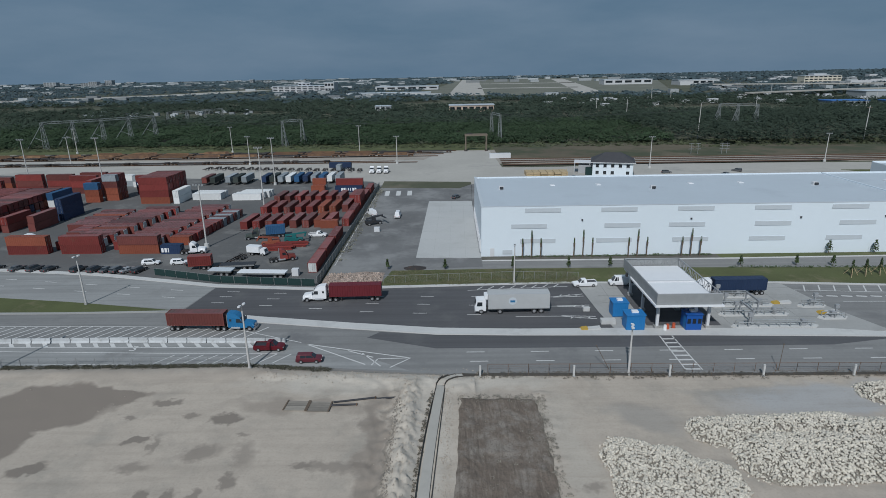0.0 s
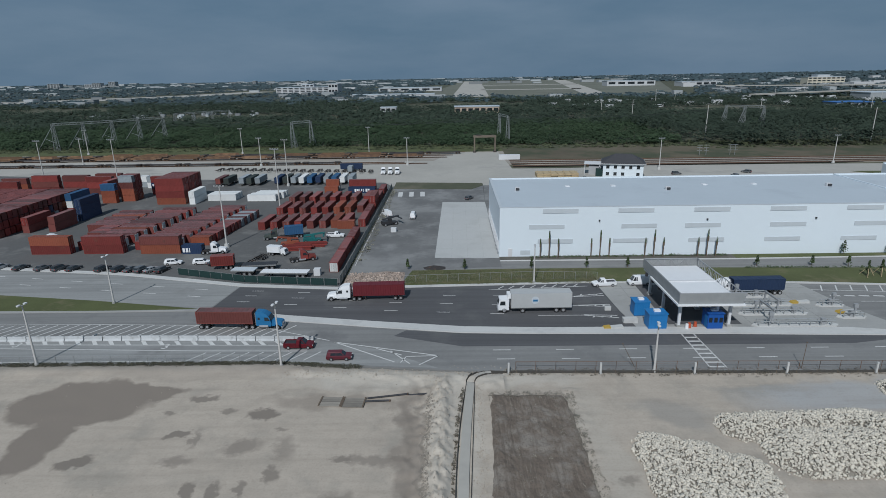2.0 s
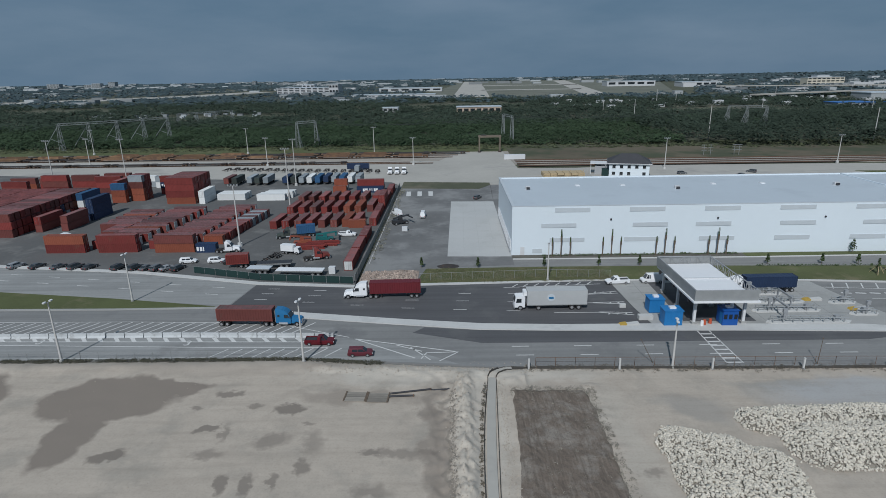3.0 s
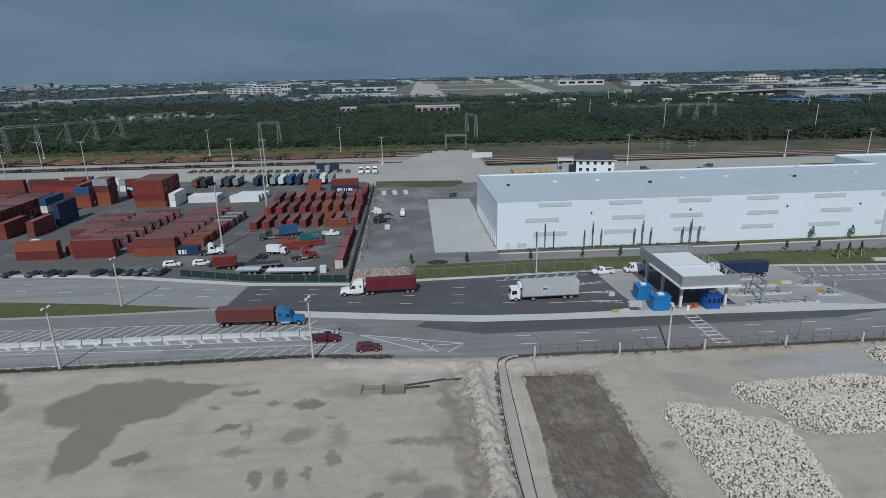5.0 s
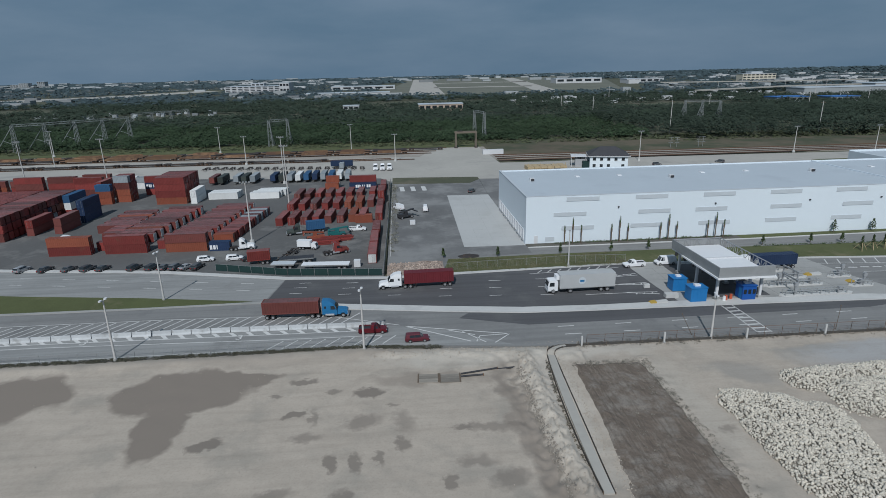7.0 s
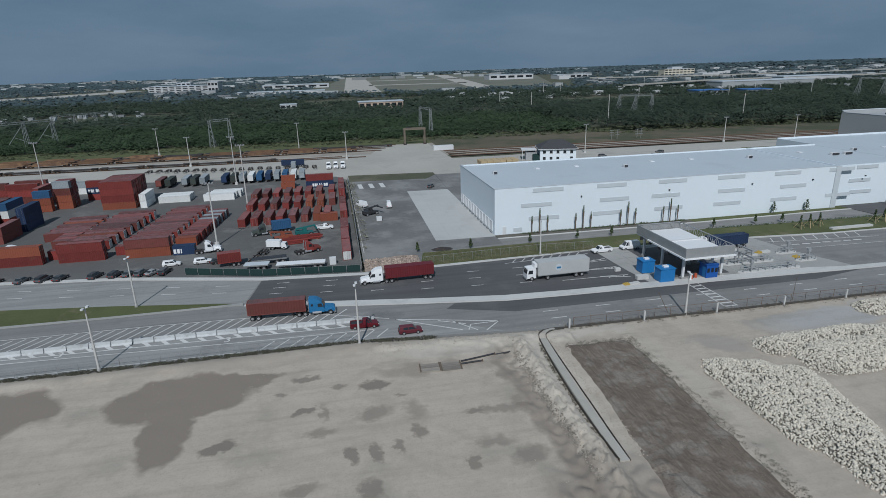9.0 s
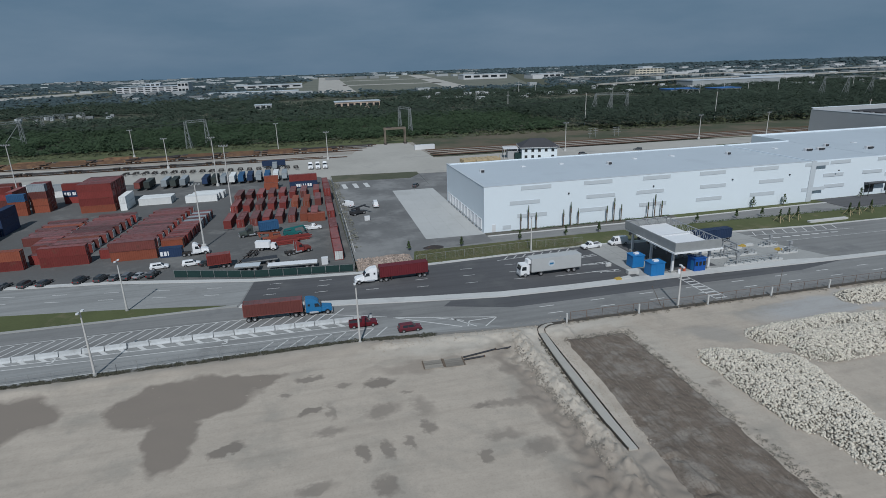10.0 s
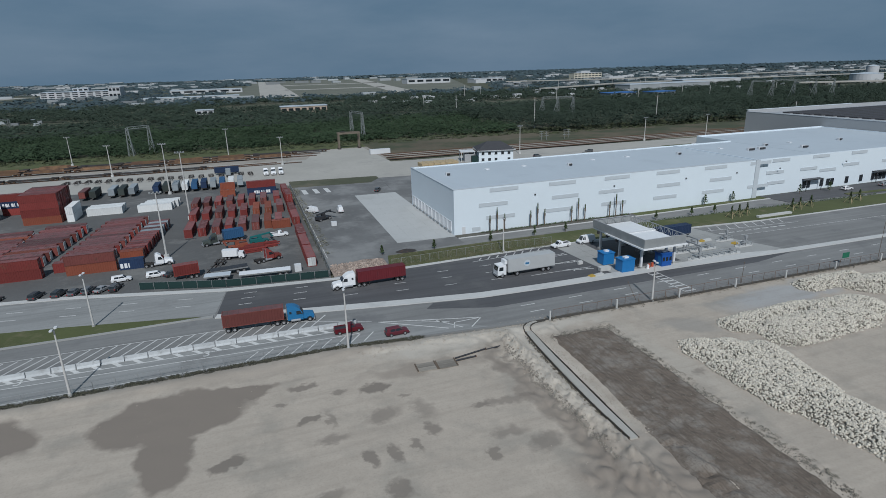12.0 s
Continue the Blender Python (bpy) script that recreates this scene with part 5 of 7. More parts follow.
# column along the side fence
for k, (y, h) in enumerate(((132.6, 1), (143.6, 1), (154.6, 1), (173.4, 1), (184.4, 1), (196.0, 2), (207.4, 1), (219.4, 1))):
    for z in range(h):
        container(-23.3 + rnd(-0.1, 0.1) + 0.012 * (y - 132), y, 0.02 + HC * z, -90, colour=pick({"red": 5, "brown": 1}), state="in a line along the fence", pale_door=k == 0)
container(-50.4, 131.0, 1.22 / U, 9, 6.06, "red", "on a chassis behind the screen fence")
chassis_later = [(-50.4, 131.0, 9, 6.4)]
for k, c in enumerate(("brown", "dark", "grey", "dark", "grey", "blue", "dark", "grey", "white", "sky", "blue", "grey", "sky", "white", "grey")):
    container(-93 + 3.4 * k + (2.6 if k > 1 else 0) + (5 if k > 4 else 0), 241.5 + rnd(-0.5, 0.5), 1.25 / U, 90, colour=c, state="on a parked chassis", group="parked trailers")
    chassis_later.append((-93 + 3.4 * k + (2.6 if k > 1 else 0) + (5 if k > 4 else 0), 241.5, 90, 12.3))


# ---- vehicles ----
def wheel(parent, x, y, r, w=0.28, twin=False):
    t = part("wheel", Shape().tube((0, -w / 2, 0), (0, w / 2, 0), r, n=14), M_RUBBER, parent, "black tyre", (x, y, r))
    part("rim", Shape().tube((0, -w / 2 - 0.015, 0), (0, w / 2 + 0.015, 0), r * 0.58, n=10), M_RIM, t, "pale metal rim")


def chassis(x, y, turn=0, L=12.3, label="black steel container chassis", z=0.0, group="parked trailers"):
    c = thing("container_chassis", label, "trailer", pose(x, y, z, 0, 0, turn), group)
    c.scale = (1 / U,) * 3
    s = Shape().box(-L / 2, L / 2, -0.55, -0.4, 0.95, 1.2).box(-L / 2, L / 2, 0.4, 0.55, 0.95, 1.2)
    for k in range(5):
        s.box(-L / 2 + L * k / 4.2, -L / 2 + L * k / 4.2 + 0.15, -1.2, 1.2, 1.02, 1.2)
    part("frame", s, M_CHASSIS, c)
    for sy in (-0.8, 0.65):
        part("landing_leg", Shape().box(-L / 2 + 2.8, -L / 2 + 2.95, sy, sy + 0.15, 0, 1.0), M_CHASSIS, c)
    for dx in (L / 2 - 1.0, L / 2 - 2.25):
        for y in (-1.0, 1.0):
            wheel(c, dx, y, 0.5, 0.55)
    return c


for cx, cy, turn, cl in chassis_later:
    chassis(cx, cy, turn, cl, "black chassis under a parked box")

def tractor(x, y, turn, paint, label, sleeper=True, z=0.016):
    """A long-nosed tractor unit; it drives towards +x of its own frame, origin under the rear axles."""
    t = thing("tractor_truck", label, "truck", pose(x, y, z, 0, 0, turn), "")
    t.scale = (1 / U,) * 3
    f = 1.2 if sleeper else 0.3
    part("frame", Shape().box(-1.3, f + 5.6, -0.45, 0.45, 0.65, 0.95), M_CHASSIS, t)
    sh = lambda ring: [(x + f, z) for x, z in ring]
    part("hood", Shape().taper(sh([(3.3, 0.75), (5.6, 0.6), (5.8, 0.8), (5.8, 1.4), (5.62, 1.66), (5.2, 1.78), (3.3, 2.05)]), [(0.6, 0.98), (1.3, 0.96), (2.05, 0.72)]), paint, t)
    side = [(0.7, 1.17), (2.0, 1.17), (3.0, 1.05), (3.9, 0.9)]
    cab = part("cab", Shape().taper(sh([(1.5, 0.7), (3.5, 0.7), (3.62, 1.2), (3.6, 2.05), (3.0, 2.95), (1.5, 3.0)]), side), paint, t)
    part("windscreen", Shape().taper(sh([(3.58, 2.1), (3.66, 2.1), (3.12, 2.88), (3.04, 2.88)]), [(2.1, 1.06), (2.9, 0.96)]), M_GLASS, cab, "dark windscreen")
    for sgn in (-1, 1):
        part("side_window", Shape().flank(sh([(2.2, 1.95), (3.35, 1.95), (3.0, 2.7), (2.2, 2.7)]), side, sgn), M_GLASS, cab, "dark side window")
    back = f + (0.35 if sleeper else 1.5)
    part("roof_fairing", Shape().taper([(back, 3.0), (f + 2.97, 2.97), (f + 2.75, 3.2), (f + 2.2, 3.6), (f + 1.6, 3.82 if sleeper else 3.5), (back, 3.9 if sleeper else 3.3)], side), paint, t)
    if sleeper:
        sl = part("sleeper", Shape().taper([(back, 0.8), (f + 1.5, 0.8), (f + 1.5, 3.0), (back, 3.0)], side), paint, t)
        for sgn in (-1, 1):
            part("side_window", Shape().flank(sh([(0.75, 2.2), (1.2, 2.2), (1.2, 2.65), (0.75, 2.65)]), side, sgn), M_GLASS, sl, "small dark sleeper window")
    for sy in (-1.15, 0.75):
        part("fuel_tank", Shape().tube((f + 1.0, sy + 0.2, 0.7), (f + 2.9, sy + 0.2, 0.7), 0.34, n=10), M_RIM, t, "polished fuel tank")
        part("fender", Shape().profile(sh([(4.0, 0.75), (4.2, 1.2), (4.6, 1.36), (5.1, 1.36), (5.5, 1.15), (5.7, 0.75), (5.45, 0.75), (5.2, 1.05), (4.8, 1.15), (4.45, 1.05), (4.25, 0.75)]), sy, sy + 0.4), paint, t)
        part("mirror", Shape().box(f + 3.4, f + 3.5, sy - 0.15 if sy < 0 else sy + 0.5, sy + 0.05 if sy < 0 else sy + 0.7, 1.9, 2.5), M_DARK_STEEL, t)
        part("exhaust_stack", Shape().tube((back - 0.12, sy + 0.2, 0.9), (back - 0.12, sy + 0.2, 3.6), 0.09, n=8), M_RIM, t, "chrome exhaust")
        part("mudguard", Shape().box(-1.3, -1.22, sy - 0.02, sy + 0.42, 0.25, 0.95), M_RUBBER, t)
    part("grille", Shape().box(f + 5.76, f + 5.84, -0.5, 0.5, 0.75, 1.4), M_RIM, t, "bright grille")
    part("bumper", Shape().box(f + 5.6, f + 6.0, -1.15, 1.15, 0.35, 0.72, 0.12), M_RIM, t, "bright bumper")
    for sy in (-0.88, 0.66):
        part("headlight", Shape().box(f + 5.7, f + 5.83, sy, sy + 0.22, 0.95, 1.2), M_WHITE_CAR, t)
    part("fifth_wheel", Shape().box(-0.7, 0.5, -0.5, 0.5, 0.95, 1.12), M_CHASSIS, t)
    for dx in (-0.65, 0.65):
        for sy in (-0.95, 0.95):
            wheel(t, dx, sy, 0.5, 0.55)
    for sy in (-1.0, 1.0):
        wheel(t, f + 4.85, sy, 0.5, 0.3)
    return t


def rig(x, y, turn, paint, colour, cab_label, box_state, flip=1):
    """A tractor with a forty-foot box on a chassis; x, y is the centre of the box."""
    c, s = math.cos(radians(turn)), math.sin(radians(turn))
    tractor(x + c * 4.5, y + s * 4.5, turn, paint, cab_label)
    chassis(x, y, turn + 180, 12.3, "black steel chassis under a loaded container", 0.016, "loaded chassis")
    container(x, y, 1.22 / U, turn + 180, colour=colour, state=box_state, group="containers on trucks")


rig(-10.6, 111.0, 182, M_WHITE_CAR, "crimson", "white long-nosed tractor truck with a sleeper cab", "on a truck chassis")
rig(-37.0, 98.0, -2, M_BLUE_CAB, "brown", "blue long-nosed tractor truck with a sleeper cab", "on a truck chassis")
rig(66.0, 111.8, 181, M_WHITE_CAR, "blue", "white tractor truck at the gate lane", "on a truck chassis at the gate")


def box_truck(x, y, turn, L=11.5):
    t = thing("box_truck", "white cab-over box truck with a pale grey cargo body", "truck", pose(x, y, 0.016, 0, 0, turn))
    body = part("cargo_body", Shape().box(-L / 2, L / 2, -1.25, 1.25, 1.15, 3.95, 0.05), M_CARGO, t, "pale grey smooth cargo body")
    for k in range(13):
        part("panel_joint", Shape().box(-L / 2 + L * k / 13, -L / 2 + L * k / 13 + 0.04, -1.27, -1.252, 1.25, 3.85), M_GREY_PANEL, body)
    part("body_frame", Shape().box(-L / 2, L / 2, -1.28, 1.28, 1.0, 1.15).box(-L / 2, L / 2, -1.28, -1.25, 3.85, 4.0), M_STEEL, t)
    emblem = Shape().tube((1.2, 1.255, 2.6), (1.2, 1.27, 2.6), 0.75, n=16)
    part("emblem", emblem, M_GREY_PANEL, body, "round grey-blue emblem")
    part("emblem_band", Shape().box(0.75, 1.65, 1.272, 1.285, 2.35, 2.75), M_BLUE_CAB, body, "dark blue plain band")
    x0 = L / 2 + 0.4
    part("frame", Shape().box(-L / 2, x0 + 1.9, -0.45, 0.45, 0.65, 0.98), M_CHASSIS, t)
    cab = part("cab", Shape().profile([(x0, 0.6), (x0 + 2.0, 0.6), (x0 + 2.05, 1.6), (x0 + 1.8, 2.75), (x0 + 0.1, 2.8), (x0, 2.6)], -1.1, 1.1), M_WHITE_CAR, t)
    part("windscreen", Shape().profile([(x0 + 2.0, 1.65), (x0 + 2.07, 1.65), (x0 + 1.85, 2.55), (x0 + 1.78, 2.55)], -0.95, 0.95), M_GLASS, cab, "dark windscreen")
    for sy in (-1.12, 1.1):
        part("side_window", Shape().profile([(x0 + 0.7, 1.6), (x0 + 1.75, 1.6), (x0 + 1.6, 2.4), (x0 + 0.7, 2.4)], sy, sy + 0.02), M_GLASS, cab, "dark side window")
    part("roof_unit", Shape().box(x0 - 0.35, x0 + 0.3, -0.9, 0.9, 2.85, 3.7, 0.05), M_WHITE_CAR, t, "white cooling unit")
    part("bumper", Shape().box(x0 + 1.95, x0 + 2.15, -1.1, 1.1, 0.4, 0.75), M_SILVER, t)
    for sy in (-0.95, 0.95):
        wheel(t, x0 + 0.9, sy, 0.48, 0.3)
        wheel(t, L / 2 - 2.2, sy, 0.48, 0.55)
        wheel(t, -L / 2 + 1.6, sy, 0.5, 0.55)
        wheel(t, -L / 2 + 2.9, sy, 0.5, 0.55)


box_truck(21.2, 104.2, 181)


def car(x, y, turn, kind_, paint, label, z=0.02, group=""):
    """A car, estate, van or pickup, heading along its own +x."""
    L, W, body_top, roof = {"car": (4.6, 1.8, 0.9, 1.45), "suv": (4.75, 1.86, 1.0, 1.66), "van": (5.6, 2.0, 1.2, 2.35), "pickup": (5.8, 2.0, 1.1, 1.9)}[kind_]
    name = {"car": "parked_car", "suv": "parked_suv", "van": "cargo_van", "pickup": "pickup_truck"}[kind_]
    c = thing(name, label, {"car": "car", "suv": "car", "van": "van", "pickup": "pickup"}[kind_], pose(x, y, z, 0, 0, turn), group)
    c.scale = (1 / U,) * 3
    h = L / 2
    flanks = [(0.28, W / 2 - 0.1), (0.5, W / 2 - 0.01), (body_top - 0.25, W / 2), (body_top, W / 2 - 0.07)]
    part("body", Shape().taper([(-h + 0.05, 0.42), (-h + 0.2, 0.28), (h - 0.25, 0.28), (h - 0.03, 0.45), (h, body_top - 0.4), (h - 0.12, body_top - 0.2), (h - 0.6, body_top - 0.06), (h - 1.3, body_top), (-h + 0.15, body_top), (-h + 0.02, body_top - 0.1), (-h, body_top - 0.35)], flanks), paint, c)
    for bx in (-h - 0.05, h - 0.1):
        part("bumper", Shape().box(bx, bx + 0.15, -W / 2 + 0.15, W / 2 - 0.15, 0.36, 0.53), M_DARK_STEEL, c)
    if kind_ == "pickup":
        x0, x1, xs = -0.4, 1.5, (0.25, 1.0)
        bed = part("bed", Shape().box(-h + 0.1, -0.5, -W / 2 + 0.12, W / 2 - 0.12, body_top - 0.02, body_top + 0.012), M_DARK_STEEL, c, "dark open load bed")
        part("bed_rail", Shape().box(-h + 0.05, -0.45, -W / 2, -W / 2 + 0.12, body_top, body_top + 0.2).box(-h + 0.05, -0.45, W / 2 - 0.12, W / 2, body_top, body_top + 0.2).box(-h + 0.05, -h + 0.15, -W / 2 + 0.12, W / 2 - 0.12, body_top, body_top + 0.2), paint, c)
    elif kind_ == "van":
        x0, x1, xs = -h + 0.08, h - 0.75, (h - 2.2, h - 1.4)
    elif kind_ == "suv":
        x0, x1, xs = -h + 0.1, h - 1.2, (-1.9, 0.6)
    else:
        x0, x1, xs = -h + 0.7, h - 1.25, (-0.9, 0.5)
    slope = 0.7
    house = [(body_top, W / 2 - 0.08), (roof - 0.1, W / 2 - 0.26), (roof, W / 2 - 0.36)]
    tail = 0.15 if kind_ != "car" else 0.6
    part("cabin", Shape().taper([(x0, body_top - 0.02), (x1, body_top - 0.02), (x1 - slope + 0.08, roof - 0.08), (x1 - slope - 0.15, roof), (x0 + tail + 0.15, roof), (x0 + tail, roof - 0.06)], house), paint, c)
    part("windscreen", Shape().taper([(x1 - 0.02, body_top + 0.06), (x1 + 0.03, body_top + 0.03), (x1 - slope + 0.1, roof - 0.1), (x1 - slope + 0.03, roof - 0.12)], [(body_top, W / 2 - 0.2), (roof, W / 2 - 0.36)]), M_GLASS, c, "dark windscreen")
    xb = max(x0 + 0.75, xs[0] - 0.6) if kind_ != "van" else h - 2.1
    xm = (xb + x1 - slope) / 2
    for sgn in (-1, 1):
        part("side_window", Shape().flank([(xb, body_top + 0.08), (xm, body_top + 0.08), (xm, roof - 0.14), (xb + 0.05, roof - 0.14)], house, sgn), M_GLASS, c, "dark side window")
        part("side_window", Shape().flank([(xm + 0.1, body_top + 0.08), (x1 - 0.22, body_top + 0.08), (x1 - slope - 0.04, roof - 0.14), (xm + 0.1, roof - 0.14)], house, sgn), M_GLASS, c, "dark side window")
    if kind_ != "van":
        part("rear_window", Shape().profile([(x0 - 0.03, body_top + 0.1), (x0 + 0.02, body_top + 0.1), (x0 + (0.14 if kind_ != "car" else 0.5), roof - 0.1), (x0 + (0.09 if kind_ != "car" else 0.44), roof - 0.1)], -W / 2 + 0.25, W / 2 - 0.25), M_GLASS, c, "dark rear window")
    for sy in (-W / 2 + 0.1, W / 2 - 0.4):
        part("headlight", Shape().box(h - 0.1, h + 0.01, sy, sy + 0.3, body_top - 0.4, body_top - 0.25), M_SOFFIT, c)
        part("tail_light", Shape().box(-h - 0.01, -h + 0.08, sy, sy + 0.3, body_top - 0.35, body_top - 0.12), M_LAMP_RED, c)
    for dx in (-h + 0.95, h - 0.95):
        for sy in (-W / 2 + 0.1, W / 2 - 0.1):
            wheel(c, dx, sy, 0.36, 0.24)
    return c


car(-21.6, 89.6, 0, "pickup", M_RED_CAR, "crimson crew-cab pickup on the pale lane")
car(-14.0, 85.4, 2, "suv", M_MAROON, "maroon estate car by the road edge")
car(36.6, 116.9, 184, "pickup", M_WHITE_CAR, "white pickup parked before the gate", 0.06)
car(44.2, 117.4, 182, "van", M_WHITE_CAR, "white cargo van parked before the gate", 0.06)
for k, (x, kd, p) in enumerate(((-94.9, "car", 0), (-90.4, "suv", 0), (-86.8, "car", 0), (-79.4, "suv", 0), (-75.2, "suv", 0), (-72.3, "car", 0), (-69.6, "suv", 0), (-67.0, "car", 1), (-64.4, "suv", 0), (-100.5, "car", 0), (-106, "suv", 1))):
    car(x, 131.2 + (-0.08) * (x + 80) - 0.6, 76 if k != 7 else 60, kd, M_SILVER if p else M_CAR_MIX, "dark car parked at the yard edge" if not p else "silver car parked at the yard edge", group="cars along the yard")
car(-64.2, 134.6, 8, "suv", M_WHITE_CAR, "white car parked in the yard")
car(-57.2, 134.6, 6, "suv", M_WHITE_CAR, "white car parked in the yard")
car(-53.6, 134.2, 40, "car", M_CAR_MIX, "dark car parked in the yard")
car(-28.6, 157.4, 0, "pickup", M_WHITE_CAR, "white pickup with a camper top in the yard")
car(-8.0, 178.5, 88, "van", M_WHITE_CAR, "white van on the loading court", 0.03)
car(-16.6, 181.5, 120, "van", M_WHITE_CAR, "white van parked along the side fence", 0.03)
car(10.6, 205, 60, "suv", M_CAR_MIX, "dark car by the warehouse corner", 0.03)
for k in range(3):
    car(157 + 17 * k, 133.0 - 0.5 * k, 10 * k, "suv", (M_WHITE_CAR, M_SILVER, M_CAR_MIX)[k], "car parked before the office entrance", 0.15)
for x, y in ((124, 243), (133, 252), (196, 246), (60, 240), (102, 250), (205, 252)):
    car(x, y, rnd(0, 180), "suv", M_CAR_MIX if x < 150 else M_WHITE_CAR, "car parked on the terminal paving", 0.02)

# yard trucks and machines
tractor(-34.6, 135.6, 20, BOX_COLOURS["red"], "red day-cab tractor standing in the yard", False, 0.02)
box_truck_small = thing("tank_truck", "white short box truck in the yard", "truck", pose(-40.4, 141.4, 0.02, 0, 0, -12))
box_truck_small.scale = (0.78, 0.78, 0.72)
part("cargo_body", Shape().box(-3.4, 1.4, -1.2, 1.2, 1.1, 3.3, 0.3), M_WHITE_CAR, box_truck_small)
part("cab", Shape().profile([(1.6, 0.6), (3.3, 0.6), (3.3, 1.4), (2.9, 2.4), (1.6, 2.5)], -1.1, 1.1), M_WHITE_CAR, box_truck_small)
part("windscreen", Shape().profile([(3.28, 1.45), (3.34, 1.45), (2.98, 2.3), (2.92, 2.3)], -0.9, 0.9), M_GLASS, box_truck_small)
part("frame", Shape().box(-3.4, 3.2, -0.5, 0.5, 0.6, 1.1), M_CHASSIS, box_truck_small)
for dx in (-2.4, -1.3, 2.4):
    for sy in (-1, 1):
        wheel(box_truck_small, dx, sy, 0.5, 0.4)
tractor(-59.6, 143.2, 5, M_WHITE_CAR, "white day-cab tractor standing in the yard", False, 0.02)
container(-63.2, 143.9, 0.02, 0, 6.06, "blue", "beside a white truck")
tractor(-108.2, 152.0, 5, M_WHITE_CAR, "white tractor truck between container rows", True, 0.02)
chassis(-44.5, 134.4, 75, 12.3, "black empty chassis beside the red box")
tractor(-43.2, 156.6, 195, BOX_COLOURS["dark"], "dark tractor truck in the yard", False, 0.02)
container(-40.5, 157.8, 1.25 / U, 15, 6.06, "sky", "on a chassis in the yard")
chassis(-40.5, 157.8, 15, 6.4, "short chassis in the yard")


def reach_stacker(x, y, turn, paint, label):
    r = thing("reach_stacker", label, "machine", pose(x, y, 0.02, 0, 0, turn))
    r.scale = (0.72, 0.72, 0.6)
    part("body", Shape().profile([(-3.5, 0.9), (3.2, 0.9), (3.2, 1.6), (0.5, 1.8), (-0.5, 2.3), (-3.4, 2.4)], -1.3, 1.3), paint, r)
    part("cab", Shape().profile([(-0.6, 1.8), (1.0, 1.8), (0.8, 3.4), (-0.6, 3.5)], -0.6, 0.6), paint, r)
    part("cab_glass", Shape().profile([(0.97, 1.95), (1.03, 1.95), (0.86, 3.2), (0.8, 3.2)], -0.5, 0.5), M_GLASS, r)
    part("boom", Shape().profile([(-3.2, 2.9), (4.2, 3.9), (4.2, 4.5), (-3.2, 3.6)], -0.35, 0.35), paint, r)
    part("spreader", Shape().box(4.0, 4.6, -3.0, 3.0, 3.2, 3.6), paint, r)
    for dx, rr in ((-2.5, 0.7), (2.3, 0.8)):
        for sy in (-1.25, 1.25):
            wheel(r, dx, sy, rr, 0.6)


reach_stacker(-34.0, 152.5, 10, BOX_COLOURS["teal"], "teal container handler in the yard")
reach_stacker(-39.5, 149.5, 190, BOX_COLOURS["orange"], "rusty orange container handler in the yard")


def steel_pile(x, y, turn, n, L, label):
    p = thing("steel_pile", label, "steel pile", pose(x, y, 0.02, 0, 0, turn))
    for k in range(n):
        part("beam", Shape().box(-L / 2 + rnd(-0.6, 0.6), L / 2 + rnd(-0.6, 0.6), -1.6 + 3.2 * k / n, -1.35 + 3.2 * k / n, 0.1 + 0.35 * (k % 3), 0.4 + 0.35 * (k % 3)), BOX_COLOURS["red"], p)
    part("skid", Shape().box(-L / 3, -L / 3 + 0.2, -1.7, 1.7, 0, 0.12).box(L / 3, L / 3 + 0.2, -1.7, 1.7, 0, 0.12), M_WOOD_PALE, p)


steel_pile(-37.5, 145.6, 8, 12, 10, "pile of rusty red steel frames on skids")
steel_pile(-33.5, 148.8, 5, 8, 8, "pile of rusty red steel frames on skids")


def flatbed(x, y, turn, L, paint, label):
    f = thing("flatbed_trailer", label, "trailer", pose(x, y, 0.02, 0, 0, turn))
    part("deck", Shape().box(-L / 2, L / 2, -1.22, 1.22, 1.15, 1.4, 0.05), paint, f)
    for sy in (-1.28, 1.22):
        part("side_rail", Shape().box(-L / 2, L / 2, sy, sy + 0.06, 1.05, 1.35), M_STEEL, f)
    for sy in (-0.9, 0.7):
        part("leg", Shape().box(-L / 2 + 2, -L / 2 + 2.2, sy, sy + 0.2, 0, 1.15), M_CHASSIS, f)
    for dx in (L / 2 - 1, L / 2 - 2.3):
        for sy in (-1, 1):
            wheel(f, dx, sy, 0.5, 0.5)


flatbed(-33.8, 124.8, -4, 11, M_WHITE_CAR, "long white flatbed trailer behind the screen fence")
flatbed(-41.4, 130.4, 6, 8, M_DARK_STEEL, "dark flatbed trailer behind the screen fence")
flatbed(-43.8, 126.6, -5, 5.5, M_GREY_PANEL, "short pale trailer behind the screen fence")
loose_block(-26.6, 125.6, 1.5, 1.3, 1.6, "yard_hut", "small pale hut behind the screen fence", M_SOFFIT)
reach_stacker(-14.6, 170.0, 30, M_DARK_STEEL, "dark yard machine by the side fence")
loose_block(-12.6, 162.0, 1.6, 1.2, 1.2, "concrete_block", "pale block on the loading court", M_SOFFIT)


# ---- rail yard and terminal ----
def rail_track(y, x0, x1, slope=0.0):
    t = thing("rail_track", "rusty rail track on brown ballast", "rail track", group="rail tracks", kind="structure")
    for o in (-0.72, 0.72):
        part("rail", Shape().prism([(x0, y + o - 0.05), (x1, y + o - 0.05 + slope * (x1 - x0)), (x1, y + o + 0.05 + slope * (x1 - x0)), (x0, y + o + 0.05)], 0.05, 0.2), M_RUSTY, t)
    part("sleeper_bed", Shape().prism([(x0, y - 1.4), (x1, y - 1.4 + slope * (x1 - x0)), (x1, y + 1.4 + slope * (x1 - x0)), (x0, y + 1.4)], -0.1, 0.06), M_CHASSIS, t, "dark sleeper bed")


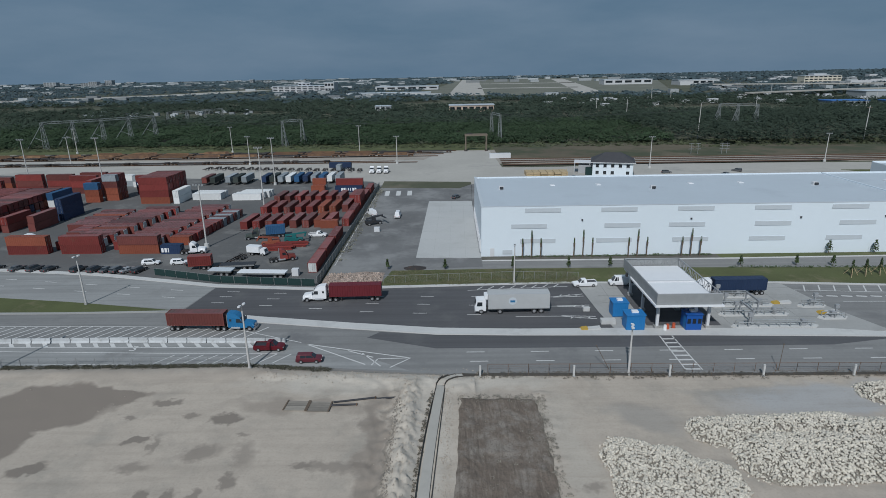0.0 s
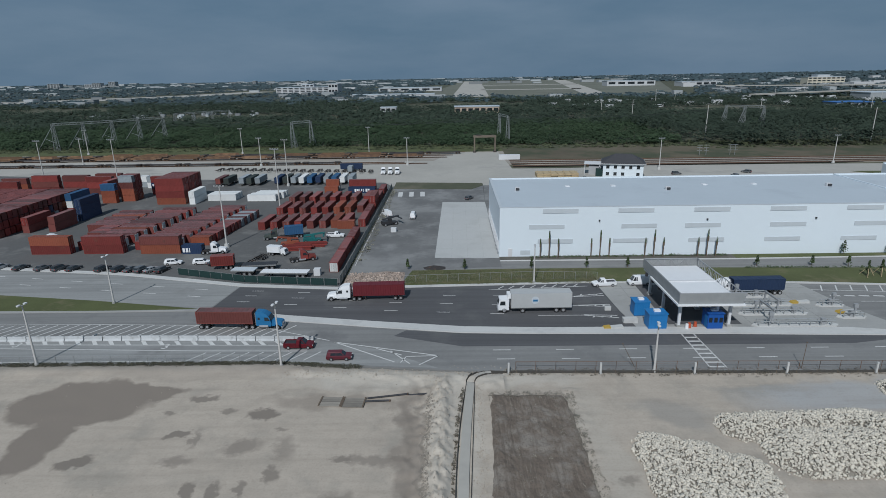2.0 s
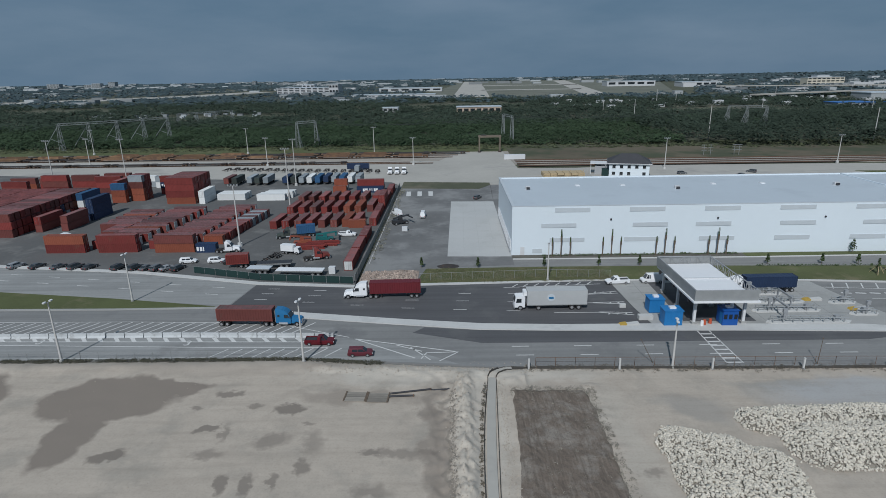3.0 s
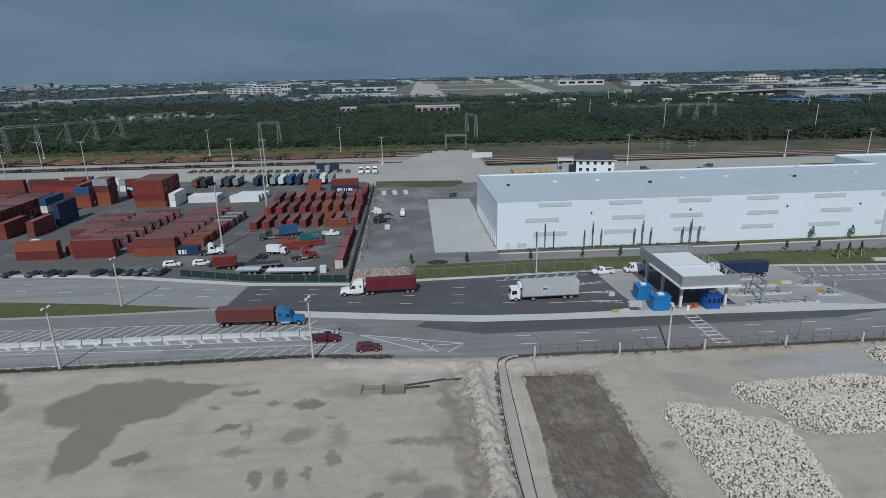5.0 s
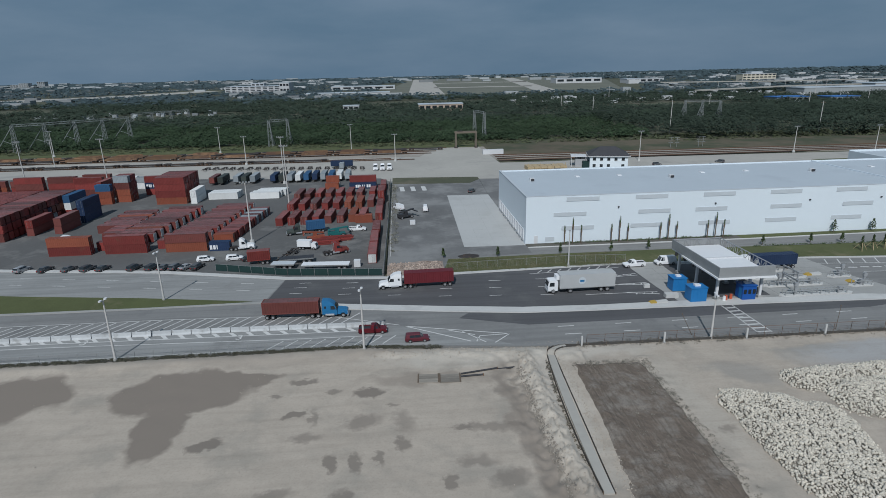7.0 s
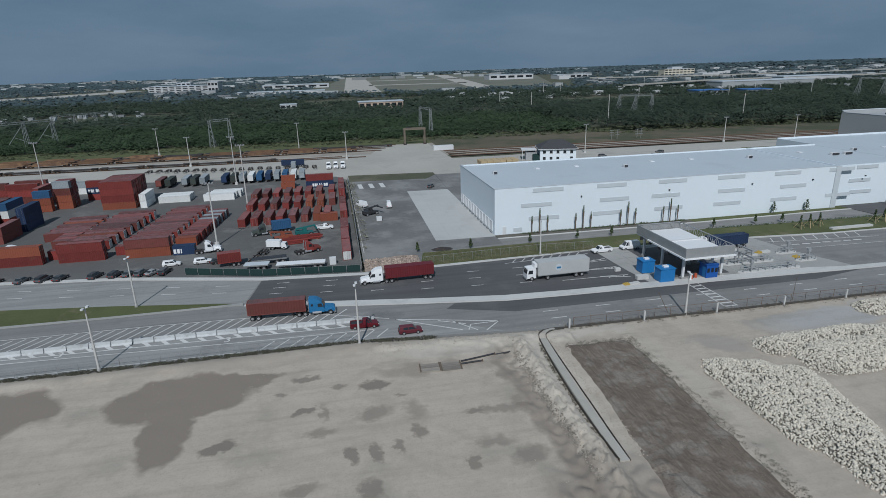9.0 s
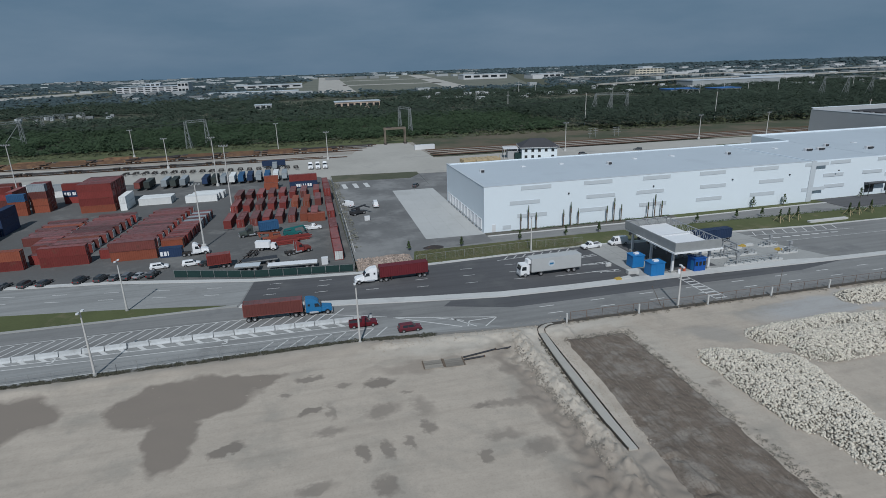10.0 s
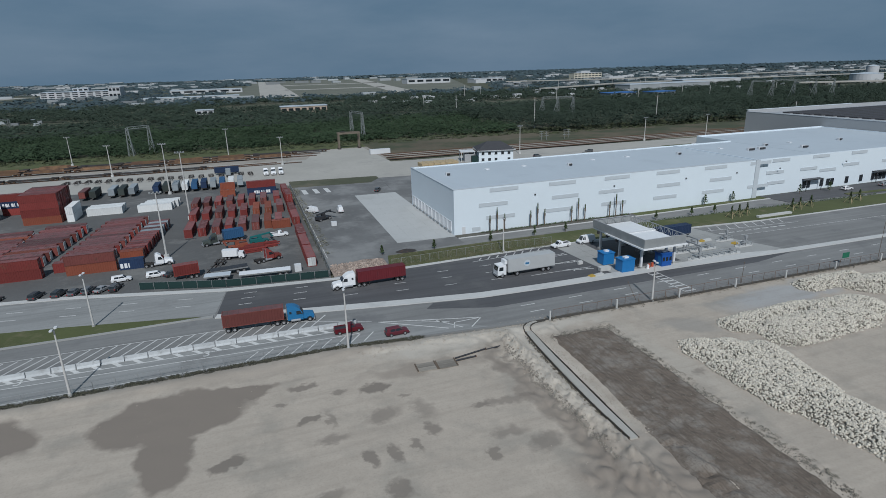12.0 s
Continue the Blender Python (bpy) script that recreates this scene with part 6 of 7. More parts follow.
for y, x0, x1 in ((297, -420, -8), (301.5, -420, -20), (318, -420, 2), (326, -420, 5), (331, -420, -2), (338, -420, 12)):
    rail_track(y, x0, x1, -0.012)
for y in (279.5, 286, 292, 298):
    rail_track(y, 34, 560, -0.01 if y > 280 else 0.0)


def flatcar_meshes():
    deck = Shape().profile([(-9.6, 0.95), (-6.8, 0.95), (-6.2, 0.6), (6.2, 0.6), (6.8, 0.95), (9.6, 0.95), (9.6, 1.25), (6.9, 1.25), (6.3, 1.0), (-6.3, 1.0), (-6.9, 1.25), (-9.6, 1.25)], -1.35, 1.35)
    side = Shape().box(-6.4, 6.4, -1.45, -1.36, 0.6, 1.9)
    side2 = Shape().box(-6.4, 6.4, 1.36, 1.45, 0.6, 1.9)
    bogie = Shape().box(-1.3, 1.3, -1.0, 1.0, 0.5, 0.9)
    axle = Shape().tube((0, -0.95, 0.45), (0, 0.95, 0.45), 0.44, n=10)
    coupler = Shape().box(-0.6, 0.6, -0.12, 0.12, 0.7, 0.95)
    return {"deck": deck.mesh("deck", M_FLATCAR), "side_sill": side.mesh("side_sill", M_FLATCAR), "side_sill_b": side2.mesh("side_sill", M_FLATCAR), "bogie": bogie.mesh("bogie", M_CHASSIS),
            "axle": axle.mesh("axle", M_RUSTY), "coupler": coupler.mesh("coupler", M_CHASSIS), "dark": deck.mesh("deck", M_CHASSIS)}


FLAT = flatcar_meshes()


def flatcar(x, y, loaded):
    f = thing("rail_flatcar", "empty ochre well flatcar on the rails" if loaded else "empty dark flatcar on the rails", "railway wagon", pose(x, y, 0.2, 0, 0, -0.7), "rail flatcars")
    part("deck", FLAT["deck"] if loaded else FLAT["dark"], None, f)
    if loaded:
        part("side_sill", FLAT["side_sill"], None, f)
        part("side_sill", FLAT["side_sill_b"], None, f)
    for dx in (-8.2, 8.2):
        b = part("bogie", FLAT["bogie"], None, f, at=(dx, 0, 0))
        part("axle", FLAT["axle"], None, b, at=(-0.9, 0, 0))
        part("axle", FLAT["axle"], None, b, at=(0.9, 0, 0))
    part("coupler", FLAT["coupler"], None, f, at=(9.9, 0, 0))


for y, x0, x1, loaded in ((297, -330, -50, 0), (326, -330, -8, 1), (318, -330, -20, 1), (331, -330, 0, 0)):
    x = x0
    while x < x1:
        flatcar(x, y - 0.012 * (x + 420), loaded if random.random() < 0.85 else 1 - loaded)
        x += 20.6
container(-43.3, 272.6, 1.22 / U, 0, colour="blue", state="low on a rail wagon", group="rail containers")
chassis(-43.3, 272.6, 0, 12.3, "black chassis under the navy box")
container(-42.6, 265.6, 1.25 / U, 90, 6.06, "grey", "on a chassis on the terminal paving")
chassis(-42.6, 265.6, 90, 6.4, "short chassis on the terminal paving")
for k in range(19):
    x = -108 + 4.15 * k
    chassis(x, 276.5 - 0.16 * (x + 100) - rnd(0, 1.5), 90 + rnd(-4, 4), 9.0, "empty black chassis parked on the terminal paving")
for x in (-26.9, -23.7, -20.5):
    tractor(x, 264.0, -90, M_WHITE_CAR, "white yard tractor parked on the terminal paving", False, 0.02)


def rail_gantry():
    g = thing("rail_gantry", "rusty brown steel portal over the rails", "gantry", pose(0, 0, 0))
    for x in (17.5, 29.2):
        for y in (330.2, 333.6):
            part("leg", Shape().box(x - 0.35, x + 0.35, y - 0.35, y + 0.35, -0.3, 8.4), M_GANTRY, g)
        part("foot", Shape().box(x - 0.8, x + 0.8, 329.6, 334.2, -0.3, 0.6), M_CHASSIS, g)
    for y in (330.2, 333.6):
        part("beam", Shape().box(16.9, 29.8, y - 0.4, y + 0.4, 8.4, 9.4), M_GANTRY, g)
    part("trolley", Shape().box(18.6, 21.4, 330.8, 333.0, 8.6, 9.8), M_CHASSIS, g)
    part("cross_tie", Shape().box(17.2, 17.8, 330.6, 333.2, 7.4, 7.9).box(28.9, 29.5, 330.6, 333.2, 7.4, 7.9), M_GANTRY, g)


rail_gantry()


def terminal_office():
    o = thing("terminal_office", "white two-storey office with a dark hipped roof", "office building", pose(78.6, 250.5, 0, 0, 0, -14))
    X0, X1, Y0, Y1 = -8.2, 8.2, -6.5, 6.5
    part("wall", Shape().box(X0, X1, Y0, Y1, -0.2, 5.9), M_WHITE_WALL, o)
    s = Shape().add([(X0 - 0.9, Y0 - 0.9, 5.9), (X1 + 0.9, Y0 - 0.9, 5.9), (X1 + 0.9, Y1 + 0.9, 5.9), (X0 - 0.9, Y1 + 0.9, 5.9), (X0 + 5, (Y0 + Y1) / 2, 9.3), (X1 - 5, (Y0 + Y1) / 2, 9.3)],
                    [(0, 1, 5, 4), (1, 2, 5), (2, 3, 4, 5), (3, 0, 4), (3, 2, 1, 0)])
    part("roof", s, M_DARK_ROOF, o, "dark shingle hip roof")
    part("eaves", Shape().box(X0 - 0.95, X1 + 0.95, Y0 - 0.95, Y1 + 0.95, 5.65, 5.9), M_SOFFIT, o)
    for k in range(5):
        for z in (0.9, 3.8):
            if (k + int(z)) % 5 == 3 and z < 2:
                continue
            w = part("window", Shape().box(X0 + 1.3 + 3.1 * k, X0 + 2.6 + 3.1 * k, Y0 - 0.06, Y0 + 0.02, z, z + 1.3), M_GLASS, o, "dark window")
            part("sill", Shape().box(X0 + 1.2 + 3.1 * k, X0 + 2.7 + 3.1 * k, Y0 - 0.14, Y0, z - 0.12, z - 0.02), M_SOFFIT, w)
    for k in range(3):
        part("window", Shape().box(X0 - 0.06, X0 + 0.02, Y0 + 1.5 + 3 * k, Y0 + 2.9 + 3 * k, 3.8, 5.0), M_GLASS, o, "dark window")
    part("annex", Shape().box(X0 - 6, X0 - 0.1, -1, 5.5, -0.2, 3.6), M_GREY_WALL, o, "grey side annex")
    part("annex_roof", Shape().box(X0 - 8, X0 - 1.0, -1.8, 6.3, 4.6, 4.85).box(X0 - 7.8, X0 - 7.6, -1.6, -1.4, -0.2, 4.6).box(X0 - 7.8, X0 - 7.6, 5.9, 6.1, -0.2, 4.6).box(X0 - 1.5, X0 - 1.3, -1.6, -1.4, 3.6, 4.6), M_SOFFIT, o, "pale canopy roof")
    part("stair", Shape().box(X0 - 3, X0 - 0.1, -5.0, -1.6, -0.2, 3.0), M_GREEN_MESH, o, "green stair block")


terminal_office()


def timber_stack(x, y, sx, sy, h, label):
    t = thing("timber_stack", label, "timber stack", pose(x, y, 0))
    n = 6
    for k in range(n):
        for z in range(2):
            part("bundle", Shape().box(sx * k / n + 0.1, sx * (k + 1) / n - 0.1, rnd(0, 0.6), sy - rnd(0, 0.6), h / 2 * z, h / 2 * (z + 1) - 0.08), M_WOOD_PALE, t)
    for k in range(4):
        part("upright", Shape().box(sx * k / 3.2, sx * k / 3.2 + 0.2, -0.2, 0.0, 0, h + 1.5), M_WOOD_PALE, t)


timber_stack(41, 246, 18, 8, 1.8, "stacked pale timber beside the office")
loose_block(34.5, 302, 11, 3, 2.4, "white_shed", "long white shed beside the rails", M_SOFFIT)
loose_block(228, 238, 14, 5, 3.0, "white_shed", "long white shed on the terminal paving", M_SOFFIT)
for x in (115, 118.5, 131, 133.5):
    p = thing("rail_signal", "pale steel rail signal cluster", "signal", pose(x + 20, 306, 0), "rail signals")
    part("mast", Shape().tube((0, 0, -0.3), (0, 0, 5.5), 0.14, 0.1, 6), M_STEEL, p)
    for z in (2.5, 4.0, 5.2):
        part("crossarm", Shape().box(-1.3, 1.3, -0.1, 0.1, z, z + 0.2), M_STEEL, p)


def lattice_leg(parent, a, b, w0, w1, n=6):
    """One tapering lattice leg as a part of a pylon."""
    a, b = Vector(a), Vector(b)
    s = Shape()
    cs = []
    for k in range(n + 1):
        p = a.lerp(b, k / n)
        w = w0 + (w1 - w0) * k / n
        cs.append([p + Vector((dx * w / 2, dy * w / 2, 0)) for dx, dy in ((-1, -1), (1, -1), (1, 1), (-1, 1))])
    for i in range(4):
        s.tube(cs[0][i], cs[-1][i], 0.13, n=4)
    for k in range(n):
        for i in range(4):
            s.tube(cs[k][i], cs[k + 1][(i + 1) % 4], 0.07, n=4)
    part("lattice_leg", s, M_LATTICE, parent)


def pylon_row(points, h, back, label):
    g = thing("power_gantry", label, "power gantry")
    for x, y in points:
        lattice_leg(g, (x, y, -0.5), (x, y, h), 2.6, 1.1)
        part("back_stay", Shape().tube((x + back[0], y + back[1], -0.5), (x, y, h - 1), 0.25, n=5).tube((x + back[0] * 0.5, y + back[1] * 0.5, h * 0.45), (x, y, h * 0.3), 0.12, n=5), M_LATTICE, g)
    for (xa, ya), (xb, yb) in zip(points, points[1:]):
        s = Shape()
        for dz in (0, 1.2):
            s.tube((xa, ya, h + dz - 1), (xb, yb, h + dz - 1), 0.16, n=4)
        for k in range(8):
            pa, pb = Vector((xa, ya, h - 1)).lerp(Vector((xb, yb, h - 1)), k / 8), Vector((xa, ya, h - 1)).lerp(Vector((xb, yb, h - 1)), (k + 1) / 8)
            s.tube(pa + Vector((0, 0, 1.2 * (k % 2))), pb + Vector((0, 0, 1.2 * ((k + 1) % 2))), 0.08, n=4)
        part("lattice_beam", s, M_LATTICE, g)


pylon_row([(-248, 366), (-235, 376), (-223, 388), (-212, 401), (-202, 416)], 17, (-15, 3), "grey lattice power gantry row above the scrub")
pylon_row([(-262, 560), (-250, 575), (-238, 590), (-226, 605)], 10.5, (-9, 12), "grey lattice power gantry row above the scrub")
pylon_row([(-95.5, 364), (-85.6, 372)], 16, (2, 3), "grey lattice power portal above the scrub")
pylon_row([(36.5, 392), (40.5, 374)], 17, (1, 3), "grey lattice power portal beside the rails")
pylon_row([(203, 428), (213, 421), (223, 414)], 18, (-3, 5), "grey lattice power portal among tall trees")
pylon_row([(470, 470), (490, 462), (510, 454), (530, 446), (548, 440)], 22, (-3, 5), "grey lattice power portal among tall trees")
p = thing("power_lines", "thin sagging power lines above the scrub", "power line")
for k, (a, b) in enumerate((((-202, 416, 16), (-86, 372, 15)), ((-212, 401, 16), (-95, 364, 15)), ((-86, 372, 15), (38, 380, 16)), ((-95, 364, 15), (36, 392, 16)), ((40, 376, 16), (203, 428, 17)), ((38, 390, 16), (213, 421, 17)))):
    cuv, pts = Shape(), []
    for i in range(13):
        u = i / 12
        pts.append(Vector(a).lerp(Vector(b), u) - Vector((0, 0, 12 * u * (1 - u))))
    for q, r in zip(pts, pts[1:]):
        cuv.tube(q, r, 0.05, n=3)
    part("cable", cuv, M_DARK_STEEL, p)


# ---- plants ----
rng = np.random.default_rng(7)


def card_mesh(name, centres, normals, sizes, material):
    """Many small leaf-clump quads, each its own island."""
    n = len(centres)
    up = rng.normal(size=(n, 3))
    a = np.cross(normals, up)
    a /= np.linalg.norm(a, axis=1, keepdims=True) + 1e-9
    b = np.cross(normals, a)
    s = sizes[:, None]
    k = rng.uniform(0.6, 1.25, size=(n, 4, 1))
    co = np.stack([centres + k[:, 0] * s * a, centres + k[:, 1] * s * b, centres - k[:, 2] * s * a, centres - k[:, 3] * s * b], 1).reshape(-1, 3)
    me = bpy.data.meshes.new(name)
    me.vertices.add(4 * n)
    me.vertices.foreach_set("co", co.ravel())
    me.loops.add(4 * n)
    me.loops.foreach_set("vertex_index", np.arange(4 * n))
    me.polygons.add(n)
    me.polygons.foreach_set("loop_start", np.arange(0, 4 * n, 4))
    me.update(calc_edges=True)
    me.materials.append(material)
    return me


def crowns(xy, heights, radii, per, size, base=-0.4):
    """Clump quads on the upper shells of uneven crowns standing at xy."""
    n = len(xy)
    d = rng.normal(size=(n, per, 3))
    d[..., 2] = np.abs(d[..., 2]) * 0.9 - 0.15
    d /= np.linalg.norm(d, axis=2, keepdims=True)
    lump = 0.65 + 0.35 * rng.random((n, per, 1)) + 0.15 * np.sin(5 * d[..., :1] + np.arange(n)[:, None, None])
    c = np.empty((n, per, 3))
    c[..., 0] = xy[:, None, 0] + d[..., 0] * radii[:, None] * lump[..., 0]
    c[..., 1] = xy[:, None, 1] + d[..., 1] * radii[:, None] * lump[..., 0]
    c[..., 2] = base + heights[:, None] * (0.35 + 0.65 * np.maximum(0, d[..., 2]) * lump[..., 0])
    nrm = 0.3 * d + 0.2 * rng.normal(size=d.shape) + np.array((0, -0.2, 1.0))
    nrm /= np.linalg.norm(nrm, axis=2, keepdims=True)
    sz = (size * radii[:, None] * rng.uniform(0.7, 1.3, (n, per)))
    return c.reshape(-1, 3), nrm.reshape(-1, 3), sz.ravel()


def scatter(n, y0, y1, power=1.0):
    y = y0 + (y1 - y0) * rng.random(n) ** power
    x = rng.uniform(-0.95 * y - 60, 1.75 * y + 60)
    return np.stack([x, y], 1)


def woods(name, label, groups, material):
    cs = [crowns(*g) for g in groups]
    me = card_mesh(name, *(np.concatenate([c[i] for c in cs]) for i in range(3)), material)
    tagged(new(name, me), label, "woodland", kind="stuff")


def forest_front(x):
    return np.where(x < 150, 362 - 0.02 * x, 340 - 0.06 * (x - 150))


low = scatter(9000, 340, 520)
low = low[low[:, 1] > forest_front(low[:, 0]) + 3 * rng.random(len(low))]
low = low[~((low[:, 0] > 150) & (low[:, 1] < 470))]
mid = scatter(11000, 480, 980)
gap = (np.sin(mid[:, 0] * 0.011 + 1.3) * np.sin(mid[:, 1] * 0.017) > 0.55) & (mid[:, 1] > 620)
mid = mid[~gap]
tall = np.stack([rng.uniform(150, 760, 2600), rng.uniform(296, 520, 2600)], 1)
tall = tall[tall[:, 1] > forest_front(tall[:, 0]) + 2]
woods("mangrove_scrub", "dense low dark green scrub behind the rails", [
    (low, rng.uniform(3.0, 6.5, len(low)), rng.uniform(3.0, 5.2, len(low)), 56, 0.15)], M_FOREST)
woods("woodland", "darker mixed trees stretching behind the scrub", [
    (mid, rng.uniform(3.5, 7.5, len(mid)), rng.uniform(4, 7.5, len(mid)), 34, 0.19),
    (tall, rng.uniform(8, 14, len(tall)), rng.uniform(3.5, 5.5, len(tall)), 80, 0.14)], mat("dark_tree_leaves", (0.036, 0.05, 0.036), 0.95, var=0.42, scale=0.012, fine=0.1, where="World", island=0.25, spec=0.1))
far = scatter(8000, 900, 2300)
far = far[np.abs(far[:, 0] - np.interp(far[:, 1], [900, 1000, 1180, 1410, 1700, 1900], [-1300, -1100, -773, -582, -500, -470])) > np.where(far[:, 1] < 1750, 110, 0)]
far = far[~((far[:, 0] > -60) & (far[:, 0] < 0.42 * far[:, 1]) & (far[:, 1] > 1090))]
vfar = scatter(9000, 2200, 4180, 1.2)
vfar = vfar[~((vfar[:, 0] > 0) & (vfar[:, 0] < 0.30 * vfar[:, 1]) & (vfar[:, 1] < 3000))]
# blue-grey in the leaf colour stands in for the haze of distance
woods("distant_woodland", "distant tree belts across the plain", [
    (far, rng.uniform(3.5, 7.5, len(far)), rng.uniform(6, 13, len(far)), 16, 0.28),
    (vfar, rng.uniform(2, 4.5, len(vfar)) * np.interp(vfar[:, 0] / vfar[:, 1], [-0.7, 0.0, 0.8], [0.4, 1.3, 3.6]), rng.uniform(14, 32, len(vfar)), 10, 0.32)], mat("haze_tinted_leaves", (0.055, 0.078, 0.086), 0.95, var=0.35, scale=0.01, fine=0.1, where="World", island=0.25, spec=0.1))
grassy = np.stack([rng.uniform(-420, 640, 5200), rng.uniform(334, 372, 5200)], 1)
grassy = grassy[(grassy[:, 1] > np.where(grassy[:, 0] < 150, 346 - 0.03 * grassy[:, 0], 312 - 0.03 * grassy[:, 0]))]
woods("rough_grass", "rough grass and brush along the rails", [(grassy, rng.uniform(0.5, 1.6, len(grassy)), rng.uniform(0.8, 2.0, len(grassy)), 8, 0.45)],
      mat("rough_grass_blades", (0.07, 0.08, 0.045), 0.95, var=0.4, scale=0.05, where="World", island=0.4, spec=0.1))


def small_tree(x, y, h, r, label, staked=False, z=0.1):
    t = thing("young_tree", label, "tree", pose(x, y, z), "young trees")
    part("trunk", Shape().tube((0, 0, -0.1), (0.05, 0, h * 0.6), 0.07, 0.04, 6), M_TRUNK, t)
    n = 130
    d = rng.normal(size=(n, 3))
    d /= np.linalg.norm(d, axis=1, keepdims=True)
    zc = rng.random(n)
    w = r * (1.0 - 0.75 * zc) * rng.uniform(0.4, 1.0, n)
    c = np.stack([d[:, 0] * w, d[:, 1] * w, h * (0.25 + 0.75 * zc)], 1)
    part("crown", card_mesh("crown", c, d, np.full(n, 0.17) * rng.uniform(0.6, 1.4, n), M_LEAF), None, t)
    if staked:
        for a in range(3):
            part("stake", Shape().tube((1.5 * math.cos(2.1 * a), 1.5 * math.sin(2.1 * a), 0), (0.05, 0, h * 0.62), 0.06, n=5), M_WOOD_PALE, t, "pale timber prop")


for x, y in ((-6.1, 128.9), (7.2, 128.4), (22.8, 131.2), (35.6, 131.8), (45.1, 132.3), (74.8, 128.6), (87.3, 128.4), (95.1, 127.6)):
    small_tree(x, y if y < 129 else 128.7, 2.4, 0.75, "small dark conical tree on the verge")
for x, y in ((99.5, 136.2), (110.3, 136.0), (138, 135.2), (150, 134)):
    small_tree(x, y, 3.4, 1.2, "young leafy tree on the front lawn")
for x, y in ((94.8, 121.0), (98.2, 121.6), (101.5, 122), (117.5, 120.6), (121, 121), (126, 121.5), (140, 119.5), (146, 121)):
    small_tree(x, y, 3.6, 0.7, "newly planted tree held by timber props", True)


def bound_palm(x, y, h, label="newly planted palm with tied fronds"):
    t = thing("palm", label, "palm tree", pose(x, y, 0.1), "palms by the warehouse")
    part("trunk", Shape().tube((0, 0, -0.1), (0, 0, h * 0.72), 0.16, 0.12, 7), M_TRUNK, t)
    part("boot", Shape().tube((0, 0, h * 0.55), (0, 0, h * 0.74), 0.2, 0.24, 7), M_TRUNK, t)
    for k in range(7):
        a = 2 * math.pi * k / 7
        part("frond", Shape().tube((0.1 * math.cos(a), 0.1 * math.sin(a), h * 0.7), (0.15 * math.cos(a), 0.15 * math.sin(a), h * (0.86 + 0.02 * (k % 4))), 0.06, 0.04, 4).tube((0.15 * math.cos(a), 0.15 * math.sin(a), h * (0.86 + 0.02 * (k % 4))), (0.1 * math.cos(a), 0.1 * math.sin(a), h), 0.04, 0.02, 4), M_LEAF, t)


for a in (25.9, 38.3, 51.4, 64.2):
    bound_palm(a, 136.0, 4.9)
    bound_palm(a + 2.15, 136.0, 6.9)
    bound_palm(a + 4.4, 136.0, 4.9)


def clumps(name, label, xy, h, r, per, size, material, base=0.1):
    h = np.asarray(h) * rng.uniform(0.6, 1.4, len(xy))
    r = np.asarray(r) * rng.uniform(0.6, 1.4, len(xy))
    me = card_mesh(name, *crowns(xy, h, r, per, size, base), material)
    tagged(new(name, me), label, "plants", kind="stuff")


hx = np.concatenate([np.arange(24, 72, 0.6), np.arange(72, 160, 0.8)])
clumps("hedge_plants", "row of low dark shrubs by the service road", np.stack([hx, np.where(hx < 72, 136.6, 127.3 - 0.03 * (hx - 72))], 1) + rng.normal(0, 0.12, (len(hx), 2)), 0.4, 0.4, 14, 0.35, M_LEAF)
wx = rng.uniform(-150, -10, 2400)
clumps("edge_weeds", "dark weeds along the road edge", np.stack([wx, np.array([edge_y(v) for v in wx]) - rng.gamma(1.6, 0.42, len(wx)) + 0.3], 1), 0.13, 0.34, 14, 0.2, mat("dark_weeds", (0.06, 0.058, 0.04), 0.95, var=0.4, island=0.5), 0.0)
wx = rng.uniform(12, 150, 1300)
clumps("edge_weeds", "dry brown weeds along the edge fence", np.stack([wx, np.array([edge_y(v) for v in wx]) + rng.normal(-0.3, 0.5, len(wx))], 1), 0.3, 0.3, 12, 0.18, M_DRYWEED, 0.0)
dx = np.stack([rng.uniform(7, 21.4, 3600), rng.uniform(30, 75, 3600)], 1)
keep = (np.abs(dx[:, 0] - 20.6) < 0.7) | (dx[:, 1] > 73.2) | (rng.random(3600) < 0.06)
dx = dx[keep & (dx[:, 0] > 9.4)]
ly = rng.uniform(46.5, 76, 150)
lx = np.stack([4.1 + 0.0022 * (ly - 48) ** 2 + rng.normal(0, 0.14, 150), ly], 1)
clumps("trench_weeds", "small dull weeds along the silt fence", lx, 0.2, 0.16, 7, 0.45, M_DRYWEED, 0.15)
clumps("dry_tufts", "dry tufts on the turned soil", dx, 0.24, 0.22, 14, 0.2, mat("bleached_tufts", (0.21, 0.19, 0.155), 0.95, var=0.4, scale=0.6, island=0.5), 0.1)
vx = np.stack([rng.uniform(-5, 36, 1300), rng.uniform(118.6, 127.6, 1300)], 1)
clumps("verge_weeds", "dry grass tufts on the verge", vx, 0.2, 0.4, 14, 0.17, mat("verge_tufts", (0.13, 0.125, 0.065), 0.95, var=0.4, island=0.4), 0.08)
sx = np.stack([rng.uniform(-20.0, -17.0, 260), rng.uniform(135, 226, 260)], 1)
clumps("fence_litter", "pale debris and weeds along the side fence", sx, 0.35, 0.4, 6, 0.4, mat("pale_debris", (0.17, 0.165, 0.13), 0.95, var=0.4, island=0.5), 0.03)


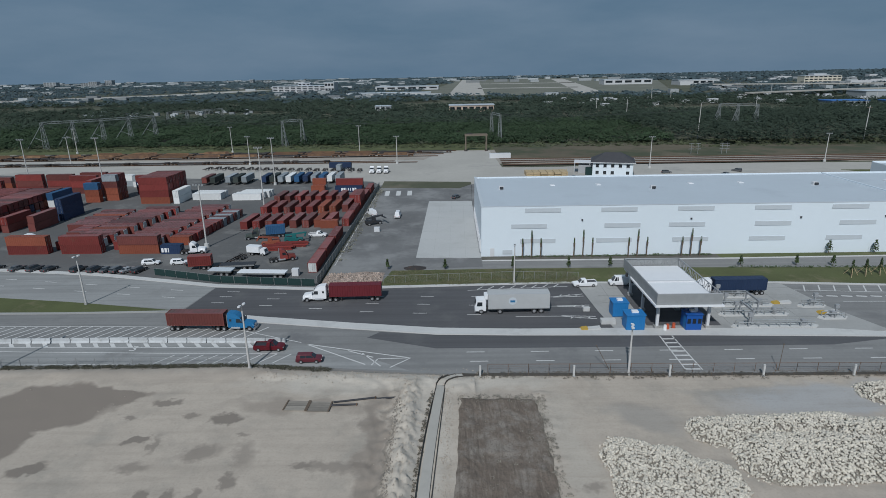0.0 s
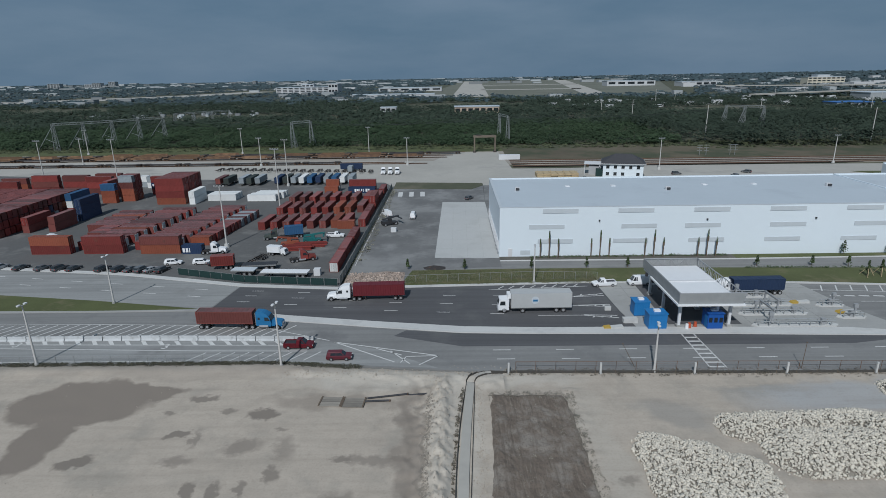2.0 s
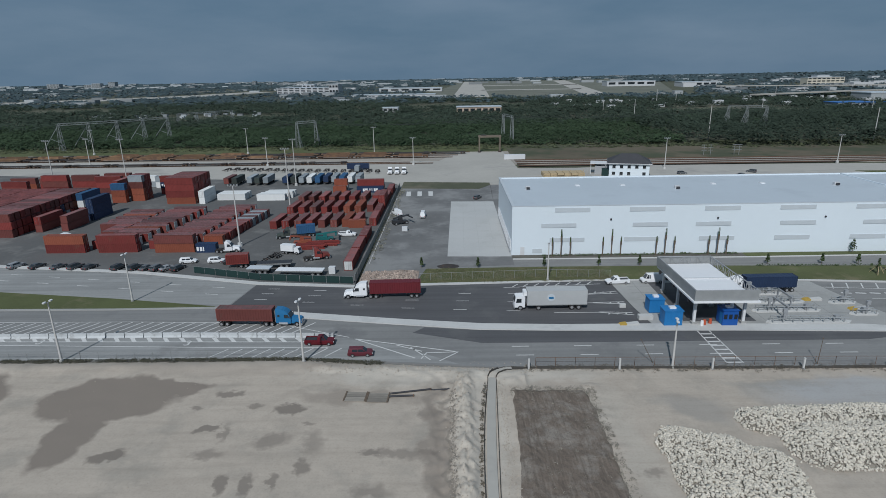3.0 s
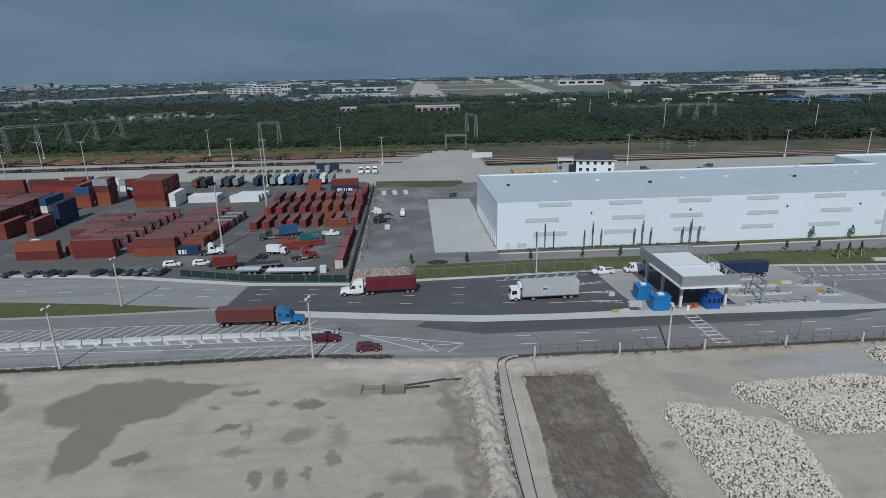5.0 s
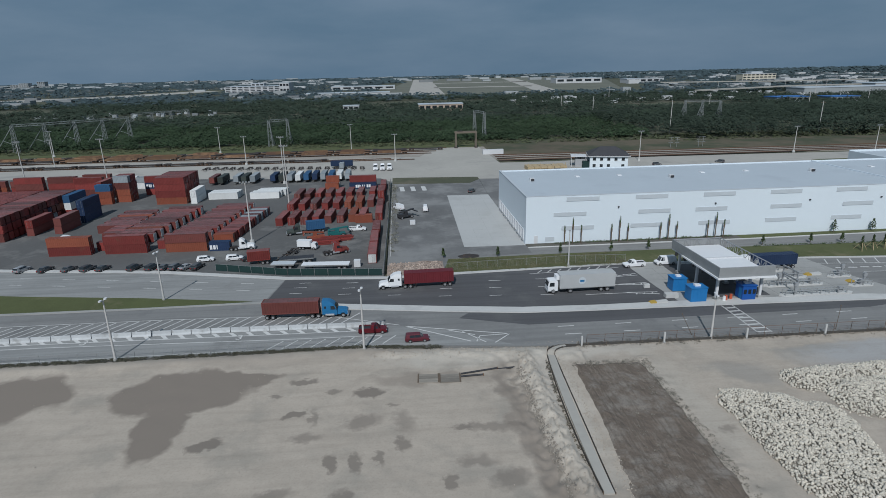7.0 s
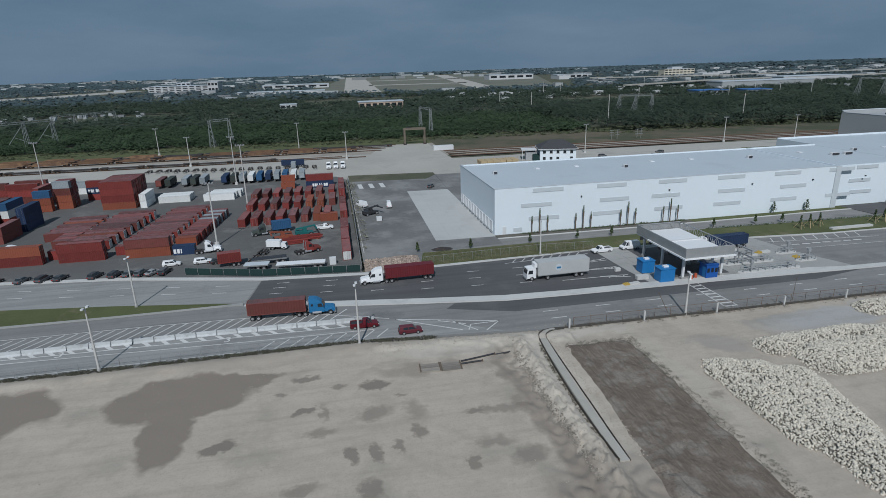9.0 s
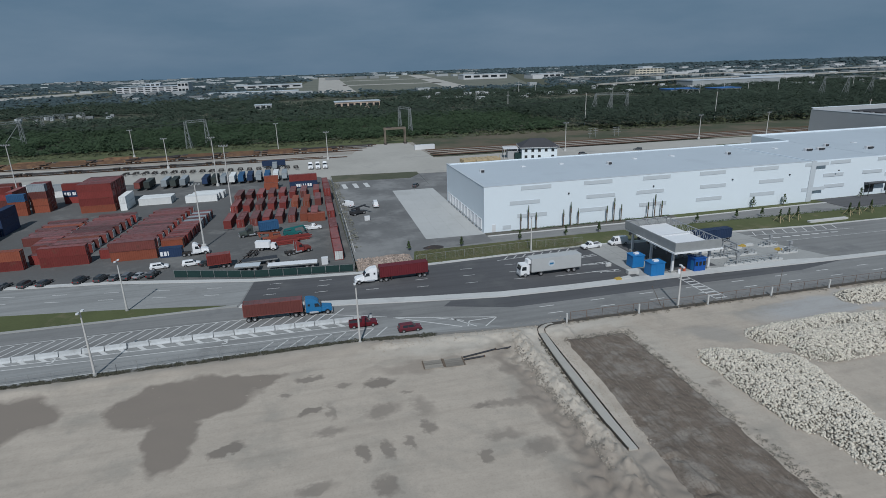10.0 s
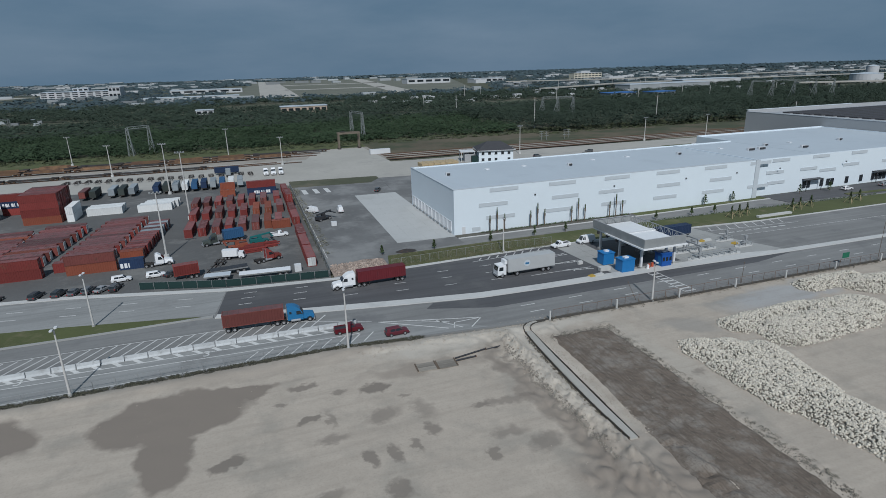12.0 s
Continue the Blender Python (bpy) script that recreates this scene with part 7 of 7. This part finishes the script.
# ---- silt fence, rubble, rocks ----
def silt_fence(pts, h, label):
    f = thing("silt_fence", label, "silt fence")
    for (x0, y0), (x1, y1) in zip(pts, pts[1:]):
        L = math.hypot(x1 - x0, y1 - y0)
        nx, ny = -(y1 - y0) / L * 0.03, (x1 - x0) / L * 0.03
        z0 = min(sand_height(x0, y0), sand_height(x1, y1)) - 0.15
        part("fabric", Shape().prism([(x0 + nx, y0 + ny), (x0 - nx, y0 - ny), (x1 - nx, y1 - ny), (x1 + nx, y1 + ny)], z0, z0 + 0.15 + h), M_SILT, f)
        part("stake", Shape().box(x0 - 0.04, x0 + 0.04, y0 - 0.04, y0 + 0.04, z0, z0 + h + 0.22), M_TRUNK, f)


def bend(u, r, top):
    """The fence line, u = 0 on the bank side to 1 on the soil side: up the slope, then a quarter turn to the right."""
    line = [((1 - u) * (4.45 + 0.0022 * (y - 48) ** 2) + u * (5.85 + 0.056 * (y - 47)), y) for y in np.arange(46.5, 77, 1.5)]
    cx, cy = line[-1][0] + r, top - r
    line += [(cx - r * math.cos(a), cy + r * math.sin(a)) for a in np.linspace(0.15, math.pi / 2, 6)]
    return line


silt_fence(bend(0.0, 3.9, 80.7) + [(k, edge_y(k) - 0.35) for k in np.arange(14, 132, 3.0)], 0.46, "low black silt fence along the trench and road edge")
silt_fence(bend(1.0, 2.7, 79.7), 0.3, "low black silt fence on the soil side")
ch = Shape()
lane = bend(0.5, 3.3, 80.2)
for (x0, y0), (x1, y1) in zip(lane, lane[1:]):
    L = math.hypot(x1 - x0, y1 - y0)
    nx, ny = -(y1 - y0) / L * 0.6, (x1 - x0) / L * 0.6
    ch.add([(x0 + nx, y0 + ny, 0.28), (x0 - nx, y0 - ny, 0.28), (x1 - nx, y1 - ny, 0.28), (x1 + nx, y1 + ny, 0.28), (x0 + nx, y0 + ny, -0.2), (x0 - nx, y0 - ny, -0.2), (x1 - nx, y1 - ny, -0.2), (x1 + nx, y1 + ny, -0.2)],
           [(0, 1, 2, 3), (4, 7, 6, 5), (0, 4, 5, 1), (1, 5, 6, 2), (2, 6, 7, 3), (3, 7, 4, 0)])
tagged(new("trench_fill", ch.mesh("trench_fill", M_PAVE_N)), "pale grey fill between the silt fences", "ground", kind="structure")

ICO_V = np.array([(0, 0, 1), (0.9, 0, 0.4), (0.28, 0.85, 0.4), (-0.72, 0.53, 0.4), (-0.72, -0.53, 0.4), (0.28, -0.85, 0.4), (0.72, 0.53, -0.4), (-0.28, 0.85, -0.4), (-0.9, 0, -0.4), (-0.28, -0.85, -0.4), (0.72, -0.53, -0.4), (0, 0, -1)], float)
ICO_F = [(0, 1, 2), (0, 2, 3), (0, 3, 4), (0, 4, 5), (0, 5, 1), (1, 6, 2), (2, 6, 7), (2, 7, 3), (3, 7, 8), (3, 8, 4), (4, 8, 9), (4, 9, 5), (5, 9, 10), (5, 10, 1), (1, 10, 6), (11, 7, 6), (11, 8, 7), (11, 9, 8), (11, 10, 9), (11, 6, 10)]


def rocks_mesh(name, spots, material):
    """Angular stones, each its own island."""
    n = len(spots)
    jit = rng.uniform(0.5, 1.35, (n, 12, 1))
    sc = rng.uniform(0.65, 1.2, (n, 1, 3))
    a = rng.uniform(0, 6.28, n)
    v = ICO_V[None] * jit * sc
    v = np.stack([v[..., 0] * np.cos(a)[:, None] - v[..., 1] * np.sin(a)[:, None], v[..., 0] * np.sin(a)[:, None] + v[..., 1] * np.cos(a)[:, None], v[..., 2]], -1)
    co = (spots[:, None, :3] + v * spots[:, None, 3:4]).reshape(-1, 3)
    f = (np.array(ICO_F)[None] + 12 * np.arange(n)[:, None, None]).reshape(-1)
    me = bpy.data.meshes.new(name)
    me.vertices.add(len(co))
    me.vertices.foreach_set("co", co.ravel())
    me.loops.add(len(f))
    me.loops.foreach_set("vertex_index", f)
    me.polygons.add(len(f) // 3)
    me.polygons.foreach_set("loop_start", np.arange(0, len(f), 3))
    me.update(calc_edges=True)
    me.materials.append(material)
    return me


def lobe(x, y, spec):
    """Height of a mound made of capsules (x0, y0, x1, y1, radius, height)."""
    z = -1.0
    for x0, y0, x1, y1, r, h in spec:
        dx, dy = x1 - x0, y1 - y0
        u = max(0, min(1, ((x - x0) * dx + (y - y0) * dy) / (dx * dx + dy * dy)))
        d = math.hypot(x - x0 - u * dx, y - y0 - u * dy) * (1 + 0.14 * noise.noise((x * 0.3, y * 0.3, 1))) / r
        z = max(z, h * (1 - d ** 2.2) + 0.2 * noise.noise((x * 0.5, y * 0.5, 6)))
    return z


STONES = [rocks_mesh("rock", np.array([(0, 0, 0, 1.0)]), M_ROCK_PIECE) for _ in range(6)]


def rock_pile(spec, label, singles, density, size=0.34):
    p = thing("rock_pile", label, "rock pile")
    x0, x1 = min(min(s[0], s[2]) - s[4] for s in spec), max(max(s[0], s[2]) + s[4] for s in spec)
    y0, y1 = min(min(s[1], s[3]) - s[4] for s in spec), max(max(s[1], s[3]) + s[4] for s in spec)
    s = Shape()
    nx, ny = int((x1 - x0) / 0.9), int((y1 - y0) / 0.9)
    g = [[(x0 + (x1 - x0) * i / nx, y0 + (y1 - y0) * j / ny) for j in range(ny + 1)] for i in range(nx + 1)]
    zs = [[lobe(*q, spec) for q in row] for row in g]
    s.v = [(*g[i][j], max(-0.4, zs[i][j] - 0.15)) for i in range(nx + 1) for j in range(ny + 1)]
    s.f = [(i * (ny + 1) + j, (i + 1) * (ny + 1) + j, (i + 1) * (ny + 1) + j + 1, i * (ny + 1) + j + 1) for i in range(nx) for j in range(ny) if max(zs[i][j], zs[i + 1][j + 1], zs[i][j + 1], zs[i + 1][j]) > 0]
    part("mound", s, M_GAP_SHADE_BED, p, "gritty bed of the pile, darkened as shade between the stones")
    spots = []
    for _ in range(int((x1 - x0) * (y1 - y0) * density)):
        x, y = rnd(x0, x1), rnd(y0, y1)
        z = lobe(x, y, spec)
        if z > 0 or (z > -0.25 and random.random() < 0.12):
            spots.append((x, y, max(0.02, z) + 0.04, size * random.choice((0.6, 0.8, 1.0, 1.0, 1.3))))
    spots.sort(key=lambda q: q[1])
    for q in spots[:singles]:
        ob = part("rock", random.choice(STONES), None, p, at=q[:3])
        ob.rotation_euler = (rnd(0, 6), rnd(0, 6), rnd(0, 6))
        ob.scale = (q[3],) * 3
    rest = np.array(spots[singles:])
    ob = part("rock_rubble", rocks_mesh("rock_rubble", rest, M_ROCK), None, p)
    ob["kind"] = "stuff"
    return p


rock_pile([(29.6, 61.8, 29.4, 46, 3.4, 1.1), (33, 59, 33, 45, 4.4, 1.5), (37.2, 57.4, 35, 47, 3.5, 1.2), (32.5, 48, 33.2, 34, 4.8, 1.6)], "long pile of broken pale limestone on the fill", 200, 24.0, 0.175)
rock_pile([(41, 66.2, 58, 67.2, 3.0, 1.1), (46, 61.2, 62, 62, 4.9, 1.5), (58, 65, 68, 64, 4.4, 1.5)], "broad pile of broken pale limestone on the fill", 100, 24.0, 0.175)
rock_pile([(67.5, 74.6, 80, 74.8, 2.8, 1.2), (78, 71, 90, 69, 4.5, 1.5)], "small pile of grey limestone by the road edge", 20, 22.0, 0.17)
rock_pile([(33.6, 32, 37, 14, 5.2, 1.6)], "end of the long limestone pile", 0, 16.0, 0.19)


def debris(name, label, fn, n, s0, s1, material):
    sp = []
    for _ in range(n):
        x, y = fn()
        sp.append((x, y, sand_height(x, y) + 0.02, rnd(s0, s1)))
    tagged(new(name, rocks_mesh(name, np.array(sp), material)), label, "rubble", kind="stuff")


M_BANK = mat("bank_lumps", (0.37, 0.33, 0.28), 0.95, var=0.15, scale=1.0, fine=6, bump=0.4, island=0.12)
debris("trench_rubble", "lumps of pale rubble along the trench bank", lambda: (random.gauss(2.6, 0.9), rnd(45, 79)), 700, 0.03, 0.12, M_BANK)
debris("trench_rubble", "lumps of pale rubble on the soil edge", lambda: (7.2 + 0.02 * random.random() + random.gauss(0.7, 0.5), rnd(46, 77)), 450, 0.04, 0.13, M_BANK)
debris("trench_rubble", "broken clods where the bank drops to the wheel track", lambda: (1.1 + random.gauss(0, 0.25), rnd(44, 74)), 900, 0.04, 0.15, mat("bank_clods", (0.27, 0.245, 0.21), 0.95, var=0.25, scale=1.0, fine=6, bump=0.4, island=0.35))
debris("edge_rubble", "pale rubble on the bank below the road", lambda: (rnd(-22, 14), 80.6 + random.gauss(0, 0.9)), 800, 0.03, 0.12, M_BANK)
debris("soil_clods", "dark clods on the turned soil", lambda: (rnd(9.4, 20.6), rnd(30, 74.5)), 3600, 0.03, 0.11, mat("soil_clod", (0.16, 0.14, 0.118), 0.95, var=0.3, island=0.4))
debris("sand_clods", "scattered clods and stones on the fill", lambda: (rnd(-70, 80), rnd(35, 79)), 350, 0.03, 0.09, M_BANK)
debris("court_rubble", "pinkish rubble by the fence corner", lambda: (rnd(-19.4, -7), rnd(118.8, 126.5)), 700, 0.08, 0.4, mat("pink_stone", (0.31, 0.25, 0.21), 0.95, var=0.3, island=0.4))


def soil_mound(x, y, r, h):
    s, n = Shape(), 22
    ring = lambda u: [(x + r * u * (1 + 0.2 * noise.noise((3 * math.cos(6.283 * i / n), 3 * math.sin(6.283 * i / n), u))) * math.cos(6.283 * i / n), y + 0.6 * r * u * math.sin(6.283 * i / n), 0.02 + h * (1 - u ** 1.5) * (0.8 + 0.3 * noise.noise((i, u * 5, 2)))) for i in range(n)]
    levels = [ring(u) for u in (1.0, 0.8, 0.55, 0.3, 0.1)]
    for lo in levels:
        s.v += lo
    s.f = [(j * n + i, j * n + (i + 1) % n, (j + 1) * n + (i + 1) % n, (j + 1) * n + i) for j in range(4) for i in range(n)] + [tuple(4 * n + i for i in range(n))]
    tagged(new("soil_mound", s.mesh("soil_mound", M_CHASSIS)), "low heap of black soil on the court", "soil heap")


soil_mound(0.2, 129.6, 2.7, 0.7)


def timber_mat(x, y, turn):
    m = thing("timber_mat", "weathered grey timber mat lying on the fill", "timber mat", pose(x, y, sand_height(x, y) + 0.04, 0, 0, turn))
    for k in range(9):
        part("plank", Shape().box(-1.55, 1.55, -1.15 + 0.26 * k, -0.93 + 0.26 * k, 0, 0.12), mat_plank, m)
    for bx in (-1.6, 1.4):
        part("bearer", Shape().box(bx, bx + 0.2, -1.2, 1.25, 0.12, 0.2), M_TRUNK, m)


mat_plank = mat("weathered_plank", (0.24, 0.22, 0.19), 0.9, var=0.25, scale=0.6, rand=0.25)
timber_mat(-12.8, 72.7, -3)
timber_mat(-9.6, 72.5, -3)
for x0, y0, x1, y1 in ((-8.0, 72.7, -4.6, 72.9), (-2.2, 74.6, 1.2, 75.0), (-7.8, 73.5, -2.2, 74.6)):
    lg = thing("dark_log", "dark weathered pipe lying on the fill", "pipe", group="pipes on the fill")
    z = sand_height((x0 + x1) / 2, (y0 + y1) / 2) + 0.14
    part("tube", Shape().tube((x0, y0, z), (x1, y1, z), 0.14, n=8), M_DARK_STEEL, lg)
    part("collar", Shape().tube((x1, y1, z), (x1 + 0.12, y1, z), 0.19, n=8), M_RUSTY, lg)
loose_block(107.8, 118.1, 12.5, 1.2, 0.5, "precast_slab", "long pale precast slab lying on the grass", M_CONC_WHITE)


# ---- far town and airfield ----
def flat(name, ring, material, label, z=-0.3):
    slab(name, ring, z - 0.1, z, material, label, "ground")


flat("airfield", [(-60, 1100), (420, 1090), (1000, 2900), (60, 2950)], mat("airfield_grass", (0.14, 0.145, 0.115), 0.95, var=0.3, scale=0.01, fine=0.05, wear=(0.19, 0.185, 0.155), where="World"), "dry grass of a distant airfield")
flat("runway", [(5, 1105), (75, 1105), (150, 2940), (70, 2940)], M_PAVE_N, "pale distant runway", -0.2)
flat("runway", [(255, 1105), (300, 1105), (560, 2900), (500, 2900)], M_PAVE_N, "pale distant runway", -0.2)
flat("taxiway", [(80, 1500), (330, 1480), (338, 1530), (82, 1550)], M_PAVE_N, "pale distant taxiway", -0.2)
flat("taxiway", [(110, 2000), (430, 1980), (440, 2040), (112, 2060)], M_PAVE_N, "pale distant taxiway", -0.2)
flat("far_road", [(-1150, 980), (-800, 1120), (-600, 1330), (-500, 1690), (-580, 1720), (-680, 1450), (-880, 1260), (-1200, 1080)], M_PAVE_N, "pale distant airfield road")
flat("far_road", [(-1400, 1500), (-900, 1750), (-500, 1950), (-510, 2010), (-930, 1820), (-1420, 1570)], M_PAVE_N, "pale distant road")


def long_bridge(pts, w, h, label):
    b = thing("overpass", label, "overpass")
    for (x0, y0), (x1, y1) in zip(pts, pts[1:]):
        L = math.hypot(x1 - x0, y1 - y0)
        nx, ny = -(y1 - y0) / L * w / 2, (x1 - x0) / L * w / 2
        part("deck", Shape().prism([(x0 + nx, y0 + ny), (x0 - nx, y0 - ny), (x1 - nx, y1 - ny), (x1 + nx, y1 + ny)], h - 1.6, h), M_PAVE_N, b)
        for k in range(int(L / 30)):
            u = (k + 0.5) / int(L / 30)
            x, y = x0 + (x1 - x0) * u, y0 + (y1 - y0) * u
            part("pier", Shape().box(x - 1, x + 1, y - 1, y + 1, -0.5, h - 1.6), M_CONCRETE, b)


long_bridge([(640, 560), (760, 500), (980, 440)], 14, 14, "pale concrete highway overpass")
long_bridge([(430, 840), (640, 930), (900, 940), (1400, 900)], 12, 8, "pale concrete highway overpass")
long_bridge([(560, 1250), (800, 1150), (1300, 1180), (1900, 1100)], 14, 9, "pale concrete highway overpass")


def far_building(x0, x1, y0, y1, h, paint, label, rows=0, cols=0, roof=None, name="far_building"):
    b = thing(name, label, "building")
    part("wall", Shape().box(x0, x1, y0, y1, -0.5, h), paint, b)
    part("roof", Shape().box(x0 - 0.6, x1 + 0.6, y0 - 0.6, y1 + 0.6, h, h + 0.7), roof or M_ROOF_WHITE, b)
    for r in range(rows):
        for c_ in range(cols):
            wx = x0 + (x1 - x0) * (c_ + 0.15) / cols
            part("window", Shape().box(wx, wx + (x1 - x0) * 0.7 / cols, y0 - 0.3, y0 + 0.05, h * (r + 0.35) / rows, h * (r + 0.8) / rows), M_GLASS, b)


far_building(-418, -290, 1420, 1470, 15, M_TOWN_ROOF, "white multi-storey car park far away", 4, 9)
far_building(-290, -268, 1415, 1470, 22, M_TOWN_ROOF, "white block at the end of the car park", 2, 3)
far_building(-368, -338, 1470, 1500, 21, M_TOWN_ROOF, "white tower behind the car park", 3, 3)
far_building(-198, -30, 1180, 1220, 3.5, M_TOWN_ROOF, "long low pale shed far away")
far_building(-180, -20, 1500, 1560, 8, M_TOWN_ROOF, "wide white hall far away", 1, 6)
far_building(8, 57, 645, 662, 7.5, mat("beige_wall", (0.45, 0.36, 0.29), 0.8, var=0.1), "beige low building among trees", 1, 7)
far_building(-79, -61, 690, 702, 5.5, M_TOWN_ROOF, "small white house among trees", 1, 3)
far_building(445, 580, 1680, 1740, 13, M_TOWN_ROOF, "large white hangar far away", 1, 5)
far_building(600, 690, 1540, 1590, 11, M_TOWN_ROOF, "white hangar far away", 1, 5)
far_building(880, 970, 1470, 1500, 18, mat("cream_wall", (0.6, 0.56, 0.46), 0.8, var=0.1), "cream multi-storey building far away", 3, 8)
far_building(905, 935, 1475, 1500, 23, M_TOWN_ROOF, "white roof block on the cream building", 1, 3)
far_building(560, 720, 790, 830, 9, M_TOWN, "long pale warehouse far away")
far_building(760, 900, 900, 950, 9, M_TOWN_ROOF, "long white warehouse far away")
far_building(430, 470, 655, 680, 5, M_TOWN, "low building with a blue roof", 1, 5, M_BLUE_ROOF)
far_building(485, 520, 640, 662, 5, M_TOWN, "low building with a blue roof", 1, 5, M_BLUE_ROOF)
for x, y, h, w in ((-1770, 2900, 22, 42), (-1700, 2920, 27, 34), (-1840, 2950, 16, 50), (-1040, 3100, 18, 18), (-1960, 2850, 22, 60)):
    far_building(x, x + w, y, y + 30, h, M_TOWN, "pale tower block on the horizon", 5, 4)


def tank(x, y, r, h):
    t = thing("storage_tank", "large white storage tank far away", "storage tank", pose(x, y, -0.5), "storage tanks")
    part("shell", Shape().tube((0, 0, 0), (0, 0, h), r, n=28), M_TOWN_ROOF, t)
    part("roof", Shape().tube((0, 0, h), (0, 0, h + 2.2), r + 0.3, r * 0.1, 28), M_ROOF_WHITE, t)


for x, y, r, h in ((985, 716, 24, 15), (1045, 690, 24, 15), (1060, 760, 10, 26)):
    tank(x, y, r, h)


def town(name, label, n, y0, y1, w, h, material, keep):
    """Scattered small far buildings, too many to count."""
    s = Shape()
    for _ in range(n):
        y = rnd(y0, y1)
        x = rnd(-0.95 * y, 1.75 * y)
        if not keep(x, y):
            continue
        a, b, c_ = rnd(*w), rnd(*w) * 0.6, rnd(*h)
        s.box(x, x + a, y, y + b, -0.5, c_)
    tagged(new(name, s.mesh(name, material)), label, "buildings", kind="stuff")


def off_field(x, y):
    return not (-80 < x < 0.36 * y + 30 and y > 1080)


town("far_town", "scattered pale roofs of the distant town", 460, 950, 2300, (10, 38), (3.5, 7.5), M_TOWN, lambda x, y: off_field(x, y) and (x > 250 or random.random() < (0.35 if x > -420 else 0.2)))
town("far_town", "scattered bright roofs of the distant town", 200, 1100, 3400, (14, 50), (4.5, 9), M_TOWN_ROOF, lambda x, y: off_field(x, y) and (x > 0.2 * y or (x > -0.3 * y and random.random() < 0.5)))
town("horizon_town", "pale buildings along the horizon", 430, 2200, 4150, (18, 70), (4, 9), M_TOWN, lambda x, y: True)
town("car_lot", "rows of pale parked vehicles among the trees", 260, 640, 720, (3, 7), (1.5, 3.5), M_TOWN, lambda x, y: -430 < x < -215)
town("car_lot", "pale vehicles and sheds beyond the trees", 150, 700, 900, (4, 14), (2, 5), M_TOWN_ROOF, lambda x, y: x > 120)
for k in range(16):
    x, y = rnd(120, 800), rnd(560, 1000)
    p = thing("utility_pole", "thin distant light pole above the trees", "utility pole", pose(x, y, -0.4), "utility poles")
    part("pole", Shape().tube((0, 0, 0), (0, 0, rnd(13, 20)), 0.35, 0.2, 6), M_POLE, p)
    part("crossarm", Shape().box(-1.5, 1.5, -0.15, 0.15, 12, 12.3), M_STEEL, p)


# ---- from the plan to metres ----
for ob in list(scene.objects):
    if ob.parent is None and ob.type not in {"CAMERA", "LIGHT"}:
        ob.matrix_basis = Matrix.Scale(U, 4) @ ob.matrix_basis
